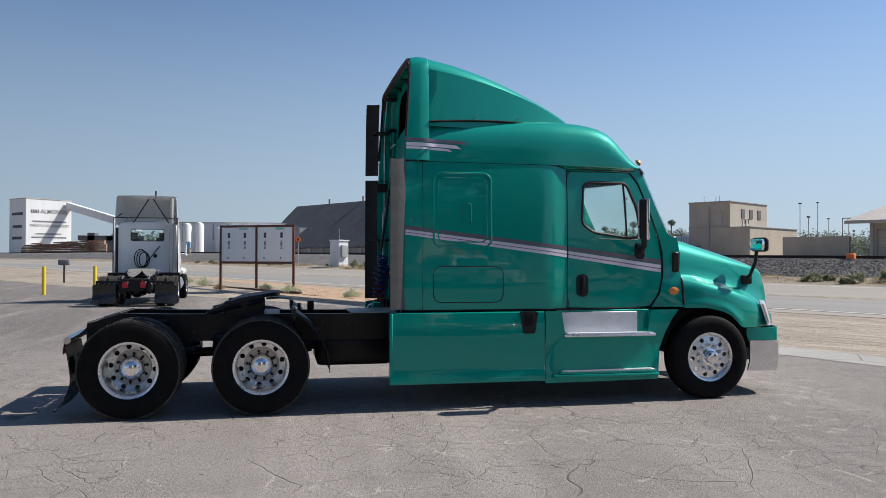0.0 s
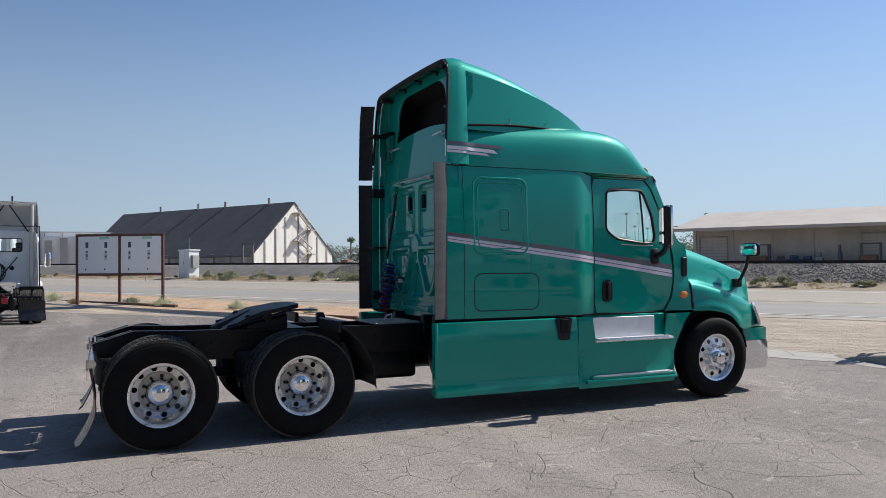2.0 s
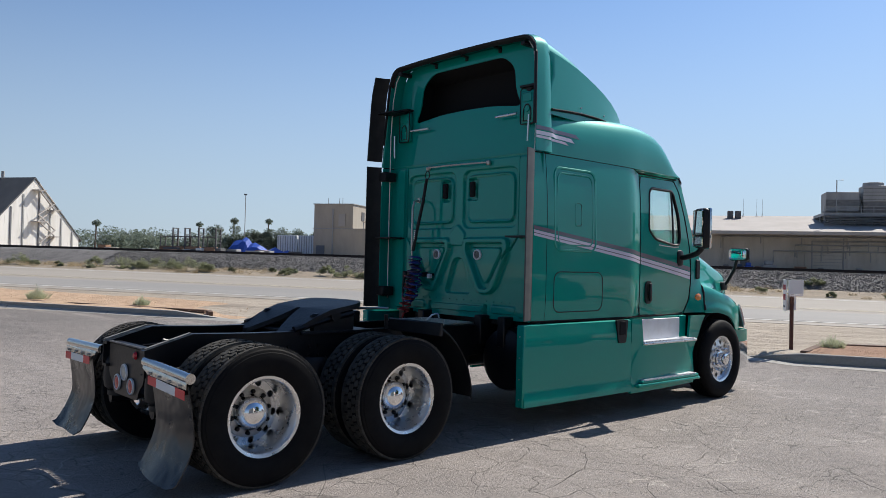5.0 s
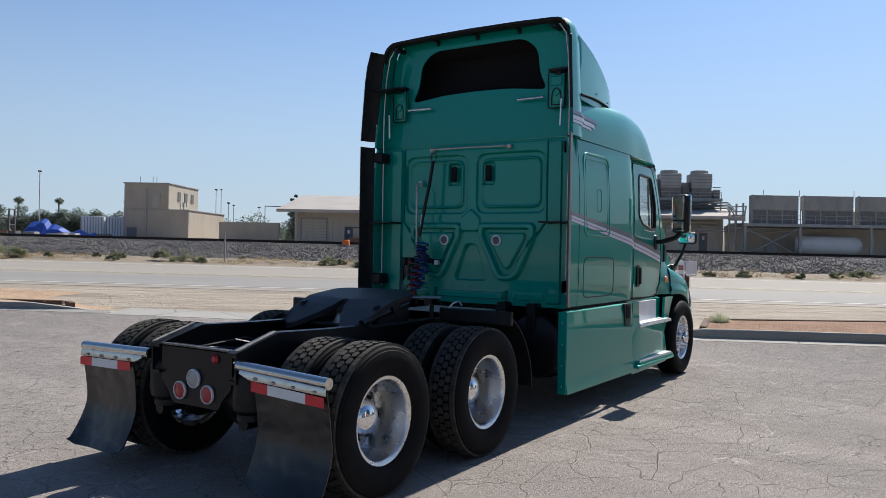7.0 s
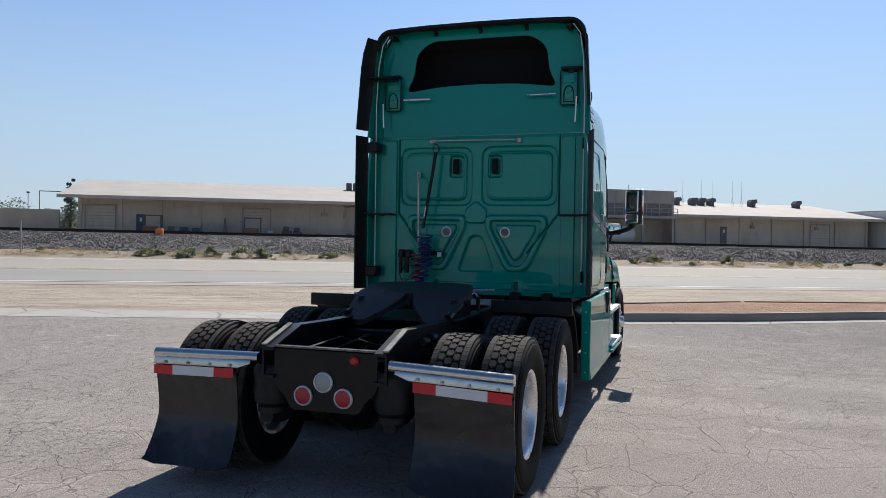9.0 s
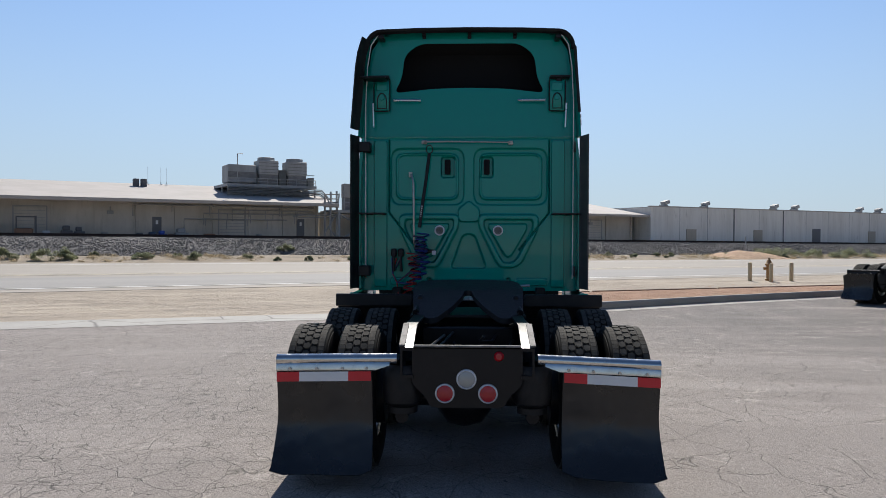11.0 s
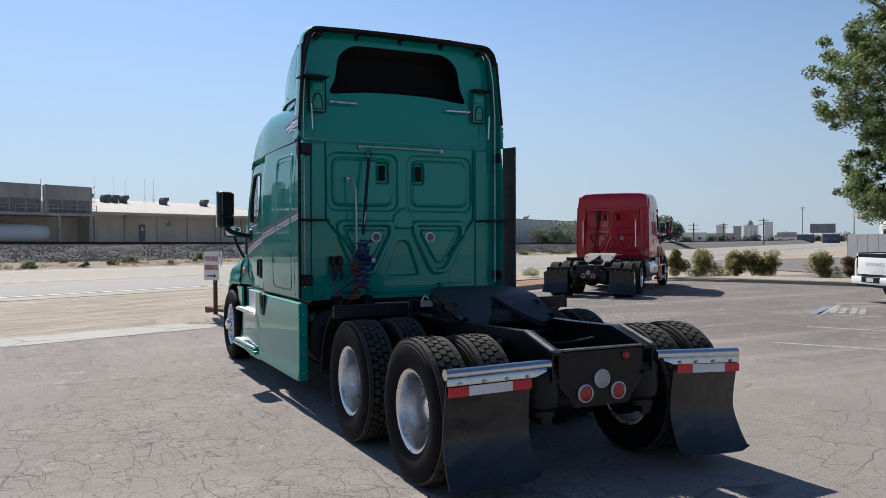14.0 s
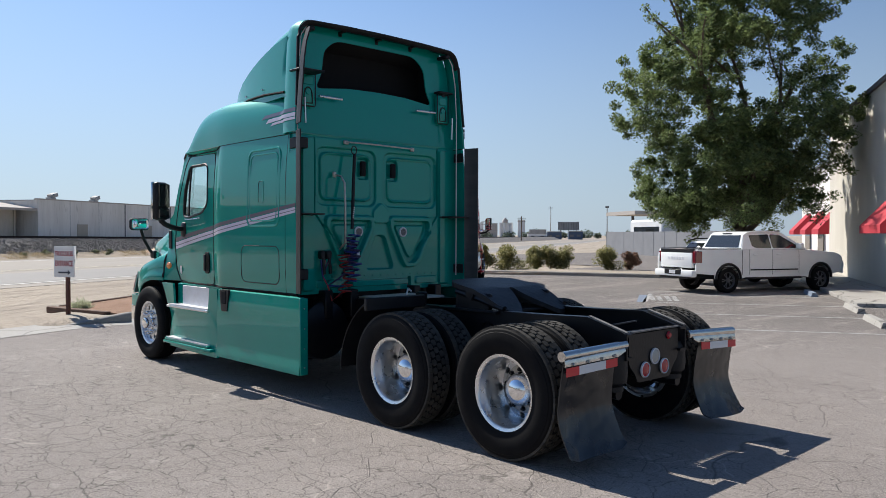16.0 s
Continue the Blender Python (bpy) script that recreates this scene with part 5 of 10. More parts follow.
def cab(parent, color, striped=False, notch=True):
    """The conventional cab with sleeper: sides, doors, roof cap, hood, skirts, bumper, mirrors."""
    for s in (-1, 1):
        f = lambda x, z, s=s: s * side_y(x, z)
        # sleeper side
        bm = B()
        xs = [1.225, 1.3, 1.42] + [1.5 + 0.15 * i for i in range(9)] + [2.8 + 0.04 * i for i in range(9)] + [3.128]
        sheet(bm, [[(x, f(x, z), z) for z in [1.085, 1.1, 1.2, 1.35, 1.6, 1.9, 2.1, 2.3, 2.45, 2.6, 2.72]] for x in xs])
        thicken(bm, 0.03)
        side = part("sleeper_side", bm, color, parent, "painted sleeper side wall")
        bm = B()
        g = lambda x, z: side_y(x, z)
        for loop, r in ((rounded(1.55, 2.205, 1.78, 2.60, 0.09, 5), 0.017), (rounded(1.60, 2.155, 1.835, 2.55, 0.07, 5), 0.012)):
            ridge(bm, loop, g, r, s)
        ridge(bm, rounded(1.865, 1.975, 2.03, 2.265, 0.035, 4), g, 0.006, s)
        parts("window_blank", bm, color, side, "pressed blanked window outline")
        bm = B()
        ridge(bm, rounded(1.55, 2.345, 1.165, 1.565, 0.09, 5), g, 0.0065, s)
        ridge(bm, rounded(1.868, 1.972, 2.033, 2.262, 0.033, 4), g, 0.0045, s)
        parts("hatch_seal", bm, "plastic", side, "black rubber seal of the luggage hatch")
        bm = B()
        ridge(bm, dense([(1.43, 1.09), (1.43, 2.72)], 0.2, False), g, 0.004, s, False)
        ridge(bm, dense([(1.235, 2.725), (2.98, 2.725), (3.13, 2.69), (4.0, 2.69)], 0.1, False), g, 0.007, s, False)
        parts("seam", bm, "void", side, "dark panel seam")
        bm = B()
        ridge(bm, dense([(3.129, 1.09), (3.129, 2.68)], 0.1, False), g, 0.007, s, False)
        ridge(bm, dense([(1.24, 1.078), (4.2, 1.078)], 0.1, False), g, 0.012, s, False)
        parts("door_seal", bm, "void", side)
        # the door with its window
        bm = B()
        plate(bm, dense(soften(DOOR, 0.05, 4), 0.12), [dense(soften(WIN, 0.07, 4), 0.12)], f, 0.035)
        door = part("door", bm, color, parent, "painted cab door with framed window")
        bm = B()
        ridge(bm, soften(WIN, 0.07, 5), g, 0.018, s)
        part("window_seal", bm, "plastic", door, "black window rubber")
        bm = B()
        ridge(bm, soften([(p[0] + (0.012 if p[0] < 4.0 else 0.02), p[1] + 0.004) for p in DOOR], 0.05, 4), g, 0.006, s)
        part("door_gap", bm, "void", door)
        bm = B()
        ridge(bm, dense([(3.885, 1.905), (3.845, 2.54)], 0.1, False), g, 0.012, s, False)
        part("vent_bar", bm, "plastic", door, "black quarter window bar")
        bm = B()
        plate(bm, dense(soften(WIN, 0.07, 4), 0.15), [], lambda x, z: s * (side_y(x, z) - 0.02), 0.004)
        pane = part("window_pane", bm, "glass", door, "clear door glass")
        pane.visible_shadow = False
        bm = B()
        ridge(bm, [(3.53, 1.895), (3.7, 1.885), (3.9, 1.878), (4.02, 1.885)], g, 0.006, s, False)
        part("sill_trim", bm, "alu", door)
        bm = B()
        o = rounded(3.245, 3.385, 1.215, 1.475, 0.06, 5)
        plate(bm, o, [], lambda x, z: s * (side_y(x, z) + 0.012), 0.02)
        pocket = part("door_handle", bm, "plastic", door, "black door handle in its pocket")
        bm = B()
        box(bm, 3.295, 3.34, s * (side_y(3.3, 1.35) + 0.03) - 0.012, s * (side_y(3.3, 1.35) + 0.03) + 0.012, 1.245, 1.45, 0.01, seg=2)
        part("grip", bm, "plastic", pocket)
        # A pillar and cowl side
        bm = B()
        pil = [(3.945, 2.675), (4.04, 2.72), (4.13, 2.60), (4.26, 2.30), (4.42, 1.97), (4.47, 1.93), (4.36, 1.75), (4.325, 1.87), (4.19, 2.21), (4.04, 2.56)]
        plate(bm, pil, [], f, 0.06)
        part("windscreen_pillar", bm, color, parent)
        bm = B()
        cowl = [(4.36, 1.85), (4.44, 1.94), (4.56, 1.90), (4.60, 1.70), (4.60, 1.085), (4.22, 1.085), (4.32, 1.24), (4.365, 1.45), (4.365, 1.62)]
        plate(bm, dense(cowl, 0.1), [], lambda x, z: s * (side_y(x, z) + (lerp_table([(1.085, 1.112), (1.24, 1.10), (1.33, 1.09), (1.40, 1.07), (1.47, 1.03)], z) + 0.004 - side_y(x, z)) * min(1, max(0, (x - 4.25) / 0.33)) if z < 1.47 else side_y(x, z)), 0.05)
        part("cowl_side", bm, color, parent)
        bm = B()
        box(bm, 4.49, 4.575, s * 1.045 - 0.015, s * 1.045 + 0.012, 1.5, 1.74, 0.01)
        part("cowl_vent", bm, "plastic", parent, "black cowl vent")
        bm = B()
        lathe(bm, [(0, -0.028), (0.025, -0.026), (0.042, -0.014), (0.046, 0)], 18)
        bmesh.ops.transform(bm, matrix=Matrix.Translation((4.50, s * 1.075, 1.275)) @ Matrix.Rotation(0 if s < 0 else math.pi, 4, "Z") @ Matrix.Diagonal((1.6, 1, 1.05, 1)), verts=bm.verts[:])
        part("turn_signal", bm, "amber", parent, "small oval amber side marker")
        mirror_set(parent, s)
        if s > 0:
            bm = B()
            plate(bm, [(4.16 + 0.035 * math.cos(q), 1.235 + 0.055 * math.sin(q)) for q in [2 * math.pi * i / 18 for i in range(18)]], [], lambda x, z: side_y(x, z) + 0.004, 0.002)
            part("sticker", bm, "signwhite", door, "small white oval sticker")
        if striped:
            # the long band from the sleeper's rear edge down to the hood
            for x0, x1 in ((1.235, 3.122), (3.142, 4.335)):
                zt = lambda x: 2.008 - (x - 1.235) * 0.1115 - max(0, x - 3.1) * 0.014
                for a, b, mt in ((0.0, 0.038, "stripe_dark"), (0.046, 0.076, "stripe_light"), (0.076, 0.084, "stripe_dark"), (0.084, 0.112, "stripe_light")):
                    k0, k1 = 0.85 + 0.155 * (x0 - 1.2), 0.85 + 0.155 * (x1 - 1.2)
                    stripe(side if x0 < 3 else door, "stripe", [(x0, zt(x0) - a * k0), (x1, zt(x1) - a * k1)], [(x0, zt(x0) - b * k0), (x1, zt(x1) - b * k1)], mt, s)
    # roof cap
    bm = B()
    pxs = [1.47, 1.55, 1.7, 2.0, 2.3, 2.6, 2.9, 3.1, 3.3, 3.42, 3.54, 3.65, 3.74, 3.82, 3.89, 3.95, 4.0, 4.04, 4.06]
    sheet(bm, [[roof_point(px, v, smooth_table(ROOF_Z, px)) for v in VS] for px in pxs])
    thicken(bm, 0.02)
    cap = part("roof_cap", bm, color, parent, "moulded painted roof cap", 50)
    bm = B()
    fr = [roof_point(4.06, v, 2.755) for v in VS]
    visor = [[p + Vector((0.0, 0, -0.005)) for p in fr], [p + Vector((0.05, 0, -0.06)) for p in fr], [p + Vector((0.04, 0, -0.09)) for p in fr]]
    sheet(bm, visor)
    thicken(bm, 0.015)
    part("visor", bm, "darkglass", cap, "dark sun visor strip")
    for y in (-0.75, 0.75, -0.35, 0.35, 0):
        bm = B()
        p = roof_point(4.0, y / 1.05, 2.83)
        lathe(bm, [(0, -0.03), (0.03, -0.025), (0.045, 0)], 12)
        bmesh.ops.transform(bm, matrix=Matrix.Translation(p + Vector((0.01, 0, 0))) @ Matrix.Rotation(radians(90), 4, "Z") @ Matrix.Rotation(radians(-35), 4, "X"), verts=bm.verts[:])
        part("marker_lamp", bm, "amber", cap, "amber cab marker lamp")
    # windscreen
    bm = B()
    bot = [Vector((4.42 + 0.42 * (1 - v * v), v * 1.02, 1.95)) for v in VS]
    top = [p + Vector((0.02, 0, -0.04)) for p in fr]
    sheet(bm, [[a.lerp(b, t) for a, b in zip(bot, top)] for t in (0, 0.33, 0.66, 1)])
    thicken(bm, 0.006)
    ws = part("windscreen", bm, "glass", parent, "curved windscreen glass")
    ws.visible_shadow = False
    # cab inside
    bm = B()
    box(bm, 1.42, 4.25, -1.0, 1.0, 1.10, 1.16)
    part("cab_floor", bm, "dash", parent)
    bm = B()
    box(bm, 4.12, 4.5, -1.0, 1.0, 1.35, 1.90, 0.06)
    part("dashboard", bm, "dash", parent, "grey dashboard")
    for y in (-0.6, 0.6):
        bm = B()
        box(bm, 3.32, 3.82, y - 0.25, y + 0.25, 1.42, 1.58, 0.05)
        box(bm, 3.22, 3.38, y - 0.24, y + 0.24, 1.5, 2.12, 0.05)
        box(bm, 3.24, 3.35, y - 0.14, y + 0.14, 2.12, 2.32, 0.04)
        cyl(bm, (3.55, y, 1.14), (3.55, y, 1.45), 0.16)
        part("seat", bm, "seat", parent, "grey high backed seat")
    bm = B()
    pr = [Vector((0.21 * math.cos(2 * math.pi * i / 28), 0.21 * math.sin(2 * math.pi * i / 28), 0)) for i in range(29)]
    tube(bm, pr, 0.014, 8, False)
    box(bm, -0.2, 0.2, -0.02, 0.02, -0.02, 0.0)
    cyl(bm, (0, 0, -0.5), (0, 0, 0), 0.03)
    bmesh.ops.transform(bm, matrix=pose(4.0, 0.6, 1.83, 0, -48, 0), verts=bm.verts[:])
    part("steering_wheel", bm, "plastic", parent)
    # hood with bulging fenders
    def hood_half(x):
        zc = smooth_table([(4.5, 1.94), (4.7, 1.885), (5.1, 1.775), (5.5, 1.66), (5.76, 1.575), (5.86, 1.52), (5.91, 1.42), (5.94, 1.27), (5.95, 1.10)], x)
        hs = lerp_table([(4.6, 0.95), (5.0, 0.90), (5.4, 0.82), (5.7, 0.74), (5.88, 0.66), (5.95, 0.58)], x)
        wf = smooth_table([(4.5, 1.09), (4.6, 1.10), (4.8, 1.135), (5.1, 1.155), (5.35, 1.135), (5.55, 1.08), (5.7, 1.015), (5.82, 0.94), (5.9, 0.85), (5.95, 0.76)], x)
        zf = lerp_table([(4.6, 1.45), (4.8, 1.425), (5.05, 1.36), (5.3, 1.31), (5.5, 1.25), (5.65, 1.18), (5.8, 1.09), (5.95, 0.98)], x)
        zs = max(zf + 0.05, zc - lerp_table([(4.6, 0.17), (5.0, 0.145), (5.4, 0.11), (5.66, 0.07), (5.95, 0.05)], x))
        zb = lerp_table([(4.6, 1.075), (4.88, 1.075), (5.08, 1.035), (5.2, 0.98), (5.29, 0.90), (5.36, 0.83), (5.95, 0.825)], x)
        d = zf - zb
        fl = 0.022 * min(1, max(0, (5.45 - x) / 0.15))
        lip = min(0.1, 0.3 * d)
        return [(0, zc + 0.05), (hs * 0.45, zc + 0.038), (hs * 0.78, zc + 0.01), (hs * 0.9, zc - 0.02), (hs * 0.97, zs + 0.04), (hs, zs), (hs + 0.025, zs * 0.5 + zf * 0.5 + 0.01), (hs + 0.04, zf + 0.035), (hs * 0.7 + wf * 0.3 + 0.01, zf + 0.005), (hs * 0.3 + wf * 0.7, zf - 0.03 * d / 0.35), (wf - 0.03, zf - 0.14 * d), (wf - 0.008, zf - 0.32 * d), (wf, zf - 0.55 * d), (wf + 0.002, zb + lip + 0.012), (wf + fl * 0.7, zb + lip - 0.012), (wf + fl, zb + lip * 0.4), (wf + fl * 0.8, zb)]

    def hood_row(x):
        half = hood_half(x)
        bow = 0.16 * max(0, (x - 4.8) / 1.15) ** 2
        return [(x + bow * max(0, 1 - (y / 0.95) ** 2), y, z) for y, z in [(-y, z) for y, z in half[::-1]] + half[1:]]
    bm = B()
    sheet(bm, [hood_row(x) for x in [4.605, 4.7, 4.8, 4.9, 5.0, 5.1, 5.2, 5.28, 5.34, 5.4, 5.46, 5.52, 5.58, 5.64, 5.7, 5.76, 5.82, 5.86, 5.89, 5.92, 5.94, 5.95]])
    bmesh.ops.smooth_vert(bm, verts=[v for v in bm.verts if 4.65 < v.co.x < 5.85 and v.co.z > 1.12], factor=0.35, use_axis_x=False, use_axis_y=True, use_axis_z=True)
    thicken(bm, 0.015)
    hood = part("hood", bm, color, parent, "sculpted painted hood with bulging fenders", 60)
    for s in (-1, 1):
        bm = B()
        tube(bm, [(4.602, s * y, z) for y, z in hood_half(4.60)[3:-1]], 0.016, 8)
        part("hood_gap", bm, "plastic", hood, "black rubber hood seal")
    bm = B()
    box(bm, 5.86, 6.02, -0.45, 0.45, 0.70, 1.2, 0.03)
    part("grille", bm, "plastic", hood, "dark radiator grille")
    def lens_patch(bm, s, k0, k1, q0, q1, off):
        rows = []
        for j in range(7):
            q = q0 + (q1 - q0) * j / 6
            x0 = 5.765 - 0.105 * q
            xf = 5.965 - 0.03 * q
            row = []
            for i in range(9):
                k = k0 + (k1 - k0) * i / 8
                row.append((x0 + (xf - x0) * k ** 0.75 + off * 0.5, s * (1.052 - 0.36 * k ** 1.7 + off - 0.03 * q * q), 0.845 + 0.315 * q - 0.06 * k * q))
            rows.append(row)
        sheet(bm, rows)
        thicken(bm, 0.012)
    for s in (-1, 1):
        bm = B()
        lens_patch(bm, s, 0.0, 1.0, 0.0, 1.0, 0.0)
        lamp = part("headlight", bm, "clearlens", parent, "clear wrap-around headlight", 50)
        bm = B()
        lens_patch(bm, s, 0.05, 0.16, 0.12, 0.85, 0.006)
        part("turn_lamp", bm, "pinklens", lamp, "pale pink turn lamp strip")
    # bumper: painted upper band and bright lower shell
    bm = B()
    loop = [(5.47, 1.06), (5.74, 1.06), (5.91, 1.02), (6.0, 0.90), (6.06, 0.7), (6.14, 0.0)]
    loop = loop + [(x, -y) for x, y in loop[-2::-1]]
    sheet(bm, [[(x, y, z) for x, y in loop] for z in (0.665, 0.675, 0.74, 0.805, 0.82)])
    thicken(bm, 0.02)
    bump = part("bumper_band", bm, color, parent, "painted upper bumper band")
    bm = B()
    loop2 = [(5.52, 1.055), (5.76, 1.055), (5.93, 1.02), (6.02, 0.91), (6.08, 0.7), (6.16, 0.0)]
    loop2 = loop2 + [(x, -y) for x, y in loop2[-2::-1]]
    sheet(bm, [[(x - (0.03 if z < 0.4 else 0), y, z) for x, y in loop2] for z in (0.295, 0.31, 0.42, 0.6, 0.66)])
    thicken(bm, 0.02)
    part("bumper_shell", bm, "chrome", bump, "bright chrome bumper shell")
    for s in (-1, 1):
        bm = B()
        rows = []
        for k in range(16):
            a = radians(8 + 164 * k / 15)
            rows.append([(4.906 + 0.575 * math.cos(a), s * y, 0.505 + 0.585 * math.sin(a)) for y in (0.55, 1.12)])
        sheet(bm, rows)
        thicken(bm, 0.006)
        part("wheel_arch", bm, "void", parent, "black wheel arch liner")
    # skirts and steps
    for s in (-1, 1):
        def sk(x, z, s=s):
            y = 1.255
            y += 0.016 * min(1, max(0, (0.43 - z) / 0.11))
            y -= 0.012 * min(1, max(0, (z - 0.90) / 0.14))
            return s * y
        bm = B()
        zs = [0.285, 0.30, 0.32, 0.36, 0.40, 0.43, 0.45, 0.7, 0.90, 0.95, 1.0, 1.05, 1.06]
        xs = [1.075, 1.09, 1.4, 1.8, 2.2, 2.6, 2.815]
        sheet(bm, [[(x, sk(x, z) - s * (0.03 if z > 1.055 else 0), z) for z in zs] for x in xs])
        thicken(bm, 0.025)
        skirt = part("side_skirt", bm, color, parent, "painted chassis side skirt")
        bm = B()
        box(bm, 1.06, 1.095, s * 1.17, s * 1.262, 0.285, 1.055, 0.008)
        part("skirt_edge", bm, color, skirt)
        bm = B()
        for z in (0.36, 0.55, 0.75, 0.95):
            cyl(bm, (1.058, s * 1.215, z), (1.07, s * 1.215, z), 0.008, n=8)
        parts("screw", bm, "steel", skirt)
        if notch:
            bm = B()
            plate(bm, soften([(2.525, 1.062), (2.565, 0.815), (2.70, 0.815), (2.735, 1.062)], 0.03, 4), [], lambda x, z: s * 1.268, 0.033)
            grip = part("grab_pocket", bm, "plastic", skirt, "black grab pocket in the skirt")
            bm = B()
            box(bm, 2.575, 2.685, s * 1.262, s * 1.274, 0.90, 1.05, 0.008)
            part("pocket_void", bm, "void", grip)
        bm = B()
        front_edge = [(4.235, 0.255), (4.24, 0.40), (4.27, 0.60), (4.33, 0.80), (4.42, 0.96), (4.50, 1.06)]
        outl = [(2.83, 0.255)] + front_edge + [(4.14, 1.06), (4.10, 0.80), (3.06, 0.80), (3.02, 1.06), (2.83, 1.06)]

        def sp(x, z, s=s):
            y = 1.25 - 0.07 * min(1, max(0, (x - 3.0) / 1.3)) ** 1.5
            if 0.45 < z < 0.78:
                y -= 0.035 * math.sin((z - 0.45) / 0.33 * math.pi)
            return s * y
        plate(bm, dense(outl, 0.08), [], sp, 0.03)
        stepfair = part("step_fairing", bm, color, parent, "painted step fairing")
        bm = B()
        box(bm, 3.06, 4.0, s * 1.105, s * 1.125, 0.80, 1.04, 0.004)
        part("tank_plate", bm, "plate", stepfair, "bright white step back plate")
        bm = B()
        box(bm, 4.0, 4.15, s * 1.10, s * 1.12, 0.80, 1.06, 0.004)
        box(bm, 3.0, 4.15, s * 1.02, s * 1.10, 1.03, 1.065, 0.004)
        part("recess_cheek", bm, color, stepfair)
        for z, x0, x1, yy in ((0.80, 3.05, 4.17, 1.27), (0.385, 2.99, 4.17, 1.295)):
            bm = B()
            box(bm, x0, x1, s * 1.08 if s > 0 else -yy, yy if s > 0 else -1.08, z - 0.035, z - 0.002, 0.012, seg=2)
            if z < 0.5:
                box(bm, x0 - 0.08, x1 + 0.03, s * 1.08 if s > 0 else -yy - 0.01, yy + 0.01 if s > 0 else -1.08, z - 0.075, z - 0.035, 0.018, seg=2)
            st = part("step", bm, color if z < 0.5 else "alu", stepfair, "boarding step")
            bm = B()
            box(bm, x0 + 0.03, x1 - 0.03, s * 1.12 if s > 0 else -yy + 0.012, yy - 0.012 if s > 0 else -1.12, z - 0.004, z + 0.006, 0.002)
            for k in range(int((x1 - x0 - 0.1) / 0.028)):
                xx = x0 + 0.05 + k * 0.028
                box(bm, xx, xx + 0.014, s * (yy - 0.008) - 0.006, s * (yy - 0.008) + 0.006, z - 0.018, z + 0.01)
            part("tread_plate", bm, "plate", st, "serrated bright step tread")
        # fuel tank behind the skirt
        bm = B()
        lathe(bm, [(0, -0.80), (0.24, -0.79), (0.30, -0.76), (0.315, -0.72), (0.315, 0.72), (0.30, 0.76), (0, 0.78)], 32)
        bmesh.ops.transform(bm, matrix=Matrix.Translation((2.06, s * 0.80, 0.68)) @ Matrix.Rotation(math.pi / 2 * -1, 4, "Z"), verts=bm.verts[:])
        tank = part("fuel_tank", bm, "chassis", parent, "black cylindrical fuel tank")
        for x in (1.55, 2.6):
            bm = B()
            tube(bm, [(x, s * (0.80 + 0.325 * math.cos(a)), 0.68 + 0.325 * math.sin(a)) for a in [2 * math.pi * i / 24 for i in range(25)]], 0.014, 6, False)
            part("tank_strap", bm, "chassis", tank, "black tank strap")
    bm = B()
    box(bm, 0.72, 1.28, -0.38, 0.38, 1.0, 1.02, 0.004)
    for i in range(14):
        for j in range(9):
            box(bm, 0.75 + i * 0.037, 0.765 + i * 0.037, -0.35 + j * 0.08, -0.31 + j * 0.08, 1.02, 1.024)
    part("deck_plate", bm, "dullalu", parent, "diamond plate catwalk")
    bm = B()
    for y in (-0.78, 0.78, -0.45, 0.45):
        box(bm, 1.25, 1.42, y - 0.05, y + 0.05, 0.80, 1.10, 0.01)
    box(bm, 1.5, 4.3, -1.0, 1.0, 0.99, 1.09, 0.01)
    parts("cab_mount", bm, "chassis", parent)


# ---- the green truck ----
def yz_plate(bm, outline, holes, x0, t):
    edges = []
    for loop in [outline] + list(holes):
        vs = [bm.verts.new((x0, y, z)) for y, z in loop]
        edges += [bm.edges.new((vs[i - 1], vs[i])) for i in range(len(vs))]
    bmesh.ops.triangle_fill(bm, use_beauty=True, edges=edges, normal=(-1, 0, 0))
    r = bmesh.ops.extrude_face_region(bm, geom=bm.faces[:])
    bmesh.ops.translate(bm, verts=[v for v in r["geom"] if isinstance(v, bmesh.types.BMVert)], vec=(t, 0, 0))


def arch(w0, z0, w1, zt, r, n=6):
    """An arch from (-w0, z0) over the top at zt to (w0, z0), with corner radius r."""
    pts = [(-w0, z0), (-w0 * 0.75 - w1 * 0.25, z0 * 0.75 + zt * 0.25), (-w0 * 0.5 - w1 * 0.5, z0 * 0.5 + zt * 0.5), (-w0 * 0.25 - w1 * 0.75, z0 * 0.22 + zt * 0.78)]
    for i in range(n + 1):
        a = radians(180 - 90 * i / n)
        pts.append((-(w1 - r) + r * math.cos(a), zt - 0.02 - r + r * math.sin(a)))
    pts += [(-w1 * 0.5, zt - 0.006)]
    return pts + [(0, zt)] + [(-y, z) for y, z in pts[::-1]]


truck = thing("semi_truck", "green semi truck tractor with sleeper cab and roof fairing", "truck")
chassis(truck, 4.906)
fifth_wheel(truck)
cab(truck, "green", True)
back = back_wall(truck, "green")

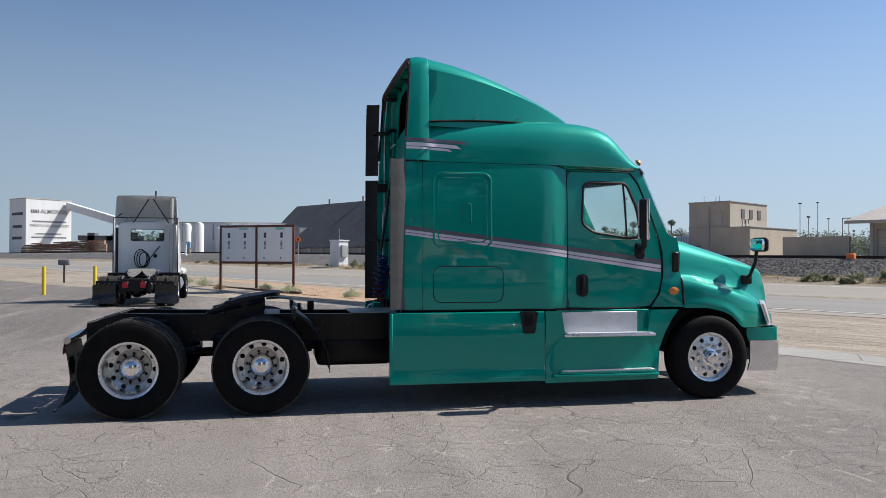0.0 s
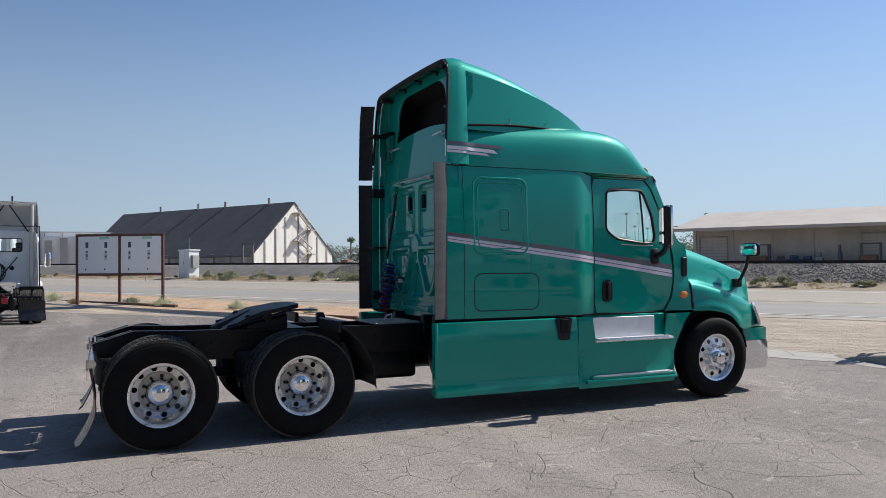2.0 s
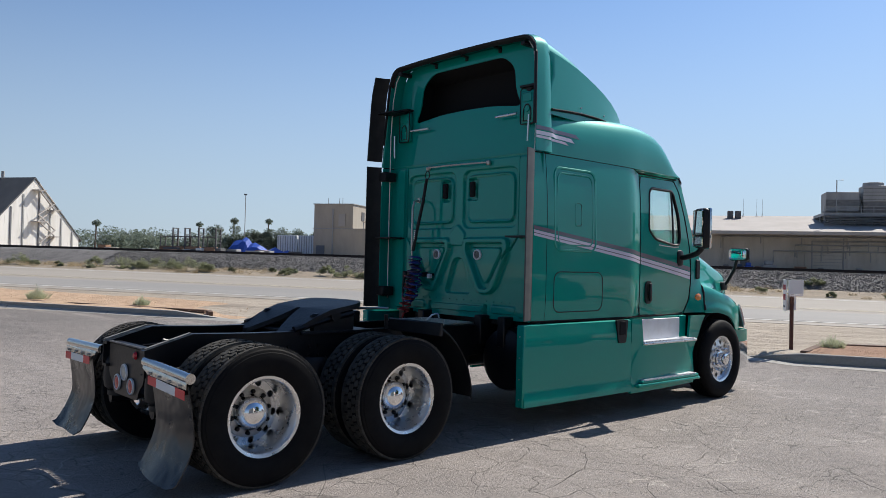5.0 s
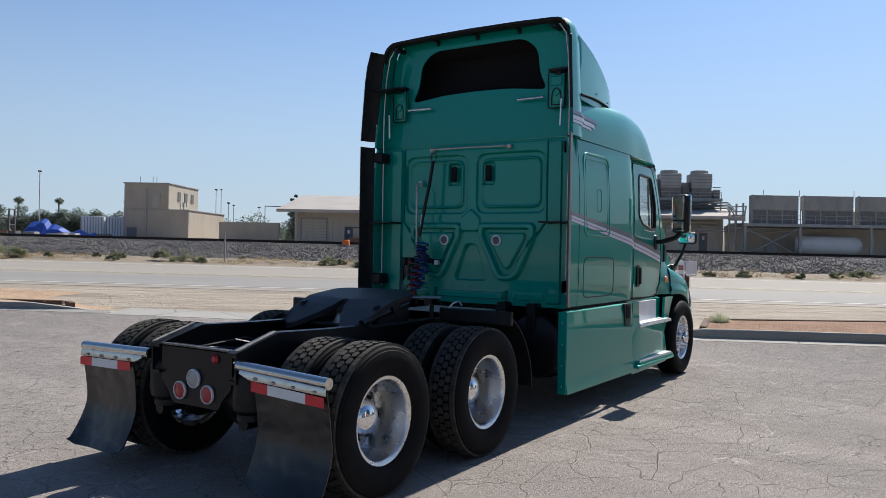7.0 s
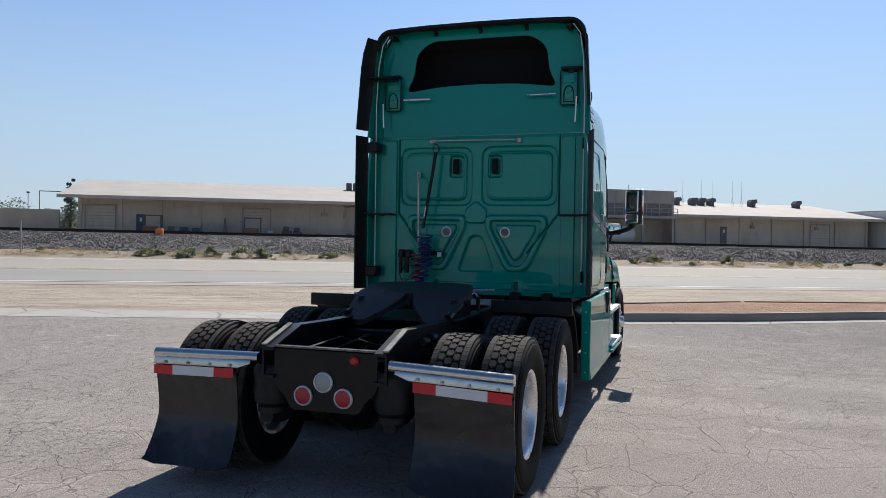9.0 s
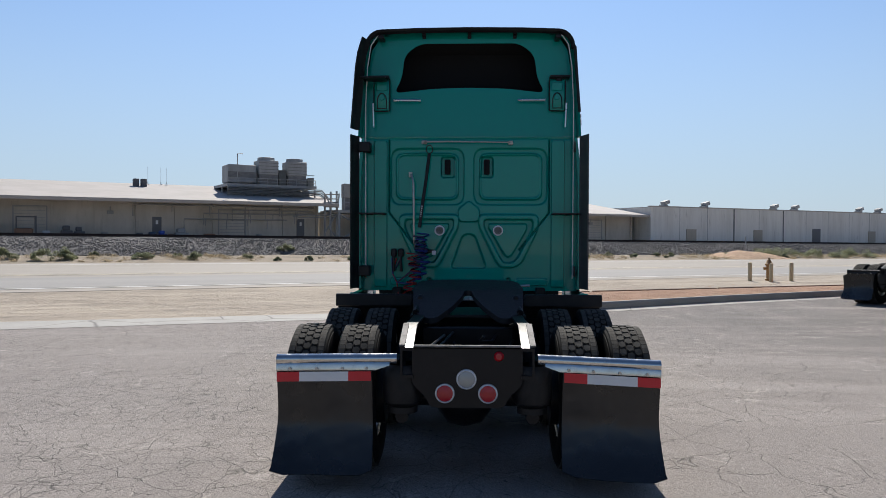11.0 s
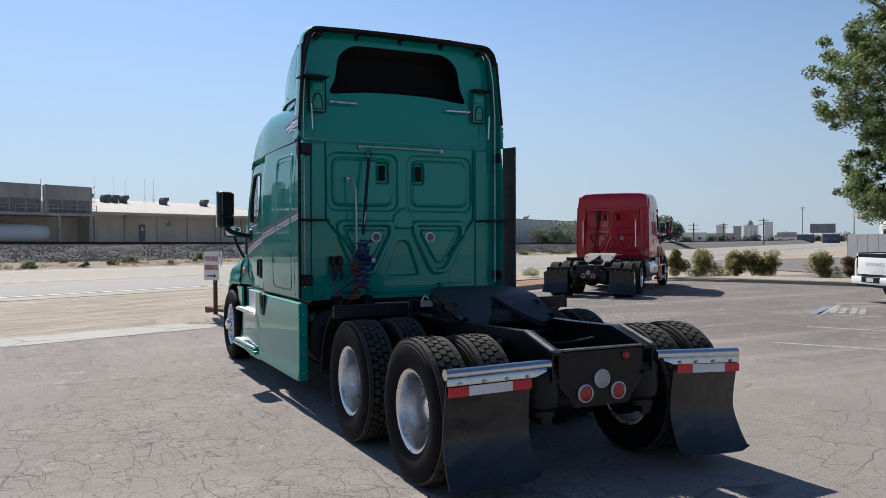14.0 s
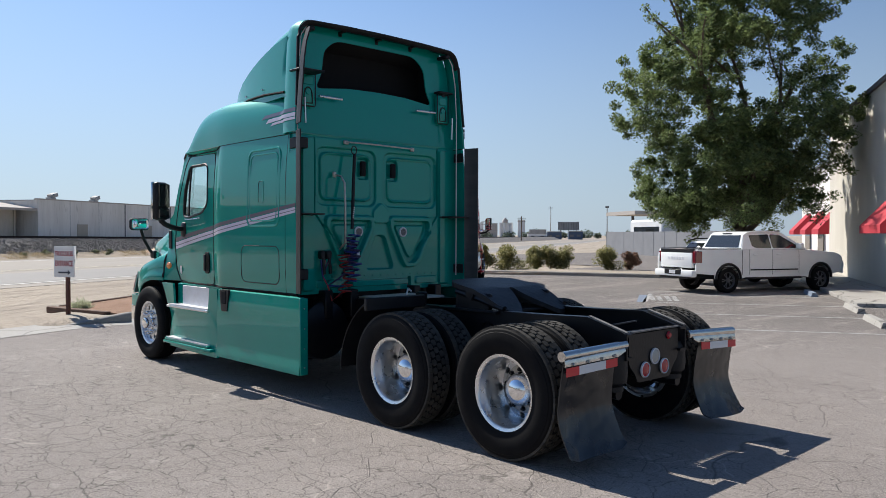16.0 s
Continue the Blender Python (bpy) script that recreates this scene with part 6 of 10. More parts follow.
# upper rear wall, the fairing's flange with its dark mouth
bm = B()
hole = soften([(-0.835, 3.235), (-0.745, 3.40), (-0.715, 3.66), (-0.55, 3.785), (0.55, 3.785), (0.715, 3.66), (0.745, 3.40), (0.835, 3.235), (0.4, 3.285), (0, 3.295), (-0.4, 3.285)], 0.09, 5)
outer = [(-1.18, 2.75), (-1.14, 3.3), (-1.08, 3.7), (-0.98, 3.86), (-0.8, 3.90), (0.8, 3.90), (0.98, 3.86), (1.08, 3.7), (1.14, 3.3), (1.18, 2.75)]
yz_plate(bm, outer, [hole], 1.44, 0.015)
for v in bm.verts:
    v.co.x += 0.03 * (3.3 - v.co.z) / 0.5 * -1 if v.co.z < 3.3 else 0.02 * (v.co.z - 3.3)
upper = part("upper_wall", bm, "green", truck, "smooth upper rear wall with wide mouth")
# black box added as the shade inside the hollow fairing
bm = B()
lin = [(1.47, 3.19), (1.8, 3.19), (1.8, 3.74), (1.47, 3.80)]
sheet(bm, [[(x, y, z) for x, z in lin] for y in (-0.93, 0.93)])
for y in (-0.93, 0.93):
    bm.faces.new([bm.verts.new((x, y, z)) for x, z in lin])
part("mouth_lining", bm, "void", upper, "black box added for the shade inside the hollow fairing")

# rear band of the fairing
bm = B()
rake = lambda x, z: x + 0.062 * min(1, max(0, (z - 2.735) / 1.1)) * max(0, (1.5 - x) / 0.265)
sheet(bm, [[(rake(x, z), y, z) for y, z in arch(1.205 + dx, 2.735, 1.135 + dx, zt, 0.17)] for x, dx, zt in ((1.235, -0.008, 3.915), (1.242, 0.0, 3.925), (1.36, 0.0, 3.942), (1.49, -0.013, 3.937), (1.502, -0.019, 3.932))])
thicken(bm, 0.018)
fair = part("fairing_band", bm, "green", truck, "green rear band of the roof fairing", 28)
bm = B()
pts = [(rake(1.228, z), y * 0.995, z - 0.004) for y, z in arch(1.19, 3.0, 1.13, 3.91, 0.17)]
tube(bm, pts, 0.016, 8)
part("edge_rubber", bm, "rubber", fair, "black rubber edge")
# rear lip along the top
bm = B()
tp = [p for p in arch(1.19, 3.0, 1.13, 3.915, 0.17) if p[1] > 3.70]
sheet(bm, [[(1.33, y * 0.985, z - 0.03) for y, z in tp], [(1.275, y, z + 0.004) for y, z in tp]])
thicken(bm, 0.012)
part("rear_lip", bm, "rubber", fair, "black rubber rear lip")
# front deflector
TOP = [(1.505, 3.935), (1.8, 3.885), (2.15, 3.80), (2.5, 3.685), (2.84, 3.54), (3.1, 3.405), (3.28, 3.30), (3.36, 3.24), (3.40, 3.18)]
WID = [(1.505, 1.162), (2.0, 1.105), (2.5, 1.025), (2.9, 0.93), (3.2, 0.80), (3.4, 0.66)]
bm = B()
rows = []
for x in (1.505, 1.6, 1.8, 2.0, 2.2, 2.4, 2.6, 2.8, 3.0, 3.12, 3.22, 3.30, 3.36, 3.40):
    w, zt = smooth_table(WID, x) if x < 3.3 else lerp_table(WID, x), smooth_table(TOP, x) if 1.6 < x < 3.3 else lerp_table(TOP, x)
    rr = min(0.2, max(0.02, (zt - 3.13) * 0.45))
    rows.append([(x + 0.25 * (1 - (y / w) ** 2) * max(0, (x - 2.4)) ** 2, y, z) for y, z in arch(w, 3.12, w - 0.045 * min(1, (zt - 3.12) / 0.6), zt, rr)])
sheet(bm, rows)
thicken(bm, 0.02)
defl = part("deflector", bm, "green", fair, "green sloping roof deflector", 60)
for s in (-1, 1):
    bm = B()
    tube(bm, [(x, s * (lerp_table(WID, x) + 0.002), 3.165 + 0.05 * math.sin((x - 1.5) / 1.9 * math.pi)) for x in [1.51 + 0.1 * i for i in range(19)]], 0.013, 6)
    part("deflector_seam", bm, "void", fair, "dark seam under the deflector")
bm = B()
for s in (-1, 1):
    for x, dz in ((2.06, 0), (2.06, 0.055), (2.58, 0), (2.58, 0.055)):
        y = lerp_table(WID, x) - 0.004
        cyl(bm, (x, s * y, 3.215 + dz), (x, s * (y + 0.012), 3.215 + dz), 0.009, n=8)
parts("rivet", bm, "steel", fair)
# wing stripes on the roof side
for s in (-1, 1):
    for k, (x1, a, b, mt) in enumerate(((1.95, 0.0, 0.038, "stripe_dark"), (1.86, 0.05, 0.088, "stripe_light"), (1.76, 0.095, 0.12, "stripe_light"))):
        bm = B()
        rows = []
        for i in range(13):
            t = i / 12
            x = 1.24 + (x1 - 1.24) * t
            yy = 1.212 - 0.0 * t if x < 1.5 else 1.165
            z0, z1 = 2.975 - a - 0.02 * t * t, 2.975 - b - 0.02 * t * t
            if i == 12:
                z0 = z1 + 0.002
            def yw(z, x=x):
                if x < 1.5:
                    return 1.208 - 0.07 * (z - 2.735) / 1.2 + 0.006
                w = lerp_table(ROOF_W, x)
                q = min(0.999, max(0.0, (z - 2.725) / (smooth_table(ROOF_Z, x) - 2.725)))
                return w * (1 - q ** 3) ** (1 / 12) + 0.006
            rows.append([(x, s * yw(z0), z0), (x, s * yw((z0 + z1) / 2), (z0 + z1) / 2), (x, s * yw(z1), z1)])
        sheet(bm, rows)
        thicken(bm, 0.002)
        part("wing_stripe", bm, mt, fair)
# side extenders of grey rubber
for s in (-1, 1):
    spans = [(1.095, 2.735)] + ([(2.80, 3.77)] if s > 0 else [])
    for z0, z1 in spans:
        bm = B()
        lean = -0.075 if z0 > 2.7 else 0.0
        rows = []
        for i in range(7):
            z = z0 + (z1 - z0) * i / 6
            d = lean * (z - z0) - (0.05 * max(0, i - 4) ** 2 / 4 if lean else 0)
            rows.append([(1.235, s * (1.195 + d), z), (1.20, s * (1.222 + d), z), (1.13, s * (1.245 + d), z), (1.065, s * (1.262 + d), z)])
        sheet(bm, rows)
        thicken(bm, 0.014)
        part("side_extender", bm, "greyrubber" if s < 0 else "rubber", truck, "weathered grey rubber side extender" if s < 0 else "black rubber side extender")
    for z in (2.62, 1.90, 1.28) + ((3.36,) if s > 0 else ()):
        bm = B()
        box(bm, 1.20, 1.36, s * 1.10 - 0.03, s * 1.10 + 0.07 * s + 0.03, z - 0.055, z + 0.055, 0.01) if z != 1.90 and z < 3 else box(bm, 1.15, 1.37, s * 0.90 if s > 0 else -1.19, 1.19 if s > 0 else -0.90, z - 0.008, z + 0.008, 0.003)
        if z == 1.90:
            for y in (0.94, 1.06):
                cyl(bm, (1.335, s * y, z), (1.38, s * y, z), 0.016, n=8)
        part("extender_hinge", bm, "plastic", truck, "black extender hinge")
# fittings inside the fairing
for s in (-1, 1):
    bm = B()
    box(bm, 1.34, 1.45, s * 0.88 if s > 0 else -1.10, 1.10 if s > 0 else -0.88, 3.39, 3.415, 0.006)
    box(bm, 1.37, 1.45, s * 0.98 - 0.03, s * 0.98 + 0.03, 3.35, 3.42, 0.008)
    part("fairing_strap", bm, "plastic", upper, "black fairing strap")
    bm = B()
    box(bm, 1.375, 1.43, s * 0.96 - 0.085, s * 0.96 + 0.085, 3.03, 3.37, 0.02, seg=2)
    box(bm, 1.365, 1.38, s * 0.96 - 0.06, s * 0.96 + 0.06, 3.25, 3.34, 0.006)
    hinge = part("fairing_hinge", bm, "green", upper, "green folded hinge plate")
    # black beads draw in the shade along the plate's folds and cutout
    bm = B()
    for lo in (rounded(s * 0.96 - 0.088, s * 0.96 + 0.088, 3.028, 3.385, 0.02, 3), [(s * 0.96 + 0.05 * math.cos(q), 3.14 + 0.085 * math.sin(q)) for q in [math.pi * i / 10 for i in range(11)]] + [(s * 0.96 - 0.05, 3.06), (s * 0.96 + 0.05, 3.06)]):
        tube(bm, [(1.372, y, z) for y, z in lo + lo[:1]], 0.006, 6, False)
    parts("hinge_edge", bm, "chassis", hinge, "dark line drawn for the shade in the folds")
    bm = B()
    lathe(bm, [(0, -0.01), (0.03, -0.01), (0.034, 0)], 16)
    bmesh.ops.transform(bm, matrix=Matrix.Translation((1.375, s * 0.96, 3.18)) @ Matrix.Rotation(-math.pi / 2, 4, "Z"), verts=bm.verts[:])
    part("hinge_boss", bm, "green", hinge)
    bm = B()
    cyl(bm, (1.36, s * 0.83, 3.145), (1.37, s * 0.53, 3.145), 0.013, n=10)
    part("stay_rod", bm, "alu", upper, "bright stay rod")
    bm = B()
    cyl(bm, (1.30, s * 1.04, 2.84), (1.30, s * 1.05, 3.10), 0.010, n=10)
    part("stay_rod", bm, "alu", upper, "bright stay rod")
    # white tube added in place of the sky showing through the gap
    bm = B()
    tube(bm, [(1.31, s * 1.125, 1.2), (1.31, s * 1.13, 2.7), (1.31, s * 1.13, 3.1), (1.315, s * 1.11, 3.5), (1.33, s * 1.075, 3.74), (1.335, s * 0.99, 3.86)], 0.006, 6)
    part("edge_wire", bm, "signwhite", upper, "thin white strip drawn for sky seen through the gap")
    for y in (0.50, 0.0) if s > 0 else (-0.50,):
        bm = B()
        box(bm, 1.36, 1.46, y - 0.02, y + 0.02, 3.872, 3.89, 0.005)
        box(bm, 1.435, 1.46, y - 0.02, y + 0.02, 3.835, 3.885, 0.005)
        cyl(bm, (1.425, y, 3.856), (1.437, y, 3.856), 0.008, n=8)
        part("top_bracket", bm, "plastic", upper, "small black bracket")
    bm = B()
    box(bm, 1.28, 1.45, s * 0.96 - 0.03, s * 0.96 + 0.03, 3.80, 3.84, 0.008)
    part("top_bracket", bm, "plastic", upper)
# grab bar, hose holder, pole
bm = B()
tube(bm, [(1.36, 0.50, 2.685), (1.31, 0.47, 2.685), (1.31, 0.2, 2.687), (1.31, -0.2, 2.682), (1.31, -0.42, 2.678), (1.36, -0.46, 2.678)], 0.0085, 8)
box(bm, 1.34, 1.37, 0.46, 0.52, 2.665, 2.705, 0.006)
box(bm, 1.34, 1.37, -0.48, -0.43, 2.655, 2.70, 0.006)
part("hose_bar", bm, "dullalu", back, "bright hose tracker bar")
bm = B()
tube(bm, [(1.29, 0.43 + 0.035 * math.cos(a), 2.60 + 0.045 * math.sin(a)) for a in [2 * math.pi * i / 16 for i in range(17)]], 0.006, 6, False)
tube(bm, [(1.28, 0.43, 2.555), (1.26, 0.46, 2.3), (1.22, 0.50, 2.0), (1.19, 0.53, 1.75)], 0.018, 8)
part("hose_strap", bm, "plastic", back, "black hose tender strap")
bm = B()
for k in range(7):
    z = 1.97 - k * 0.022
    box(bm, 1.187, 1.192, 0.497 + 0.003 * k, 0.509 + 0.003 * k, z, z + 0.014)
parts("print_bar", bm, "signwhite", back, "small white unreadable print")
bm = B()
tube(bm, [(1.36, 0.64, 2.33), (1.27, 0.62, 2.31), (1.23, 0.60, 2.24), (1.225, 0.595, 2.0), (1.23, 0.59, 1.6), (1.36, 0.585, 1.52)], 0.012, 10)
box(bm, 1.345, 1.37, 0.62, 0.66, 2.30, 2.36, 0.006)
part("grab_pole", bm, "dullalu", back, "bent dull aluminium grab pole")
rnd = random.Random(11)
for name, mt, y0, ph, turns, z0, z1, lb in (("air_hose", "bluehose", 0.49, 0.0, 16, 1.68, 1.20, "coiled blue air hose"), ("air_hose", "redhose", 0.58, 1.0, 13, 1.46, 1.06, "coiled red air hose"), ("air_hose", "darkhose", 0.52, 2.0, 12, 1.64, 1.26, "coiled dark electric cable")):
    bm = B()
    pts = []
    n = turns * 12
    for i in range(n + 1):
        t = i / n
        a = t * turns * 2 * math.pi + ph
        r = 0.058 + 0.016 * math.sin(t * 23 + ph) + rnd.uniform(-0.006, 0.006)
        pts.append((1.20 + 0.03 * math.sin(t * 5 + ph) + r * math.cos(a), y0 + 0.05 * t ** 2 + 0.025 * math.sin(t * 7 + ph) + r * math.sin(a) * 0.9, z0 + (z1 - z0) * t + 0.018 * math.sin(a * 0.5)))
    tube(bm, pts, 0.0085, 6)
    end = Vector(pts[-1])
    tube(bm, [end, end + Vector((0.03, 0.07, -0.06)), (1.28, 0.78, 1.15), (1.30, 0.83, 1.25), (1.32, 0.84 - 0.05 * ph, 1.42)], 0.009, 6)
    part(name, bm, mt, back, lb)
bm = B()
box(bm, 1.30, 1.37, 0.36, 0.50, 1.475, 1.51, 0.008)
cyl(bm, (1.33, 0.52, 1.49), (1.33, 0.44, 1.49), 0.028, n=12)
brk = part("hose_bracket", bm, "plastic", back, "black hose rest bracket")
bm = B()
box(bm, 1.285, 1.335, 0.355, 0.40, 1.45, 1.50, 0.006)
part("coupling_head", bm, "plate", brk, "pale square coupling")
for y in (0.82, 0.74):
    bm = B()
    box(bm, 1.30, 1.37, y - 0.03, y + 0.03, 1.43, 1.52, 0.012)
    cyl(bm, (1.31, y, 1.44), (1.30, y, 1.36), 0.014, n=10)
    part("air_coupling", bm, "plastic", back, "black air line coupling")
    bm = B()
    cyl(bm, (1.30, y, 1.37), (1.295, y - 0.005, 1.27), 0.017, n=10)
    part("coupling_sleeve", bm, "chassis", back)
bm = B()
tube(bm, [(0.95, -0.02, 1.03), (0.97, -0.06, 1.08), (1.02, -0.1, 1.10), (1.0, -0.14, 1.06)], 0.01, 6)
part("loose_strap", bm, "alu", truck, "pale loose strap on the catwalk")
bm = B()
box(bm, 0.24, 0.32, 0.30, 0.40, 1.0, 1.12, 0.01)
part("rail_post", bm, "chassis", truck)
bm = B()
cyl(bm, (0.12, -0.38, 1.0), (0.12, -0.38, 1.13), 0.02, n=10)
part("rail_pin", bm, "chassis", truck)


# ---- the red truck ----
red = thing("semi_truck", "red semi truck tractor with low roof sleeper cab", "truck", m=pose(13.47, -12.08, 0, 0, 0, -50))
chassis(red, 4.906, False, "flap", False)
fifth_wheel(red, "wornsteel")
cab(red, "red")
rb = back_wall(red, "red", 1.25)
bm = B()
sheet(bm, [[(x, y, z) for y, z in arch(1.16, 2.72, 1.10, zt, 0.22)] for x, zt in ((1.245, 3.17), (1.26, 3.2), (1.4, 3.23), (1.6, 3.235))])
vs = [v for v in bm.verts if abs(v.co.x - 1.245) < 1e-4]
bmesh.ops.contextual_create(bm, geom=[e for e in bm.edges if all(abs(v.co.x - 1.245) < 1e-4 for v in e.verts)])
part("roof_back", bm, "red", red, "plain red rear of the roof", 50)
bm = B()
box(bm, 1.16, 1.25, 0.40, 0.52, 2.25, 2.62, 0.02)
tube(bm, [(1.15, 0.46, 2.3), (1.10, 0.5, 1.8), (1.05, 0.55, 1.3), (0.9, 0.5, 1.1)], 0.03)
part("hose_bundle", bm, "plastic", rb, "black hose bundle")
for y in (-0.78, 0.95):
    bm = B()
    tube(bm, [(1.24, y, 2.35), (1.14, y, 2.3), (1.13, y, 1.9), (1.13, y, 1.45), (1.24, y, 1.4)], 0.02)
    part("grab_pole", bm, "alu", rb, "bright grab pole")
bm = B()
lathe(bm, [(0, -0.75), (0.27, -0.74), (0.31, -0.7), (0.31, 0.7), (0, 0.72)], 28)
bmesh.ops.transform(bm, matrix=Matrix.Translation((2.0, -0.95, 0.70)) @ Matrix.Rotation(-math.pi / 2, 4, "Z"), verts=bm.verts[:])
part("fuel_tank", bm, "alu", red, "bright aluminium fuel tank")
for c in list(red.children):
    if c.name.startswith("side_skirt"):
        for o in (*c.children_recursive, c):
            bpy.data.objects.remove(o)

# ---- the white day cab truck ----
white = thing("semi_truck", "white day cab truck tractor with tall open roof fairing", "truck", m=pose(-4.83, 18.75, 0, 0, 0, 92) @ Matrix.Translation((1.6, 0, 0)))
chassis(white, 3.7, False, "flap", False)
fifth_wheel(white, "wornsteel")
bm = B()
for zlo, zhi, w in ((1.0, 2.55, 1.05),):
    rows = []
    for x, z1 in ((0.95, 2.95), (1.0, 3.0), (1.6, 3.05), (2.3, 2.95), (2.5, 2.8)):
        rows.append([(x, y, z) for y, z in arch(1.08, 1.05, 1.02, z1, 0.16)])
    sheet(bm, rows)
win = rounded(-0.58, 0.58, 2.28, 2.72, 0.07, 4)
yz_plate(bm, [p for p in arch(1.08, 1.05, 1.02, 2.95, 0.16)], [win], 0.95, 0.03)
wc = part("cab", bm, "white", white, "white day cab shell")
bm = B()
yz_plate(bm, win, [], 0.965, 0.006)
pane = part("rear_window", bm, "glass", wc, "clear rear window")
pane.visible_shadow = False
for y in (-0.5, 0.5):
    bm = B()
    box(bm, 1.25, 1.42, y - 0.24, y + 0.24, 1.6, 2.42, 0.06, seg=2)
    box(bm, 1.27, 1.38, y - 0.13, y + 0.13, 2.40, 2.60, 0.04)
    part("seat", bm, "seat", white, "dark high backed seat")
bm = B()
box(bm, 1.0, 2.45, -1.0, 1.0, 1.1, 1.16)
box(bm, 2.1, 2.45, -1.0, 1.0, 1.5, 2.0, 0.05)
part("dashboard", bm, "dash", white)
bm = B()
tube(bm, [(0.945, y, z) for y, z in win + win[:1]], 0.014, 6, False)
part("window_seal", bm, "plastic", wc, "black window rubber")
bm = B()
rows = []
for x, zt, w in ((0.62, 3.96, 1.10), (0.9, 3.97, 1.09), (1.4, 3.80, 1.02), (2.0, 3.42, 0.92), (2.4, 3.05, 0.85)):
    rows.append([(x, y, z) for y, z in arch(w, 2.92, w - 0.05, zt, 0.10)])
sheet(bm, rows)
thicken(bm, 0.02)
part("roof_fairing", bm, "white", white, "white open backed roof fairing")
for s in (-1, 1):
    bm = B()
    sheet(bm, [[(x, s * 1.12, z) for z in (1.1, 2.0, 3.1)] for x in (0.45, 0.7, 0.95)])
    thicken(bm, 0.015)
    part("side_extender", bm, "white", white, "white side extender")
    bm = B()
    tube(bm, [(0.75, s * 0.62 - 0.15, 2.95), (0.95, s * 0.08 - 0.12, 3.85)], 0.02)
    tube(bm, [(0.5, s * 1.05, 3.1), (0.9, s * 0.9, 3.3)], 0.02)
    part("fairing_strut", bm, "plastic", white, "black fairing strut")
bm = B()
tube(bm, [(0.44, -1.12, 1.1), (0.44, -1.12, 3.12), (0.44, 1.12, 3.12), (0.44, 1.12, 1.1)], 0.02)
part("extender_edge", bm, "plastic", white, "black extender edge")
bm = B()
cyl(bm, (0.62, -0.88, 1.05), (0.62, -0.88, 3.86), 0.07, n=18)
cyl(bm, (0.62, -0.88, 1.5), (0.62, -0.88, 2.6), 0.085, n=18)
part("exhaust_stack", bm, "dullalu", white, "dull metal exhaust stack")
bm = B()
cyl(bm, (1.0, -0.28, 3.9), (1.0, -0.28, 4.16), 0.03, n=10)
part("roof_antenna", bm, "plastic", white, "short black roof antenna")
bm = B()
box(bm, 0.25, 0.8, -0.38, 0.66, 1.0, 1.17, 0.02)
part("catwalk_box", bm, "chassis", white, "black box on the catwalk")
bm = B()
tube(bm, [(0.5, 1.0, 1.05), (0.5, 1.0, 2.75)], 0.05)
part("side_post", bm, "plastic", white, "black post beside the cab")
for c in list(white.children):
    if c.name.startswith("tail_lamp"):
        for o in (*c.children_recursive, c):
            bpy.data.objects.remove(o)
for y in (-0.24, 0.33):
    bm = B()
    box(bm, -2.19, -2.14, y - 0.11, y + 0.11, 0.60, 0.86, 0.015)
    holder = part("lamp_box", bm, "chassis", white, "black lamp box")
    bm = B()
    box(bm, -2.2, -2.188, y - 0.085, y + 0.085, 0.64, 0.82, 0.006)
    part("lens", bm, "redlens", holder, "rectangular red lamp lens")
bm = B()
for k in range(3):
    tube(bm, [(0.80 - 0.03 * k, 0.22 - 0.07 * k + (0.22 - 0.02 * k) * math.cos(a), 1.62 - 0.02 * k + (0.34 - 0.03 * k) * math.sin(a)) for a in [2 * math.pi * q / 20 for q in range(21)]], 0.018, 6)
tube(bm, [(0.9, -0.45, 2.1), (0.8, 0.1, 1.35)], 0.018)
part("air_hoses", bm, "plastic", white, "black looped air hoses")
bm = B()
lathe(bm, [(0, -0.02), (0.05, -0.02), (0.07, 0)], 18)
bmesh.ops.transform(bm, matrix=Matrix.Translation((0.94, -0.28, 1.72)) @ Matrix.Rotation(-math.pi / 2, 4, "Z"), verts=bm.verts[:])
part("round_vent", bm, "plastic", white, "black round work lamp")
bm = B()
box(bm, 2.4, 4.3, -0.95, 0.95, 1.0, 1.75, 0.15, seg=2)
box(bm, 3.0, 4.35, -1.16, 1.16, 1.0, 1.25, 0.1, seg=2)
part("hood", bm, "white", white, "white hood")
for s in (-1, 1):
    bm = B()
    lathe(bm, [(0, -0.6), (0.24, -0.59), (0.29, -0.55), (0.29, 0.55), (0, 0.57)], 24)
    bmesh.ops.transform(bm, matrix=Matrix.Translation((1.6, s * 0.92, 0.68)) @ Matrix.Rotation(-math.pi / 2, 4, "Z"), verts=bm.verts[:])
    part("fuel_tank", bm, "alu", white, "aluminium fuel tank")
    bm = B()
    box(bm, 2.55, 2.65, s * 1.34 - 0.1, s * 1.34 + 0.1, 1.75, 2.3, 0.04)
    tube(bm, [(2.6, s * 1.05, 1.8), (2.6, s * 1.32, 1.85)], 0.02)
    part("mirror", bm, "chrome", white, "chrome door mirror")
bm = B()
tube(bm, [(1.0, -1.0, 2.7), (1.0, -1.0, 4.0)], 0.008)
part("antenna", bm, "plastic", white)

# ---- the white pickup ----
PK = pose(6.26, -16.59, 0, 0, 0, -113.2) @ Matrix.Scale(0.94, 4)
pick = thing("pickup_truck", "white crew cab pickup truck parked beside the building", "car", m=PK)
# local x forward with the rear axle at 0, right side at negative y
WHEEL_P = 0.39


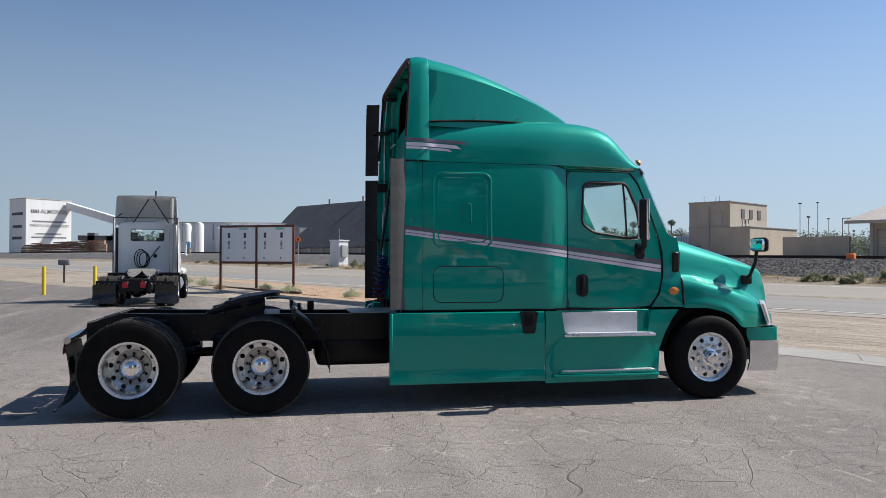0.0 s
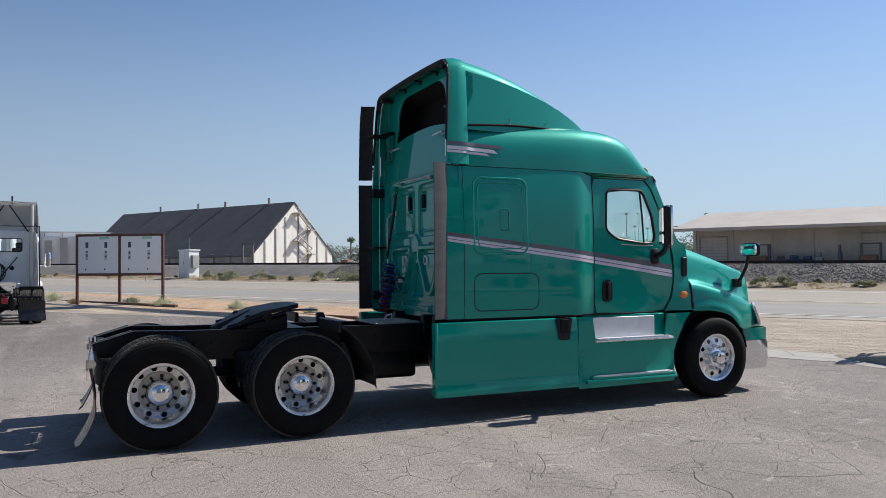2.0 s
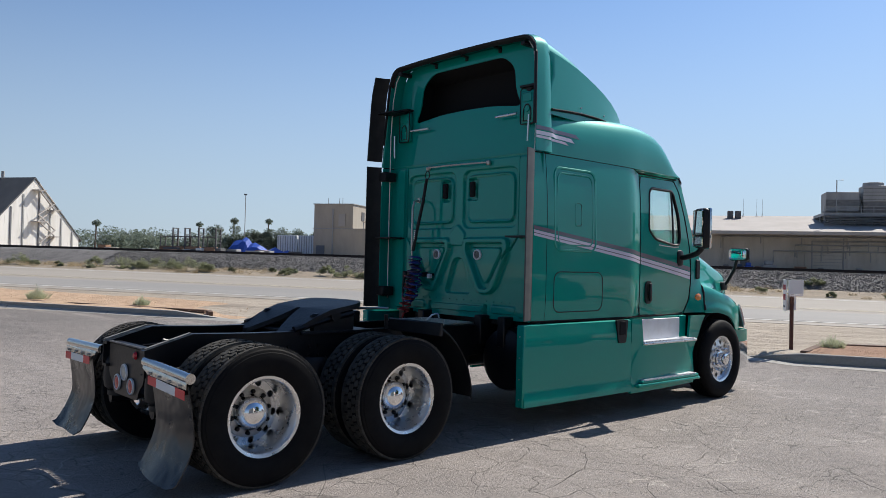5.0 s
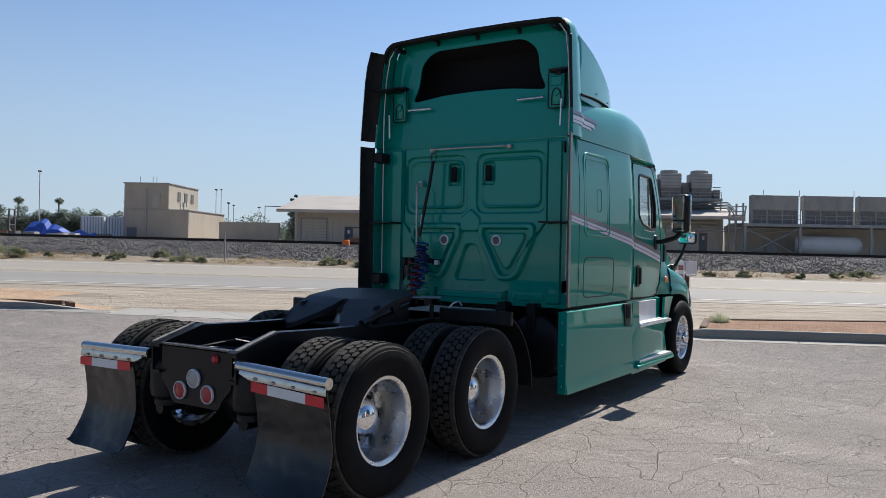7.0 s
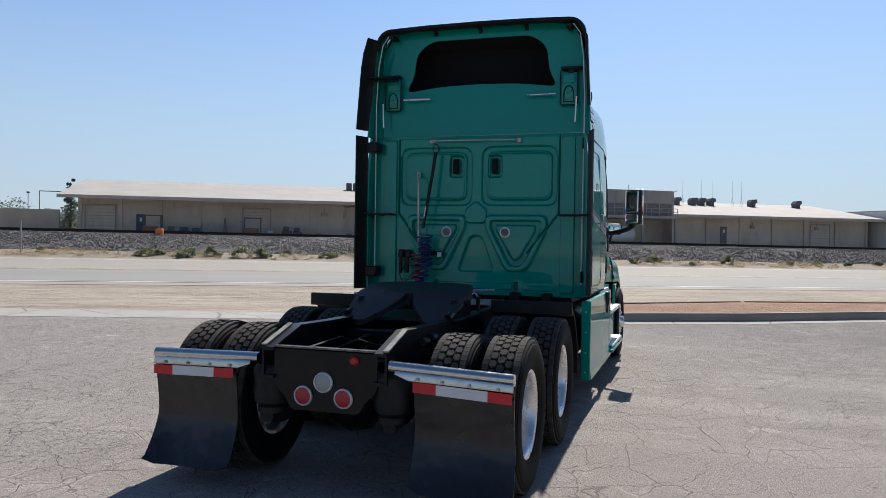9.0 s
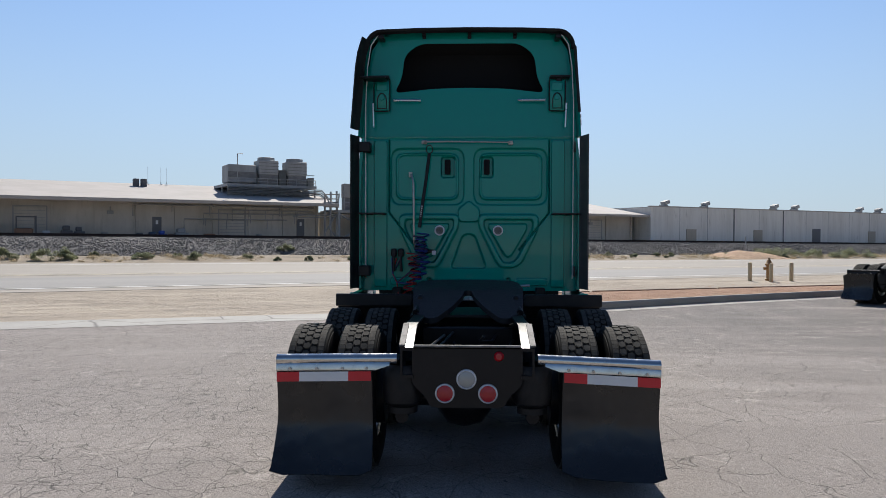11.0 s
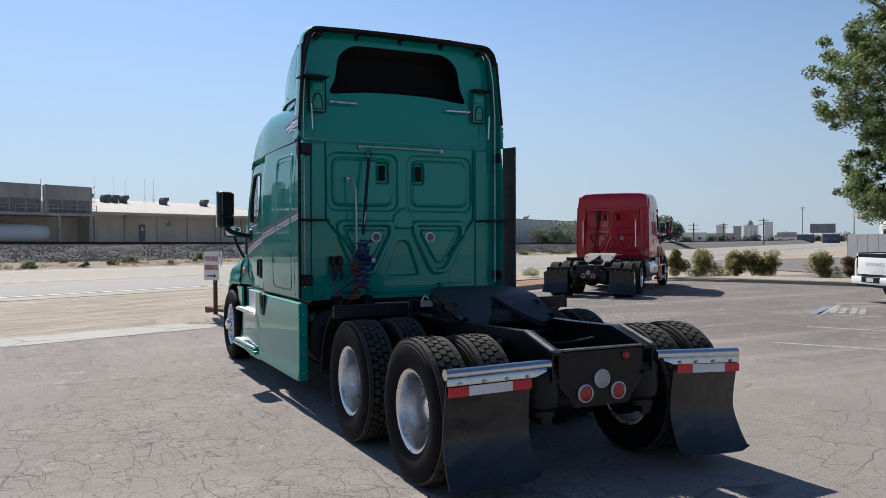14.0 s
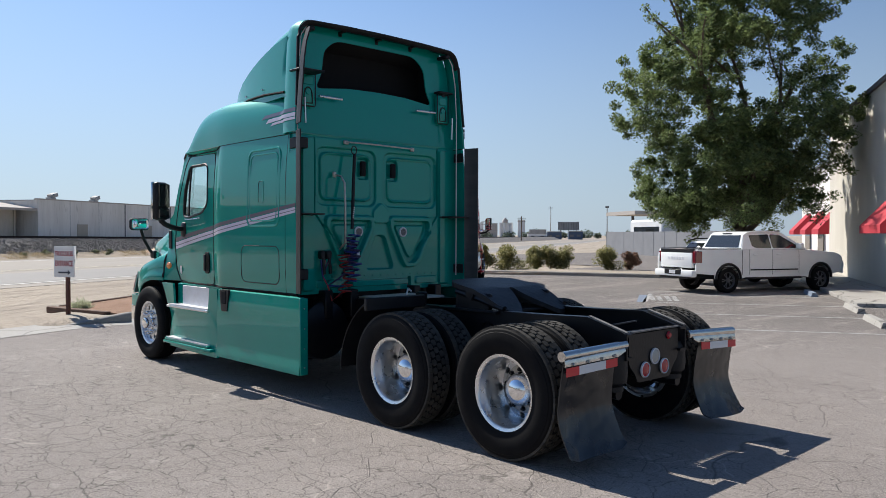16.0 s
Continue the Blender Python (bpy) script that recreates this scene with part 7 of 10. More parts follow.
def pk_arch(xc, n=9, r=0.47):
    return [(xc + r * math.cos(radians(180 - 180 * i / (n - 1))), WHEEL_P + 0.04 + r * math.sin(radians(180 - 180 * i / (n - 1)))) for i in range(n)]


def pk_y(x, z):
    y = 0.98 - 0.02 * max(0, (0.8 - z)) - 0.035 * max(0, z - 1.05)
    if z > 1.33:
        y -= 0.36 * (z - 1.33)
    if x > 3.9:
        y -= 0.12 * (x - 3.9) ** 1.5
    return y


for s in (-1, 1):
    bm = B()
    body = [(-1.22, 0.62), (-0.5, 0.56)] + pk_arch(0.0) + [(0.6, 0.47), (3.1, 0.47)] + pk_arch(3.7) + [(4.25, 0.55), (4.62, 0.60), (4.70, 0.9), (4.64, 1.14), (4.36, 1.24), (3.05, 1.34), (0.5, 1.36), (-1.16, 1.36), (-1.22, 1.1)]
    plate(bm, dense(body, 0.14), [], lambda x, z: s * pk_y(x, z), 0.06)
    part("body_side", bm, "white", pick, "white body side")
    bm = B()
    cabo = [(0.52, 1.362), (0.74, 1.82), (0.86, 1.89), (1.9, 1.92), (2.25, 1.88), (3.15, 1.35)]
    wins = [soften([(0.95, 1.46), (0.92, 1.80), (1.71, 1.83), (1.71, 1.39), (1.1, 1.39)], 0.05, 3), soften([(1.75, 1.39), (1.75, 1.83), (2.16, 1.81), (2.82, 1.45), (2.86, 1.39)], 0.05, 3)]
    plate(bm, dense(cabo, 0.12), [dense(w, 0.12) for w in wins], lambda x, z: s * pk_y(x, z), 0.04)
    cs = part("cab_side", bm, "white", pick, "white cab side with window frames")
    for w in wins:
        bm = B()
        plate(bm, w, [], lambda x, z: s * (pk_y(x, z) - 0.012), 0.005)
        part("side_window", bm, "darkglass", cs, "dark side window")
    for x in (0.54, 0.82, 1.73, 2.80):
        bm = B()
        tube(bm, [(x, s * (pk_y(x, z) + 0.001), z) for z in (0.56, 0.9, 1.34)], 0.005, 6)
        part("door_gap", bm, "void", cs)
    for x in (0.95, 1.88):
        bm = B()
        box(bm, x, x + 0.2, s * (pk_y(x, 1.2) + 0.01) - 0.014, s * (pk_y(x, 1.2) + 0.01) + 0.014, 1.17, 1.21, 0.01)
        part("door_handle", bm, "white", cs)
    bm = B()
    box(bm, 0.85, 2.75, s * (pk_y(1.5, 0.7) + 0.006) - 0.01, s * (pk_y(1.5, 0.7) + 0.006) + 0.01, 0.69, 0.73, 0.006)
    part("side_moulding", bm, "plastic", cs, "dark side moulding")
    bm = B()
    tube(bm, [(-1.1, s * (pk_y(0, 1.36) - 0.02), 1.375), (0.5, s * (pk_y(0, 1.36) - 0.02), 1.375)], 0.018, 6)
    part("bed_rail", bm, "plastic", pick, "black bed rail cap")
    bm = B()
    for xc in (0.0, 3.7):
        tube(bm, [(x, s * (pk_y(x, z) + 0.005), z) for x, z in pk_arch(xc, 17)], 0.042, 6)
    parts("arch_trim", bm, "plastic", pick, "black wheel arch trim")
    bm = B()
    tube(bm, [(0.65, s * 0.95, 0.45), (2.9, s * 0.95, 0.45)], 0.04)
    part("side_step", bm, "plastic", pick)
    bm = B()
    box(bm, -1.19 if s > 0 else -1.25, -0.98, s * 0.905 - 0.085, s * 0.905 + 0.085, 0.93, 1.31, 0.03)
    part("tail_lamp", bm, "tail_red", pick, "tall red tail lamp")
    bm = B()
    box(bm, 2.62, 2.76, s * 1.12 - 0.12, s * 1.12 + 0.12, 1.36, 1.55, 0.04, seg=2)
    part("door_mirror", bm, "white", pick, "white door mirror")
    for xc in (0.0, 3.7):
        bm = B()
        lathe(bm, [(0.255, -0.12), (0.30, -0.135), (0.36, -0.13), (0.388, -0.11), (0.39, 0.11), (0.36, 0.13), (0.26, 0.12)], 36, (xc, s * 0.86, WHEEL_P))
        wh = part("wheel", bm, "tyre", pick, "black tyre on a spoked dark wheel")
        bm = B()
        lathe(bm, [(0.255, -0.12), (0.24, -0.10), (0.235, 0.1), (0.255, 0.12)], 30, (xc, s * 0.86, WHEEL_P))
        for k in range(6):
            a = 2 * math.pi * k / 6
            for d in (-0.16, 0.16):
                tube(bm, [(xc + 0.05 * math.cos(a), s * 0.955, WHEEL_P + 0.05 * math.sin(a)), (xc + 0.24 * math.cos(a + d), s * 0.965, WHEEL_P + 0.24 * math.sin(a + d))], 0.014, 6)
        lathe(bm, [(0, -0.02), (0.06, -0.02), (0.07, 0.02)], 16, (xc, s * 0.965, WHEEL_P))
        part("rim", bm, "louvre", wh, "dark spoked rim")
        bm = B()
        lathe(bm, [(0.0, 0), (0.235, 0)], 20, (xc, s * 0.90, WHEEL_P))
        part("brake_shade", bm, "void", wh)
bm = B()
rows = [[(x, s * w, z) for s, w in ((-1, 0.80), (-0.5, 0.8), (0.0, 0.8), (0.5, 0.8), (1, 0.80))] for x, z in ((0.74, 1.82), (0.86, 1.895), (1.2, 1.925), (1.8, 1.93), (2.2, 1.89), (2.28, 1.86))]
sheet(bm, rows)
thicken(bm, 0.03)
part("roof", bm, "white", pick, "white cab roof")
bm = B()
box(bm, 0.735, 0.80, -0.2, 0.2, 1.835, 1.875, 0.01)
part("stop_lamp", bm, "plastic", pick)
bm = B()
sheet(bm, [[(0.50, y, 1.36), (0.725, y * 0.84, 1.82)] for y in (-0.92, 0, 0.92)])
thicken(bm, 0.01)
part("rear_panel", bm, "white", pick, "white cab back panel")
bm = B()
sheet(bm, [[(0.51, y, 1.42), (0.70, y * 0.87, 1.80)] for y in (-0.80, 0, 0.80)])
thicken(bm, 0.012)
part("rear_window", bm, "darkglass", pick, "dark rear window")
bm = B()
sheet(bm, [[(3.15, y, 1.34), (2.28, y * 0.88, 1.85)] for y in (-0.86, 0, 0.86)])
thicken(bm, 0.01)
part("windscreen", bm, "darkglass", pick, "dark windscreen")
bm = B()
sheet(bm, [[(x, y, z - 0.05 * (y / 0.9) ** 2) for y in (-0.93, -0.6, 0, 0.6, 0.93)] for x, z in ((3.0, 1.36), (3.6, 1.36), (4.3, 1.29), (4.64, 1.16), (4.74, 0.9), (4.70, 0.6))])
thicken(bm, 0.02)
part("hood", bm, "white", pick, "white hood and nose")
bm = B()
box(bm, -1.24, -1.15, -0.80, 0.80, 0.78, 1.26, 0.03, seg=2)
tg = part("tailgate", bm, "white", pick, "white tailgate with pressed letters")
bm = B()
for k in range(6):
    box(bm, -1.246, -1.236, -0.42 + k * 0.145, -0.32 + k * 0.145, 1.03, 1.13, 0.004)
part("tailgate_bars", bm, "plate", tg, "pressed bars on the tailgate")
bm = B()
box(bm, -1.235, -1.12, -0.80, 0.80, 1.25, 1.385, 0.02)
part("tailgate_cap", bm, "plastic", pick, "black tailgate cap")
bm = B()
box(bm, -1.36, -1.16, -0.96, 0.96, 0.50, 0.72, 0.05, seg=2)
rbp = part("rear_bumper", bm, "white", pick, "white rear bumper")
bm = B()
box(bm, -1.372, -1.34, -0.42, 0.42, 0.56, 0.735, 0.02)
part("plate_recess", bm, "plastic", rbp)
bm = B()
box(bm, -1.378, -1.373, -0.16, 0.16, 0.59, 0.70, 0.002)
part("plate", bm, "plate", rbp)
bm = B()
box(bm, -1.33, -1.18, -0.75, 0.75, 0.44, 0.50, 0.02)
part("lower_valance", bm, "plastic", rbp)
bm = B()
box(bm, -1.1, 4.5, -0.75, 0.75, 0.42, 0.62, 0.05)
box(bm, -1.1, 0.5, -0.86, 0.86, 0.75, 0.80)
part("underbody", bm, "void", pick)
# a dark car half hidden behind it
suv = thing("parked_car", "pale silver car with black roof rails behind the pickup", "car", m=PK @ Matrix.Translation((2.6, 2.75, -0.002)) @ Matrix.Scale(0.97, 4))
bm = B()
rows = []
for x, z, w in ((-1.0, 0.9, 0.85), (-0.95, 1.25, 0.85), (-0.7, 1.62, 0.62), (0.2, 1.72, 0.62), (1.2, 1.66, 0.62), (1.9, 1.15, 0.8), (2.9, 1.0, 0.8), (3.2, 0.6, 0.75)):
    rows.append([(x, -0.9, 0.45), (x, -w - 0.03, min(z, 1.1)), (x, -w, z), (x, 0, z + 0.03), (x, w, z), (x, w + 0.03, min(z, 1.1)), (x, 0.9, 0.45)])
vs = sheet(bm, rows)
bm.faces.new(vs[0])
bm.faces.new(vs[-1])
part("body", bm, "white", suv, "pale car body")
bm = B()
sheet(bm, [[(-0.975, y, 1.22), (-0.76, y * 0.78, 1.57)] for y in (-0.78, 0, 0.78)])
thicken(bm, 0.02)
part("rear_window", bm, "darkglass", suv)
for s in (-1, 1):
    for x in (-0.2, 2.5):
        bm = B()
        cyl(bm, (x, s * 0.72, 0.34), (x, s * 0.92, 0.34), 0.34, n=28)
        part("wheel", bm, "tyre", suv)
    bm = B()
    sheet(bm, [[(-0.75, s * 0.855, 1.18), (-0.6, s * 0.66, 1.58)], [(0.4, s * 0.855, 1.18), (0.3, s * 0.64, 1.66)], [(1.7, s * 0.855, 1.18), (1.15, s * 0.66, 1.6)]])
    thicken(bm, 0.01)
    part("side_window", bm, "darkglass", suv)
    bm = B()
    tube(bm, [(-0.85, s * 0.58, 1.66), (-0.5, s * 0.58, 1.73), (0.9, s * 0.58, 1.76), (1.2, s * 0.58, 1.69)], 0.022, 6)
    part("roof_rail", bm, "plastic", suv, "black roof rail")


# ---- buildings across the railway ----
def building(name, label, cat="building"):
    return thing(name, label, cat, m=SITE)


def eaved_shed(s0, s1, o_wall, depth, z_wall, o_eave, z_eave, o_ridge, z_ridge, label, tip=1.5, wall="cream", bays=3.6, seed=1, z0=0.6, plan=(1.0,)):
    b = building("warehouse", label)
    bm = B()
    box(bm, s0, s1, o_wall, o_wall + 0.3, z0, z_wall)
    front = part("wall", bm, wall, b, "stained painted front wall")
    bm = B()
    box(bm, s0, s0 + 0.3, o_wall + 0.3, o_wall + depth, z0, z_wall)
    part("wall", bm, wall, b)
    bm = B()
    box(bm, s1 - 0.3, s1, o_wall + 0.3, o_wall + depth, z0, z_wall)
    part("wall", bm, wall, b)
    for s in (s0 + 0.01, s1 - 0.01):
        bm = B()
        v = [bm.verts.new(p) for p in ((s, o_wall, z_wall), (s, o_ridge, z_ridge - 0.15), (s, o_wall + depth, z_wall))]
        bm.faces.new(v)
        part("gable", bm, wall, b)
    bm = B()
    ob_ = 2 * o_ridge - o_eave
    sheet(bm, [[(s, o_eave, z_eave), (s, o_ridge, z_ridge), (s, ob_, z_eave)] for s in (s0 - tip, s1 + tip)])
    thicken(bm, 0.18)
    roof = part("roof", bm, "paleroof", b, "pale low pitched sheet roof", 20)
    bm = B()
    box(bm, s0 - tip, s1 + tip, o_eave - 0.05, o_eave + 0.02, z_eave - 0.32, z_eave - 0.02)
    part("fascia", bm, "paleroof", roof)
    rnd = random.Random(seed)
    k = int((s1 - s0) / bays)
    for i in range(k + 1):
        s = s0 + (s1 - s0) * i / k
        bm = B()
        box(bm, s - 0.16, s + 0.16, o_wall - 0.16, o_wall - 0.002, z0, z_wall)
        part("pilaster", bm, wall, front)
    for i in range(k):
        s = s0 + (s1 - s0) * (i + 0.5) / k
        r = plan[i % len(plan)]
        if r < 0.4:
            bm = B()
            box(bm, s - 1.35, s + 1.35, o_wall - 0.05, o_wall - 0.004, z0 + 1.1, z_wall - 1.0)
            d = part("roller_door", bm, "paleroof" if r < 0.2 else wall, front, "closed roller door")
            bm = B()
            for j in range(9):
                box(bm, s - 1.3, s + 1.3, o_wall - 0.07, o_wall - 0.052, z0 + 1.25 + j * 0.33, z0 + 1.29 + j * 0.33)
            parts("door_rib", bm, "plant", d)
            bm = B()
            for a in (-1, 1):
                box(bm, s + a * 1.42 - 0.06, s + a * 1.42 + 0.06, o_wall - 0.12, o_wall - 0.004, z0 + 1.0, z_wall - 0.9)
            box(bm, s - 1.48, s + 1.48, o_wall - 0.12, o_wall - 0.004, z_wall - 0.98, z_wall - 0.88)
            part("door_frame", bm, "plant", d)
        elif r < 0.75:
            bm = B()
            box(bm, s - 0.45, s + 0.45, o_wall - 0.08, o_wall - 0.004, z0 + 1.1, z0 + 3.15, 0.02)
            d = part("door", bm, "bluedoor" if r < 0.55 else "doorgrey", front, "steel door")
            bm = B()
            box(bm, s - 0.12, s + 0.12, o_wall - 0.09, o_wall - 0.082, z0 + 2.4, z0 + 2.8)
            part("pane", bm, "whitesteel", d)
        if rnd.random() < 0.35:
            bm = B()
            box(bm, s - 0.9, s - 0.3, o_wall - 0.25, o_wall - 0.004, z_wall - 1.6, z_wall - 1.25, 0.03)
            cyl(bm, (s - 0.6, o_wall - 0.1, z_wall - 1.25), (s - 0.6, o_wall - 0.1, z_wall - 0.8), 0.04)
            part("wall_lamp", bm, "plant", front, "wall lamp")
    return b, front, roof


shed1, front1, roof1 = eaved_shed(-18.4, 27.6, 78.0, 20, 5.55, 75.0, 5.45, 88.0, 7.75, "long cream warehouse with pale overhanging roof", seed=5, plan=(0.3, 0.5, 1.0, 1.0, 0.3, 1.0, 1.0, 0.65, 1.0, 0.3, 1.0, 0.7, 0.7))
# pipes along its wall near the plant
for z, s0, s1 in ((5.0, 8.0, 27.0), (4.2, 15.0, 27.4), (3.6, 13.0, 24.0), (4.6, 18, 27)):
    bm = B()
    tube(bm, [(s0, 77.7, z - 1.2), (s0, 77.7, z), (s0 + (s1 - s0) * 0.5, 77.7, z), (s1, 77.7, z)], 0.07, 8)
    for i in range(4):
        s = s0 + (s1 - s0) * (i + 1) / 5
        tube(bm, [(s, 77.7, z), (s, 77.7, z - 0.7 - 0.3 * (i % 2))], 0.05, 8)
    parts("pipe", bm, "plant", front1, "grey wall pipe run")
rnd = random.Random(21)
# things standing on the dock before the warehouse
DOCK = [(0.2, 0.5, 1.0, "whitesteel"), (1.9, 0.5, 1.5, "louvre"), (3.0, 0.45, 1.4, "louvre"), (5.3, 0.5, 0.9, "plant"), (8.5, 0.45, 0.9, "doorgrey"), (9.7, 0.5, 1.0, "bluedoor"), (10.6, 0.4, 1.15, "blue"),
        (11.5, 0.45, 0.8, "pallet"), (12.5, 0.65, 1.4, "plant"), (15.4, 0.9, 0.9, "pallet"), (17.2, 0.4, 0.8, "louvre"), (20.6, 0.4, 0.9, "plant"), (-8.3, 0.6, 1.2, "bluedoor"), (-7.1, 0.6, 1.1, "bluedoor"), (-9.5, 0.5, 1.2, "doorgrey"), (-6.1, 0.35, 1.5, "plant"),
        (-4.3, 0.15, 2.2, "doorgrey"), (-12.9, 0.5, 0.7, "pallet"), (-15.3, 0.5, 0.6, "drygrass")]
for s, w, h, mt in DOCK:
    zb = height(s, 76.5)
    bm = B()
    box(bm, s - w, s + w, 76.0, 77.1, zb, zb + h * 0.7, 0.05)
    box(bm, s - w * 0.7, s + w * 0.5, 76.1, 76.9, zb + h * 0.7, zb + h, 0.06)
    ob = part("crate", bm, mt, None, "stacked goods standing on the warehouse dock")
    ob.matrix_basis = SITE
    tagged(ob, category="crate", group="goods on the dock")


def forklift(s, o, k=1.0):
    zb = height(s, o)
    f = thing("forklift", "dark forklift with raised mast standing in the yard", "forklift", "forklifts", SITE)
    bm = B()
    box(bm, s - 0.9, s + 0.6, o - 0.5, o + 0.5, zb + 0.3, zb + 1.2, 0.1)
    part("body", bm, "pallet", f)
    for a in (-0.6, 0.4):
        bm = B()
        cyl(bm, (s + a, o - 0.6, zb + 0.35), (s + a, o + 0.6, zb + 0.35), 0.35)
        part("wheel", bm, "tyre", f)
    bm = B()
    for b in (-0.45, 0.45):
        box(bm, s + 0.75, s + 0.9, o + b - 0.06, o + b + 0.06, zb + 0.1, zb + 3.2 * k)
        box(bm, s - 0.8, s - 0.7, o + b - 0.04, o + b + 0.04, zb + 1.2, zb + 2.2)
    box(bm, s - 0.8, s + 0.8, o - 0.5, o + 0.5, zb + 2.2, zb + 2.3)
    for z in (1.6 * k, 2.4 * k, 3.1 * k):
        box(bm, s + 0.75, s + 0.9, o - 0.45, o + 0.45, zb + z, zb + z + 0.1)
    part("mast", bm, "louvre", f, "black mast and cage")


for s in (-11.2, -1.6):
    forklift(s, 75.2, 0.72)
for s in (-49.8, -48.3, -46.6, -44.5):
    forklift(s, 67)

# refrigeration plant on the roof
plant1 = building("cooling_plant", "grey rooftop cooling units above the warehouse", "machine")
bm = B()
box(bm, 17.9, 28.2, 79.6, 85.5, 7.3, 7.6)
part("deck", bm, "plant", plant1, "grey steel deck")
for i in range(8):
    for o in (79.8, 82.4):
        bm = B()
        box(bm, 18.0 + i * 1.43, 18.14 + i * 1.43, o, o + 0.14, 5.9, 7.3)
        part("deck_leg", bm, "plant", plant1)
bm = B()
for i in range(6):
    tube(bm, [(18.1 + i * 1.7, 79.9, 6.5 + 0.12 * (i % 3)), (19.9 + i * 1.7, 79.9, 6.5 + 0.12 * (i % 3))], 0.09, 8)
    box(bm, 18.5 + i * 1.7, 19.2 + i * 1.7, 80.6, 81.4, 6.0, 6.9, 0.04)
parts("deck_pipe", bm, "plant", plant1, "pipes and pumps under the deck")
bm = B()
box(bm, 18.2, 21.3, 80.2, 83, 7.75, 9.75, 0.08)
u1 = part("unit", bm, "plant", plant1, "boxy cooling unit")
bm = B()
box(bm, 18.17, 21.33, 80.14, 80.19, 8.3, 8.95)
part("unit_band", bm, "intake", u1)
for s in (22.7, 26.05):
    bm = B()
    box(bm, s - 1.12, s + 1.12, 80.0, 82.2, 8.75, 10.35, 0.06)
    t = part("cooling_tower", bm, "plant", plant1, "square grey cooling tower")
    bm = B()
    box(bm, s - 1.06, s + 1.06, 80.05, 82.15, 7.6, 8.75)
    part("louvres", bm, "intake", t, "weathered louvres")
    bm = B()
    sheet(bm, [ring((s, 81.1, z), (0, 0, 1), r, 20) for z, r in ((10.3, 0.98), (10.7, 0.95), (10.72, 0.9), (10.4, 0.88))], True)
    part("fan_ring", bm, "plant", t)
    for k in range(4):
        bm = B()
        box(bm, s - 1.15, s + 1.15, 79.97, 80.0, 8.95 + k * 0.36, 9.0 + k * 0.36)
        parts("seam", bm, "intake", t)
bm = B()
for z in (7.9, 8.25):
    tube(bm, [(18.0, 79.7, z), (28.1, 79.7, z)], 0.035)
for i in range(10):
    tube(bm, [(18.0 + i * 1.12, 79.7, 7.5), (18.0 + i * 1.12, 79.7, 8.25)], 0.035)
part("railing", bm, "plant", plant1)
bm = B()
tube(bm, [(19.1, 79.8, 7.6), (19.1, 79.8, 10.9), (19.7, 79.8, 10.9)], 0.05)
part("lamp_arm", bm, "plant", plant1)
for i, s in enumerate((9.4, 10.2, 27.9, 29.0)):
    v = thing("roof_vent", "dark roof ventilator on the warehouse roof", "vent", "roof ventilators", SITE)
    bm = B()
    zz = 7.35 if s < 20 else 6.6
    zz += 0.15
    box(bm, s - 0.3, s + 0.3, 85, 85.7, zz - 0.6, zz + 0.6, 0.04)
    part("hood", bm, "louvre", v)
for a, b, z0, z1, o in ((23.95, 24.8, 7.6, 9.35, 80.3), (27.3, 28.1, 7.6, 8.5, 80.2), (21.35, 21.6, 7.6, 9.2, 80.6)):
    bm = B()
    box(bm, a, b, o, o + 1.6, z0, z1, 0.05)
    for j in range(4):
        z = z0 + 0.3 + j * 0.3
        box(bm, a - 0.02, b + 0.02, o - 0.04, o, z, z + 0.09)
    part("pump_cabinet", bm, "plant", plant1, "weathered grey pump cabinet")
bm = B()
for j in range(5):
    tube(bm, [(17.8, 79.4 - 0.1 * j, 6.55 + 0.16 * j), (28.6, 79.4 - 0.1 * j, 6.5 + 0.16 * j), (29.6, 79.4 - 0.1 * j, 5.4 + 0.16 * j)], 0.06, 7)
parts("header_pipe", bm, "plant", plant1, "weathered pipes along the deck")

# evaporative condensers on a steel deck
plant2 = building("condenser_deck", "grey evaporative condensers on a steel deck", "machine")
bm = B()
box(bm, 28.8, 46.2, 74.5, 80, 4.45, 4.75)
part("deck", bm, "plant", plant2, "steel deck")
for a, b in ((29.8, 34.6), (35.2, 40.2), (40.8, 45.9)):
    bm = B()
    box(bm, a, b, 75.2, 76.1, 6.15, 7.72, 0.06)
    c = part("condenser", bm, "plant", plant2, "ribbed grey condenser box")
    bm = B()
    for j in range(6):
        z = 6.25 + j * 0.26
        box(bm, a - 0.03, b + 0.03, 75.14, 75.2, z, z + 0.05)
    parts("rib", bm, "plant", c)
    bm = B()
    box(bm, a + 0.1, b - 0.1, 75.3, 76.05, 4.75, 6.15)
    part("louvres", bm, "intake", c, "dark louvred intake")
    for j in range(4):
        bm = B()
        x = a + 0.06 + (b - a - 0.12) * j / 3
        box(bm, x - 0.07, x + 0.07, 75.25, 75.5, 4.75, 6.15)
        part("post", bm, "plant", c)
    bm = B()
    for z in (5.2, 5.6):
        tube(bm, [(a - 0.3, 74.6, z), (b + 0.3, 74.6, z)], 0.03)
    for j in range(6):
        x = a - 0.2 + (b - a + 0.4) * j / 5
        tube(bm, [(x, 74.6, 4.7), (x, 74.6, 5.6)], 0.03)
    part("railing", bm, "plant", c)
for s in (29.0, 34.6, 41.8, 46.0):
    bm = B()
    box(bm, s - 0.12, s + 0.12, 74.6, 74.85, 0.8, 4.45)
    part("column", bm, "plant", plant2)
bm = B()
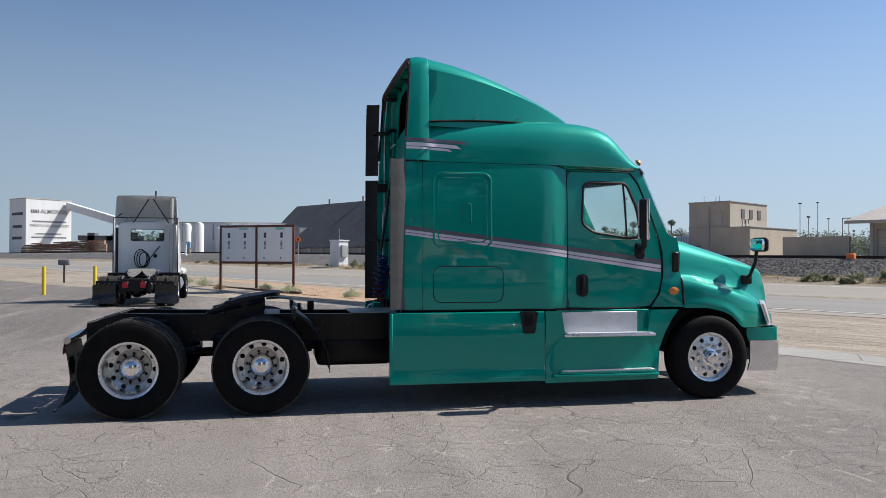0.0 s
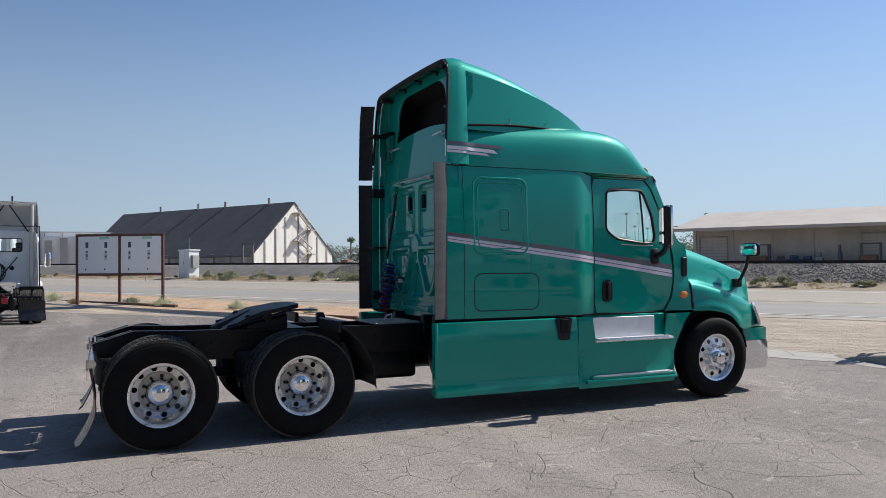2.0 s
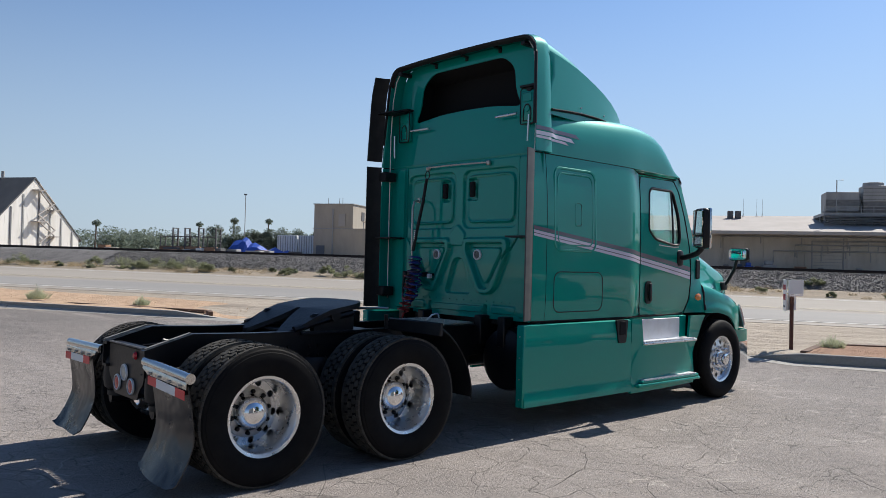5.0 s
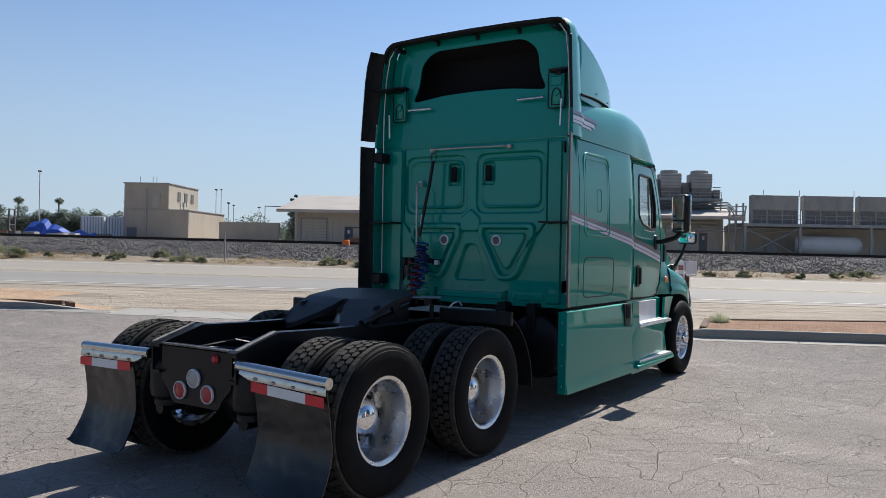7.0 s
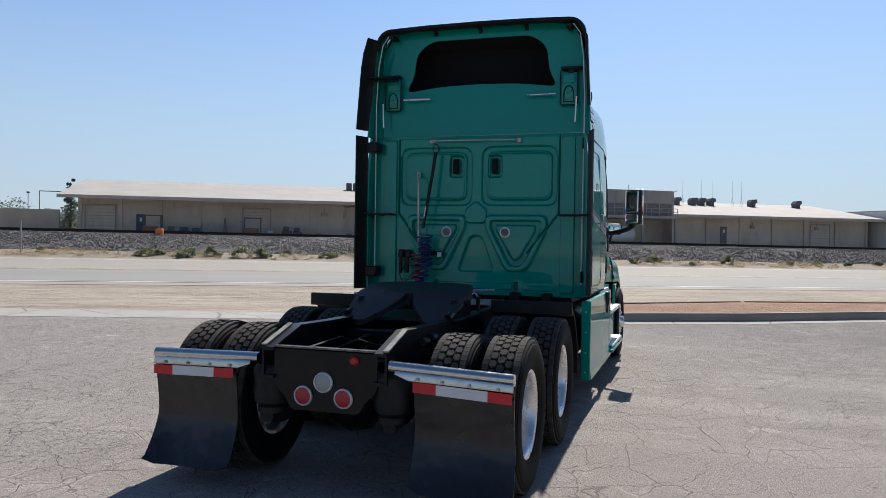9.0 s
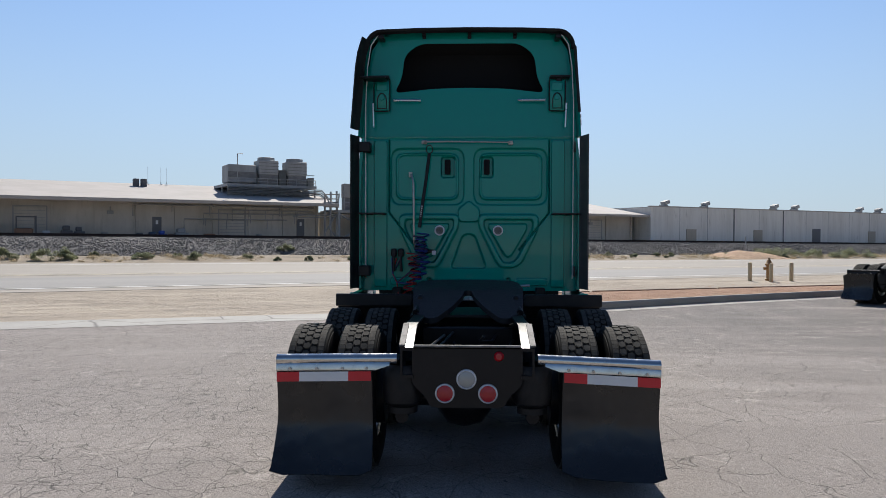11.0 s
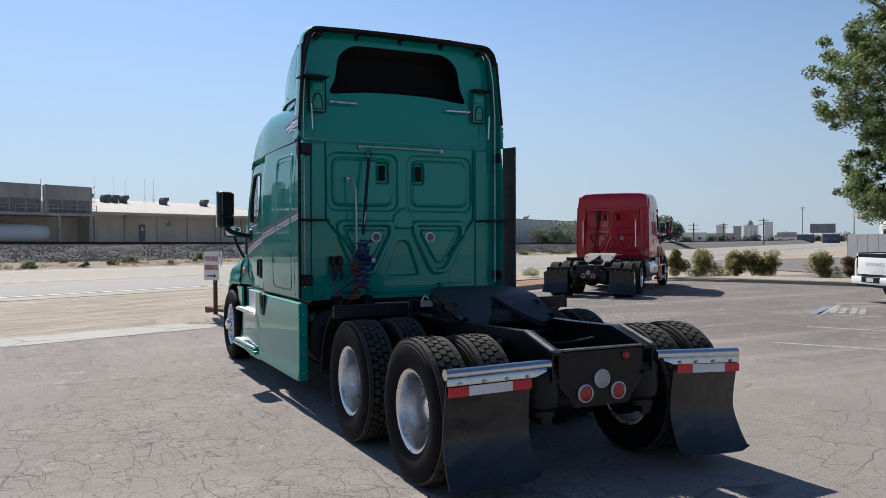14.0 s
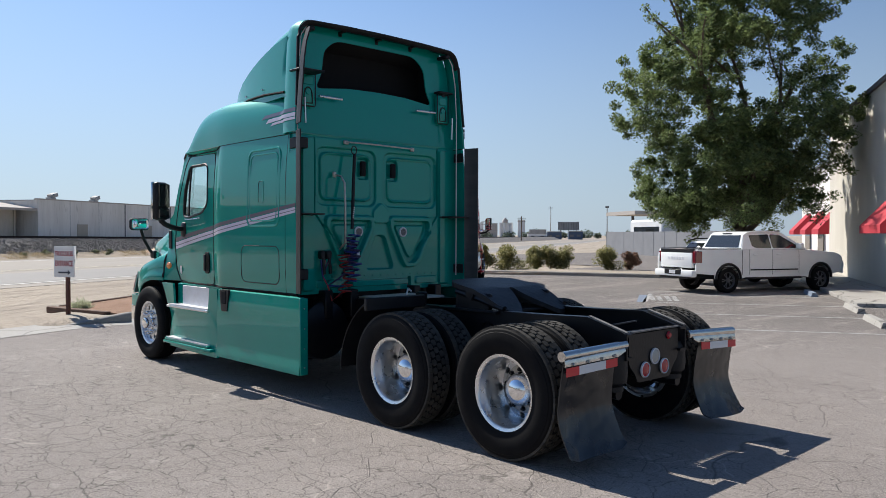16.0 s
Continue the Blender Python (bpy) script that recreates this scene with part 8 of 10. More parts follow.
for a, b in ((29.0, 34.6), (34.6, 41.8)):
    if a < 30:
        tube(bm, [(a, 74.7, 1.4), (b, 74.7, 4.3)], 0.09)
        tube(bm, [(a, 74.7, 4.3), (b, 74.7, 1.4)], 0.09)
part("bracing", bm, "plant", plant2)
# pipe stand beside the deck
for x, z in ((27.7, 6.4), (28.4, 6.8), (29.1, 6.9)):
    bm = B()
    box(bm, x - 0.08, x + 0.08, 75.6, 75.76, 0.8, z)
    part("stand_post", bm, "plant", plant2)
bm = B()
for j in range(6):
    z = 4.2 + j * 0.45
    tube(bm, [(27.5, 75.5, z), (29.3, 75.5, z + 0.1 * (j % 2))], 0.07, 7)
tube(bm, [(27.6, 75.4, 2.2), (29.0, 75.4, 4.4), (29.3, 75.4, 6.6)], 0.08, 7)
tube(bm, [(29.6, 75.4, 1.0), (28.2, 75.4, 2.6), (28.2, 75.4, 5.4), (27.7, 75.4, 6.3)], 0.08, 7)
for x in (29.65, 34.9, 40.5, 46.05):
    tube(bm, [(x, 75.4, 4.75), (x, 75.4, 7.6), (x + 0.35, 75.4, 7.75)], 0.06, 7)
for x in (31.2, 34.9, 40.5):
    tube(bm, [(x, 75.8, 7.6), (x, 75.8, 8.3)], 0.03, 6)
for z in (3.9, 4.15):
    tube(bm, [(24.5, 75.9, z), (29.0, 75.9, z), (34.5, 76.2, z)], 0.07, 7)
parts("riser_pipe", bm, "plant", plant2, "weathered grey pipes on brackets")
bm = B()
box(bm, 32.0, 33.0, 76.8, 77.6, 0.8, 2.9, 0.04)
part("switch_cabinet", bm, "plant", plant2, "pale switch cabinet")
bm = B()
rows = [ring((s, 76.5, 2.6), (1, 0, 0), r, 24, (0, 0, 1)) for s, r in ((34.7, 0.3), (35.0, 0.8), (35.4, 1.0), (41.0, 1.0), (41.4, 0.8), (41.7, 0.3))]
sheet(bm, rows, True)
part("tank", bm, "whitesteel", plant2, "pale horizontal pressure tank")
bm = B()
box(bm, 28.5, 47.0, 79.5, 80, 0.8, 4.6)
part("rear_wall", bm, "cream", plant2)

shed2, front2, roof2 = eaved_shed(47.2, 74.6, 77.5, 20, 5.2, 75.2, 5.05, 90, 7.3, "cream warehouse with pale overhanging roof", seed=9, bays=4.2, plan=(1.0, 0.7, 1.0, 1.0, 0.3, 1.0))
for s in (52.8, 55.2, 56.5, 57.9, 64.2, 71.2):
    v = thing("roof_vent", "dark hooded roof ventilator on the warehouse roof", "vent", "roof ventilators", SITE)
    bm = B()
    sheet(bm, [[(s + u, o, z) for u, z in ((-0.35, 6.5), (0.3, 6.5), (0.3, 7.15), (0.62, 7.35), (0.5, 7.75), (-0.2, 7.7), (-0.45, 7.35))] for o in (86.0, 86.9)], True)
    for o in (86.0, 86.9):
        bm.faces.new([bm.verts.new((s + u, o, z)) for u, z in ((-0.35, 6.5), (0.3, 6.5), (0.3, 7.15), (0.62, 7.35), (0.5, 7.75), (-0.2, 7.7), (-0.45, 7.35))])
    part("hood", bm, "louvre", v)
for a, b, z0, z1, o in ((23.95, 24.8, 7.6, 9.35, 80.3), (27.3, 28.1, 7.6, 8.5, 80.2), (21.35, 21.6, 7.6, 9.2, 80.6)):
    bm = B()
    box(bm, a, b, o, o + 1.6, z0, z1, 0.05)
    for j in range(4):
        z = z0 + 0.3 + j * 0.3
        box(bm, a - 0.02, b + 0.02, o - 0.04, o, z, z + 0.09)
    part("pump_cabinet", bm, "plant", plant1, "weathered grey pump cabinet")
bm = B()
for j in range(5):
    tube(bm, [(17.8, 79.4 - 0.1 * j, 6.55 + 0.16 * j), (28.6, 79.4 - 0.1 * j, 6.5 + 0.16 * j), (29.6, 79.4 - 0.1 * j, 5.4 + 0.16 * j)], 0.06, 7)
parts("header_pipe", bm, "plant", plant1, "weathered pipes along the deck")
for s in (54.1, 56.9, 58.6, 61.6, 63.0, 10.9, 12.3, 12.9):
    a = thing("antenna_mast", "thin antenna mast on the warehouse roof", "antenna", "antennas", SITE)
    bm = B()
    tube(bm, [(s, 87, 6.8), (s, 87, 10.2 if s > 20 else 9.6)], 0.015, 6)
    for u in (-0.25, 0.25):
        tube(bm, [(s + u, 87, 6.8), (s, 87, 8.0)], 0.015, 6)
    part("pole", bm, "steel", a)

tilt = building("warehouse", "long white streaked concrete warehouse with flat roof")
bm = B()
box(bm, 76.0, 230, 75.0, 75.4, 0.2, 6.2)
tw = part("wall", bm, "whitewall", tilt, "streaked white concrete wall")
bm = B()
box(bm, 75.9, 230.1, 74.93, 75.5, 6.2, 6.36)
part("coping", bm, "paleroof", tw, "pale roof coping")
bm = B()
box(bm, 76.0, 76.4, 75.4, 110, 0.2, 6.2)
part("wall", bm, "whitewall", tilt)
bm = B()
box(bm, 76, 230, 75.5, 110, 6.1, 6.2)
part("roof", bm, "paleroof", tilt)
for i in range(26):
    bm = B()
    s = 76 + (i + 1) * 5.7
    dark = i in (2, 4, 10, 15, 22)
    box(bm, s - (0.1 if dark else 0.04), s + (0.1 if dark else 0.04), 74.96 if dark else 74.985, 74.998, 0.3, 6.2)
    part("panel_joint", bm, "louvre" if dark else "plant", tw)
for s, d in ((112.8, "doorgrey"), (84.0, "tan"), (98.5, "tan"), (128, "tan")):
    bm = B()
    box(bm, s - 1.0, s + 1.0, 74.9, 74.99, 0.6, 3.4 if d == "doorgrey" else 3.1)
    part("door", bm, d, tw, "steel door")
for s in (80.9, 89.3, 105.2, 110.4, 128.0, 133.6, 158):
    v = thing("roof_vent", "grey roof ventilator on the white warehouse", "vent", "roof ventilators", SITE)
    bm = B()
    rows = [[(s + a + q * 0.5, o, z + q * 0.45) for a, z in ((-0.45, 6.1), (0.45, 6.1), (0.5, 6.7), (-0.4, 6.7))] for q, o in ((0, 77), (0, 77.9))]
    vs = sheet(bm, rows, True)
    bm.faces.new(vs[0])
    bm.faces.new(vs[1][::-1])
    box(bm, s - 0.1, s + 0.95, 76.95, 77.95, 6.62, 7.15, 0.06, m=Matrix.Translation((s, 0, 6.8)) @ Matrix.Rotation(radians(-18), 4, "Y") @ Matrix.Translation((-s, 0, -6.8)))
    part("hood", bm, "plant", v)

block = building("block_building", "tan two storey concrete block building", "building")
bm = B()
box(bm, -36.3, -29.3, 75, 87, 0.8, 5.1)
part("lower_storey", bm, "tan", block, "tan lower storey")
bm = B()
box(bm, -36.3, -31.5, 75.05, 84, 5.1, 7.9)
up = part("upper_storey", bm, "tan", block, "tan upper storey")
bm = B()
box(bm, -36.4, -31.4, 74.95, 84.1, 7.9, 8.0)
part("coping", bm, "plant", up)
bm = B()
box(bm, -36.4, -29.2, 74.93, 87.1, 5.1, 5.18)
part("coping", bm, "plant", block)
for s0, s1, z0, z1, mt in ((-33.2, -32.4, 5.4, 6.8, "paleroof"), (-35.9, -34.9, 1.0, 3.2, "doorgrey")):
    bm = B()
    box(bm, s0, s1, 74.9, 75.02, z0, z1)
    part("door", bm, mt, block)
bm = B()
tube(bm, [(-33.9, 74.9, 1.0), (-33.9, 74.9, 7.4)], 0.08)
for s in (-30.6, -30.2):
    tube(bm, [(s, 76, 5.1), (s, 76, 5.9), (s + 0.3, 76, 6.0), (s + 0.3, 76, 5.5)], 0.06)
for s in (-35, -33.6, -33.2):
    tube(bm, [(s, 76, 7.9), (s, 76, 8.7)], 0.03)
parts("pipe", bm, "plant", block)
bm = B()
for o in (78, 80, 82):
    box(bm, -31.5, -31.44, o - 0.4, o + 0.4, 6.2, 7.2)
parts("louvre_window", bm, "louvre", up)
low = building("low_wall", "low grey concrete yard wall beside the warehouse", "wall")
bm = B()
box(bm, -26.5, -20.0, 76.5, 77, 0.8, 4.0)
part("wall", bm, "tan", low)

# ---- the dark barn ----
barn = building("barn", "dark grey steep roofed storage barn with white gable", "barn")
S0, S1, OA, OB, OR, ZE, ZR = -94.6, -146.0, 85.0, 104.6, 94.6, 4.7, 13.6
bm = B()
v = [(S0, OA, 0.5), (S0, OB, 0.5), (S0, OB, ZE - 0.4), (S0, OR, ZR - 0.35), (S0, OA, ZE - 0.4)]
f = bm.faces.new([bm.verts.new(p) for p in v])
r = bmesh.ops.extrude_face_region(bm, geom=[f])
bmesh.ops.translate(bm, verts=[w for w in r["geom"] if isinstance(w, bmesh.types.BMVert)], vec=(-0.3, 0, 0))
gable = part("gable_wall", bm, "whitewall", barn, "white gable wall")
bm = B()
sheet(bm, [[(s, OA - 0.7, ZE - 0.9), (s, OR, ZR), (s, OB + 0.7, ZE - 0.9)] for s in (S0 + 0.15, S1)])
thicken(bm, 0.2)
part("roof", bm, "darkroof", barn, "dark grey shingle roof", 20)
bm = B()
box(bm, S1, S0 - 0.3, OA, OA + 0.3, 0.5, ZE - 0.4)
bw = part("side_wall", bm, "plant", barn, "grey side wall")
for i in range(12):
    bm = B()
    s = S0 - 2 - i * 4.2
    box(bm, s - 0.5, s + 0.5, OA - 0.35, OA, 0.8, 4.2)
    part("buttress", bm, "paleroof", bw)
for o in (87.5, 90, 92.4, 95.6, 98, 100.5, 103):
    bm = B()
    top = ZE - 0.4 + (ZR - ZE) * (1 - abs(o - OR) / (OB - OR)) - 0.5
    box(bm, S0, S0 + 0.12, o - 0.14, o + 0.14, 0.5, top)
    part("stud", bm, "doorgrey" if o in (90, 95.6) else "plant", gable)
bm = B()
pts = [(94.8, 11.6), (98.2, 8.6), (94.8, 6.6), (98.4, 4.3), (95.2, 2.0)]
for (o0, z0), (o1, z1) in zip(pts, pts[1:]):
    for dz in (0, 1.0):
        tube(bm, [(S0 + 0.7, o0, z0 + dz), (S0 + 0.7, o1, z1 + dz)], 0.12, 6)
for o, z in pts:
    box(bm, S0, S0 + 1.4, o - 0.8, o + 0.8, z - 0.15, z)
part("stair", bm, "paleroof", barn, "pale steel fire stair")
for i, s in enumerate((-101, -113, -121, -133)):
    bm = B()
    cyl(bm, (s, OR, ZR - 0.2), (s, OR, ZR + 1.0), 0.25, n=10)
    part("stack", bm, "plant", barn, "short roof stack")

# ---- far left works: white block building, conveyor, tanks ----
alm = thing("processing_building", "white block building with printed lettering", "building", m=pose(-61.5, 201.5, 0, 0, 0, 42))
bm = B()
box(bm, 0, 11.6, 0, 8.5, 1.5, 16.3)
wallb = part("wall", bm, "whitesteel", alm, "white sheet wall")
bm = B()
box(bm, -0.1, 11.7, -0.1, 8.6, 16.3, 16.5)
part("parapet", bm, "paleroof", alm)
FR = pose(0, 0, 0, 90, 0, 0)
for w, x, z, sz in (("ALMONDS", 7.0, 13.2, 1.45), ("TAKE OLIVE DRIVE EXIT", 5.9, 9.6, 0.95)):
    text_mesh("lettering", w, sz, "signdark", wallb, Matrix.Translation((x, -0.02, z)) @ FR, "dark lettering")
for z, x0, x1, h in ((13.2, 1.2, 3.4, 0.9), (10.7, 1.6, 10.2, 0.45), (7.6, 2.4, 9.0, 0.4), (6.7, 1.4, 10.4, 0.4)):
    bm = B()
    n = int((x1 - x0) / 0.5)
    for i in range(n):
        a = x0 + (x1 - x0) * i / n
        box(bm, a, a + 0.36, -0.03, -0.004, z - h / 2, z + h / 2)
    parts("print_bar", bm, "signdark", wallb, "unreadable dark print")
for z, y0, y1 in ((12.6, 1.5, 7), (9.4, 2, 6.5), (6.5, 2, 6.8)):
    bm = B()
    for i in range(9):
        y = y0 + (y1 - y0) * i / 9
        box(bm, -0.03, -0.004, y, y + 0.75, z - 0.35, z + 0.35)
    parts("print_bar", bm, "signdark", wallb)
conv = thing("conveyor", "white enclosed sloping conveyor", "conveyor")
bm = B()
a, b = Vector((-53.4, 208.5, 15.0)), Vector((-33.0, 190.0, 9.0))
d = (b - a).normalized()
box(bm, 0, (b - a).length, -0.8, 0.8, -0.9, 0.9, m=Matrix.Translation(a) @ d.to_track_quat("X", "Z").to_matrix().to_4x4())
part("tube", bm, "whitesteel", conv)
stack = thing("pallet_stacks", "rows of stacked brown pallets", "pallets", kind="stuff")
bm = B()
rnd = random.Random(3)
for i in range(60):
    t = i / 60
    x, y = -55 + t * 24, 180 - t * 40
    h = rnd.uniform(2.8, 4.0)
    for j in range(int(h / 0.35)):
        box(bm, x - 1.0, x + 1.0, y - 0.6, y + 0.6, 1.0 + j * 0.35, 1.0 + j * 0.35 + 0.26)
part("pallet", bm, "pallet", stack)
for i, (x, y, r, h) in enumerate(((-18.6, 159.4, 0.9, 8.9), (-16.2, 160, 0.9, 9.1), (-12.5, 165, 0.9, 8.4))):
    t = thing("silo", "white upright steel silo at the works", "silo", "silos")
    bm = B()
    sheet(bm, [ring((x, y, z), (0, 0, 1), rr, 24) for z, rr in ((1, r), (h - 0.8, r), (h - 0.2, r * 0.7), (h, 0.1))], True)
    part("shell", bm, "whitesteel", t)
works = thing("works_shed", "row of white low works sheds", "shed")
bm = B()
box(bm, -11, 12, 160, 175, 1.0, 8.2)
wk = part("wall", bm, "whitesteel", works)
for i in range(8):
    bm = B()
    box(bm, -10.5 + i * 2.7, -9.2 + i * 2.7, 159.4, 160, 1.0, 7.4 + 0.5 * (i % 3))
    part("duct", bm, "plant", wk)
hall = thing("works_shed", "long white hall with dark wall posts", "shed", m=pose(-22, 172, 0, 0, 0, -6))
bm = B()
box(bm, 0, 46, 0, 14, 1.0, 9.4)
hw = part("wall", bm, "whitesteel", hall, "white sheet wall")
bm = B()
box(bm, -0.2, 46.2, -0.2, 14.2, 9.4, 9.6)
part("coping", bm, "paleroof", hw)
for i in range(14):
    bm = B()
    box(bm, 1.0 + i * 3.3, 1.22 + i * 3.3, -0.2, -0.004, 5.2, 9.2)
    part("wall_post", bm, "plant", hw, "dark wall post")
bm = B()
box(bm, 8, 26, -3.0, -0.01, 1.0, 5.6)
part("annex", bm, "whitesteel", hw, "low white annex")
darkw = thing("works_shed", "dark steel works frame behind the pallets", "shed")
bm = B()
for i in range(3):
    box(bm, -42 + i * 4, -40.5 + i * 4, 178, 182, 1, 7.2 - i * 0.7)
box(bm, -44, -30, 178, 182, 5.5, 6.6)
part("frame", bm, "louvre", darkw)


# ---- poles, palms, far trees ----
def lamp_pole(x, y, h, arm=0.0, z0=0.5, label="tall thin lamp pole"):
    p = thing("street_lamp", label, "lamp", "lamp poles", Matrix.Translation((x, y, 0)))
    bm = B()
    cyl(bm, (0, 0, z0), (0, 0, h), 0.07, 0.045, n=8)
    pl = part("pole", bm, "plant", p)
    bm = B()
    if arm:
        tube(bm, [(0, 0, h), (arm, -arm * 0.3, h + 0.1)], 0.05, 6)
    box(bm, arm - 0.2, arm + 0.2, -0.12 - arm * 0.3, 0.12 - arm * 0.3, h - 0.05, h + 0.15, 0.03)
    part("lamp_head", bm, "louvre", pl)


for x, y, h in ((47.5, 91.6, 10.2), (71.5, 87.3, 9.5), (66.3, 78.6, 7.1), (91.2, 109.3, 11.5), (75.0, 82.0, 7.0), (48.9, -72.3, 5.0), (86, 100, 8.2)):
    lamp_pole(x, y, h, 0.0)
lamp_pole(61.5, 66.5, 6.3, 4.0)


def leaf_cloud(bm, centre, radius, n, size, rnd, squash=0.8, lumps=None):
    """Small folded leaves, scattered in a lump."""
    c = Vector(centre)
    for i in range(n):
        d = Vector((rnd.gauss(0, 1), rnd.gauss(0, 1), rnd.gauss(0, 1)))
        d.normalize()
        p = c + Vector((d.x * radius, d.y * radius, d.z * radius * squash)) * (rnd.random() ** 0.45)
        a = Vector((rnd.uniform(-1, 1), rnd.uniform(-1, 1), rnd.uniform(-0.6, 0.6))).normalized()
        b = a.orthogonal().normalized()
        b = (b * math.cos(rnd.random() * 6) + a.cross(b) * math.sin(rnd.random() * 6)).normalized()
        s = size * rnd.uniform(0.6, 1.3)
        v = [bm.verts.new(p + q) for q in (-a * s, b * s * 0.42, a * s, -b * s * 0.42)]
        bm.faces.new(v)


def cloud_mesh(name, spots, material, parent, label="", kind=""):
    """Joined leaves of many lumps: spots are (centre, radius, count, size, squash)."""
    rnd = random.Random(len(spots) * 7 + 1)
    vs, fs = [], []
    for c, r, n, size, sq in spots:
        for i in range(n):
            z = rnd.uniform(-1, 1)
            t = rnd.uniform(0, 6.2832)
            q = math.sqrt(1 - z * z)
            k = r * rnd.random() ** 0.4
            p = (c[0] + q * math.cos(t) * k, c[1] + q * math.sin(t) * k, c[2] + z * k * sq)
            u = rnd.uniform(0, 6.2832)
            w = rnd.uniform(-0.9, 0.9)
            ca, sa, cw, sw = math.cos(u), math.sin(u), math.cos(w), math.sin(w)
            s = size * rnd.uniform(0.6, 1.35)
            a = (ca * cw * s, sa * cw * s, sw * s)
            b = (-sa * s * 0.45, ca * s * 0.45, rnd.uniform(-0.3, 0.3) * s)
            o = len(vs)
            vs += [(p[0] - a[0], p[1] - a[1], p[2] - a[2]), (p[0] + b[0], p[1] + b[1], p[2] + b[2]), (p[0] + a[0], p[1] + a[1], p[2] + a[2]), (p[0] - b[0], p[1] - b[1], p[2] - b[2])]
            fs.append((o, o + 1, o + 2, o + 3))
    me = bpy.data.meshes.new(name)
    me.from_pydata(vs, [], fs)
    me.materials.append(M[material])
    ob = new(name, me)
    if parent is not None:
        ob.parent = parent
    return tagged(ob, label, kind=kind)


def palm(x, y, h, z0=1.0):
    p = thing("palm_tree", "tall thin palm tree far off", "tree", "palms", Matrix.Translation((x, y, 0)))
    bm = B()
    cyl(bm, (0, 0, z0), (0.2, 0, h), 0.22, 0.16, n=7)
    part("trunk", bm, "bark", p)
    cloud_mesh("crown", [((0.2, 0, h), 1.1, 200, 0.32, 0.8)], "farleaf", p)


for x, y, h in ((87.3, 172.4, 10.5), (103.7, 184.4, 11.5), (60.3, 190.4, 9.0), (98.0, 215.0, 11.0), (104.0, 214.0, 9.5), (44.0, 225.0, 10.0), (120.0, 180.0, 12.0)):
    palm(x, y, h)

rnd = random.Random(8)
spots = []
# far woods on the horizon: across the railway and beyond the works
for i in range(230):
    a = radians(rnd.uniform(18, 100))
    d = rnd.uniform(250, 330)
    x, y = d * math.cos(a), d * math.sin(a)
    r = rnd.uniform(3.0, 6.5)
    spots.append(((x, y, 3.2 + r * 0.5), r, 620, 0.5, rnd.uniform(0.6, 1.0)))
for i in range(90):
    a = radians(rnd.uniform(-62, -8))
    d = rnd.uniform(420, 560)
    x, y = d * math.cos(a), d * math.sin(a)
    r = rnd.uniform(2.0, 4.5)
    spots.append(((x, y, 0.5 + r * 0.4), r, 200, 0.8, rnd.uniform(0.6, 0.9)))
for i in range(16):
    spots.append(((107 + rnd.uniform(-3, 3), -97.5 + rnd.uniform(-2, 2), rnd.uniform(1.6, 4.4)), 1.4, 260, 0.35, 1.0))
for i in range(8):
    spots.append(((-40 + i * 2.5, 195 + rnd.uniform(-4, 4), rnd.uniform(4, 7)), 2.2, 120, 0.5, 1.0))
for x, y, w in ((148.5, -152.8, 1.4), (145.8, -155.2, 1.3), (143.6, -157.3, 1.6), (152, -146, 1.2)):
    for i in range(4):
        spots.append(((x + rnd.uniform(-w, w), y + rnd.uniform(-w, w), rnd.uniform(0.6, 1.9)), 1.1, 160, 0.35, 0.9))
for i in range(70):
    a = radians(rnd.uniform(20, 78))
    d = rnd.uniform(180, 240)
    r = rnd.uniform(2.2, 4.2)
    spots.append(((d * math.cos(a), d * math.sin(a), 2.6 + r * 0.5), r, 420, 0.42, rnd.uniform(0.7, 1.0)))
for i in range(60):
    k = rnd.random()
    x, y = 118 + 70 * k + rnd.uniform(-5, 5), -86 - 38 * k + rnd.uniform(-5, 5)
    r = rnd.uniform(1.6, 3.0)
    spots.append(((x, y, 0.8 + r * 0.55 + rnd.uniform(0, 1.4)), r, 380, 0.32, 0.9))
# rounder trees beyond the yard and behind the far corner of the lot
for x0, y0, x1, y1, n, low, high in ((70, 148.5, 93, 135, 26, 5.6, 8.8), (122.5, -100.8, 116.5, -108, 10, 4.6, 7.6)):
    for i in range(n):
        k = (i + rnd.random()) / n
        top = low + (high - low) * (0.5 + 0.5 * math.sin(i * 1.9)) * rnd.uniform(0.8, 1.0)
        for j in range(5):
            r = rnd.uniform(0.9, 1.7)
            spots.append(((x0 + (x1 - x0) * k + rnd.gauss(0, 1.1), y0 + (y1 - y0) * k + rnd.gauss(0, 1.1), rnd.uniform(1.6, top - r)), r, 260, 0.22, 0.85))
        spots.append(((x0 + (x1 - x0) * k, y0 + (y1 - y0) * k, top - 1.2), 1.3, 260, 0.22, 0.85))
woods = cloud_mesh("far_woods", spots, "farleaf", None, "grey green far woods along the horizon, haze mixed into their colour", "stuff")
tagged(woods, category="trees")

# conifers behind the warehouse
for x, y, h in ((75, 75, 8.6), (79, 73, 7.6), (121, -103, 8.0)):
    c = thing("conifer_tree", "dark pointed conifer behind the warehouse", "tree", "conifers", Matrix.Translation((x, y, 0)))
    bm = B()
    cyl(bm, (0, 0, 0.5), (0, 0, h - 1), 0.2, 0.06, n=7)
    part("trunk", bm, "bark", c)
    cloud_mesh("crown", [((0.3 * math.sin(k * 2.1), 0.3 * math.cos(k * 2.1), 1.8 + (h - 1.8) * k / 13), 1.7 * (1 - k / 14.5), 130, 0.22, 0.45) for k in range(14)], "farleaf", c)

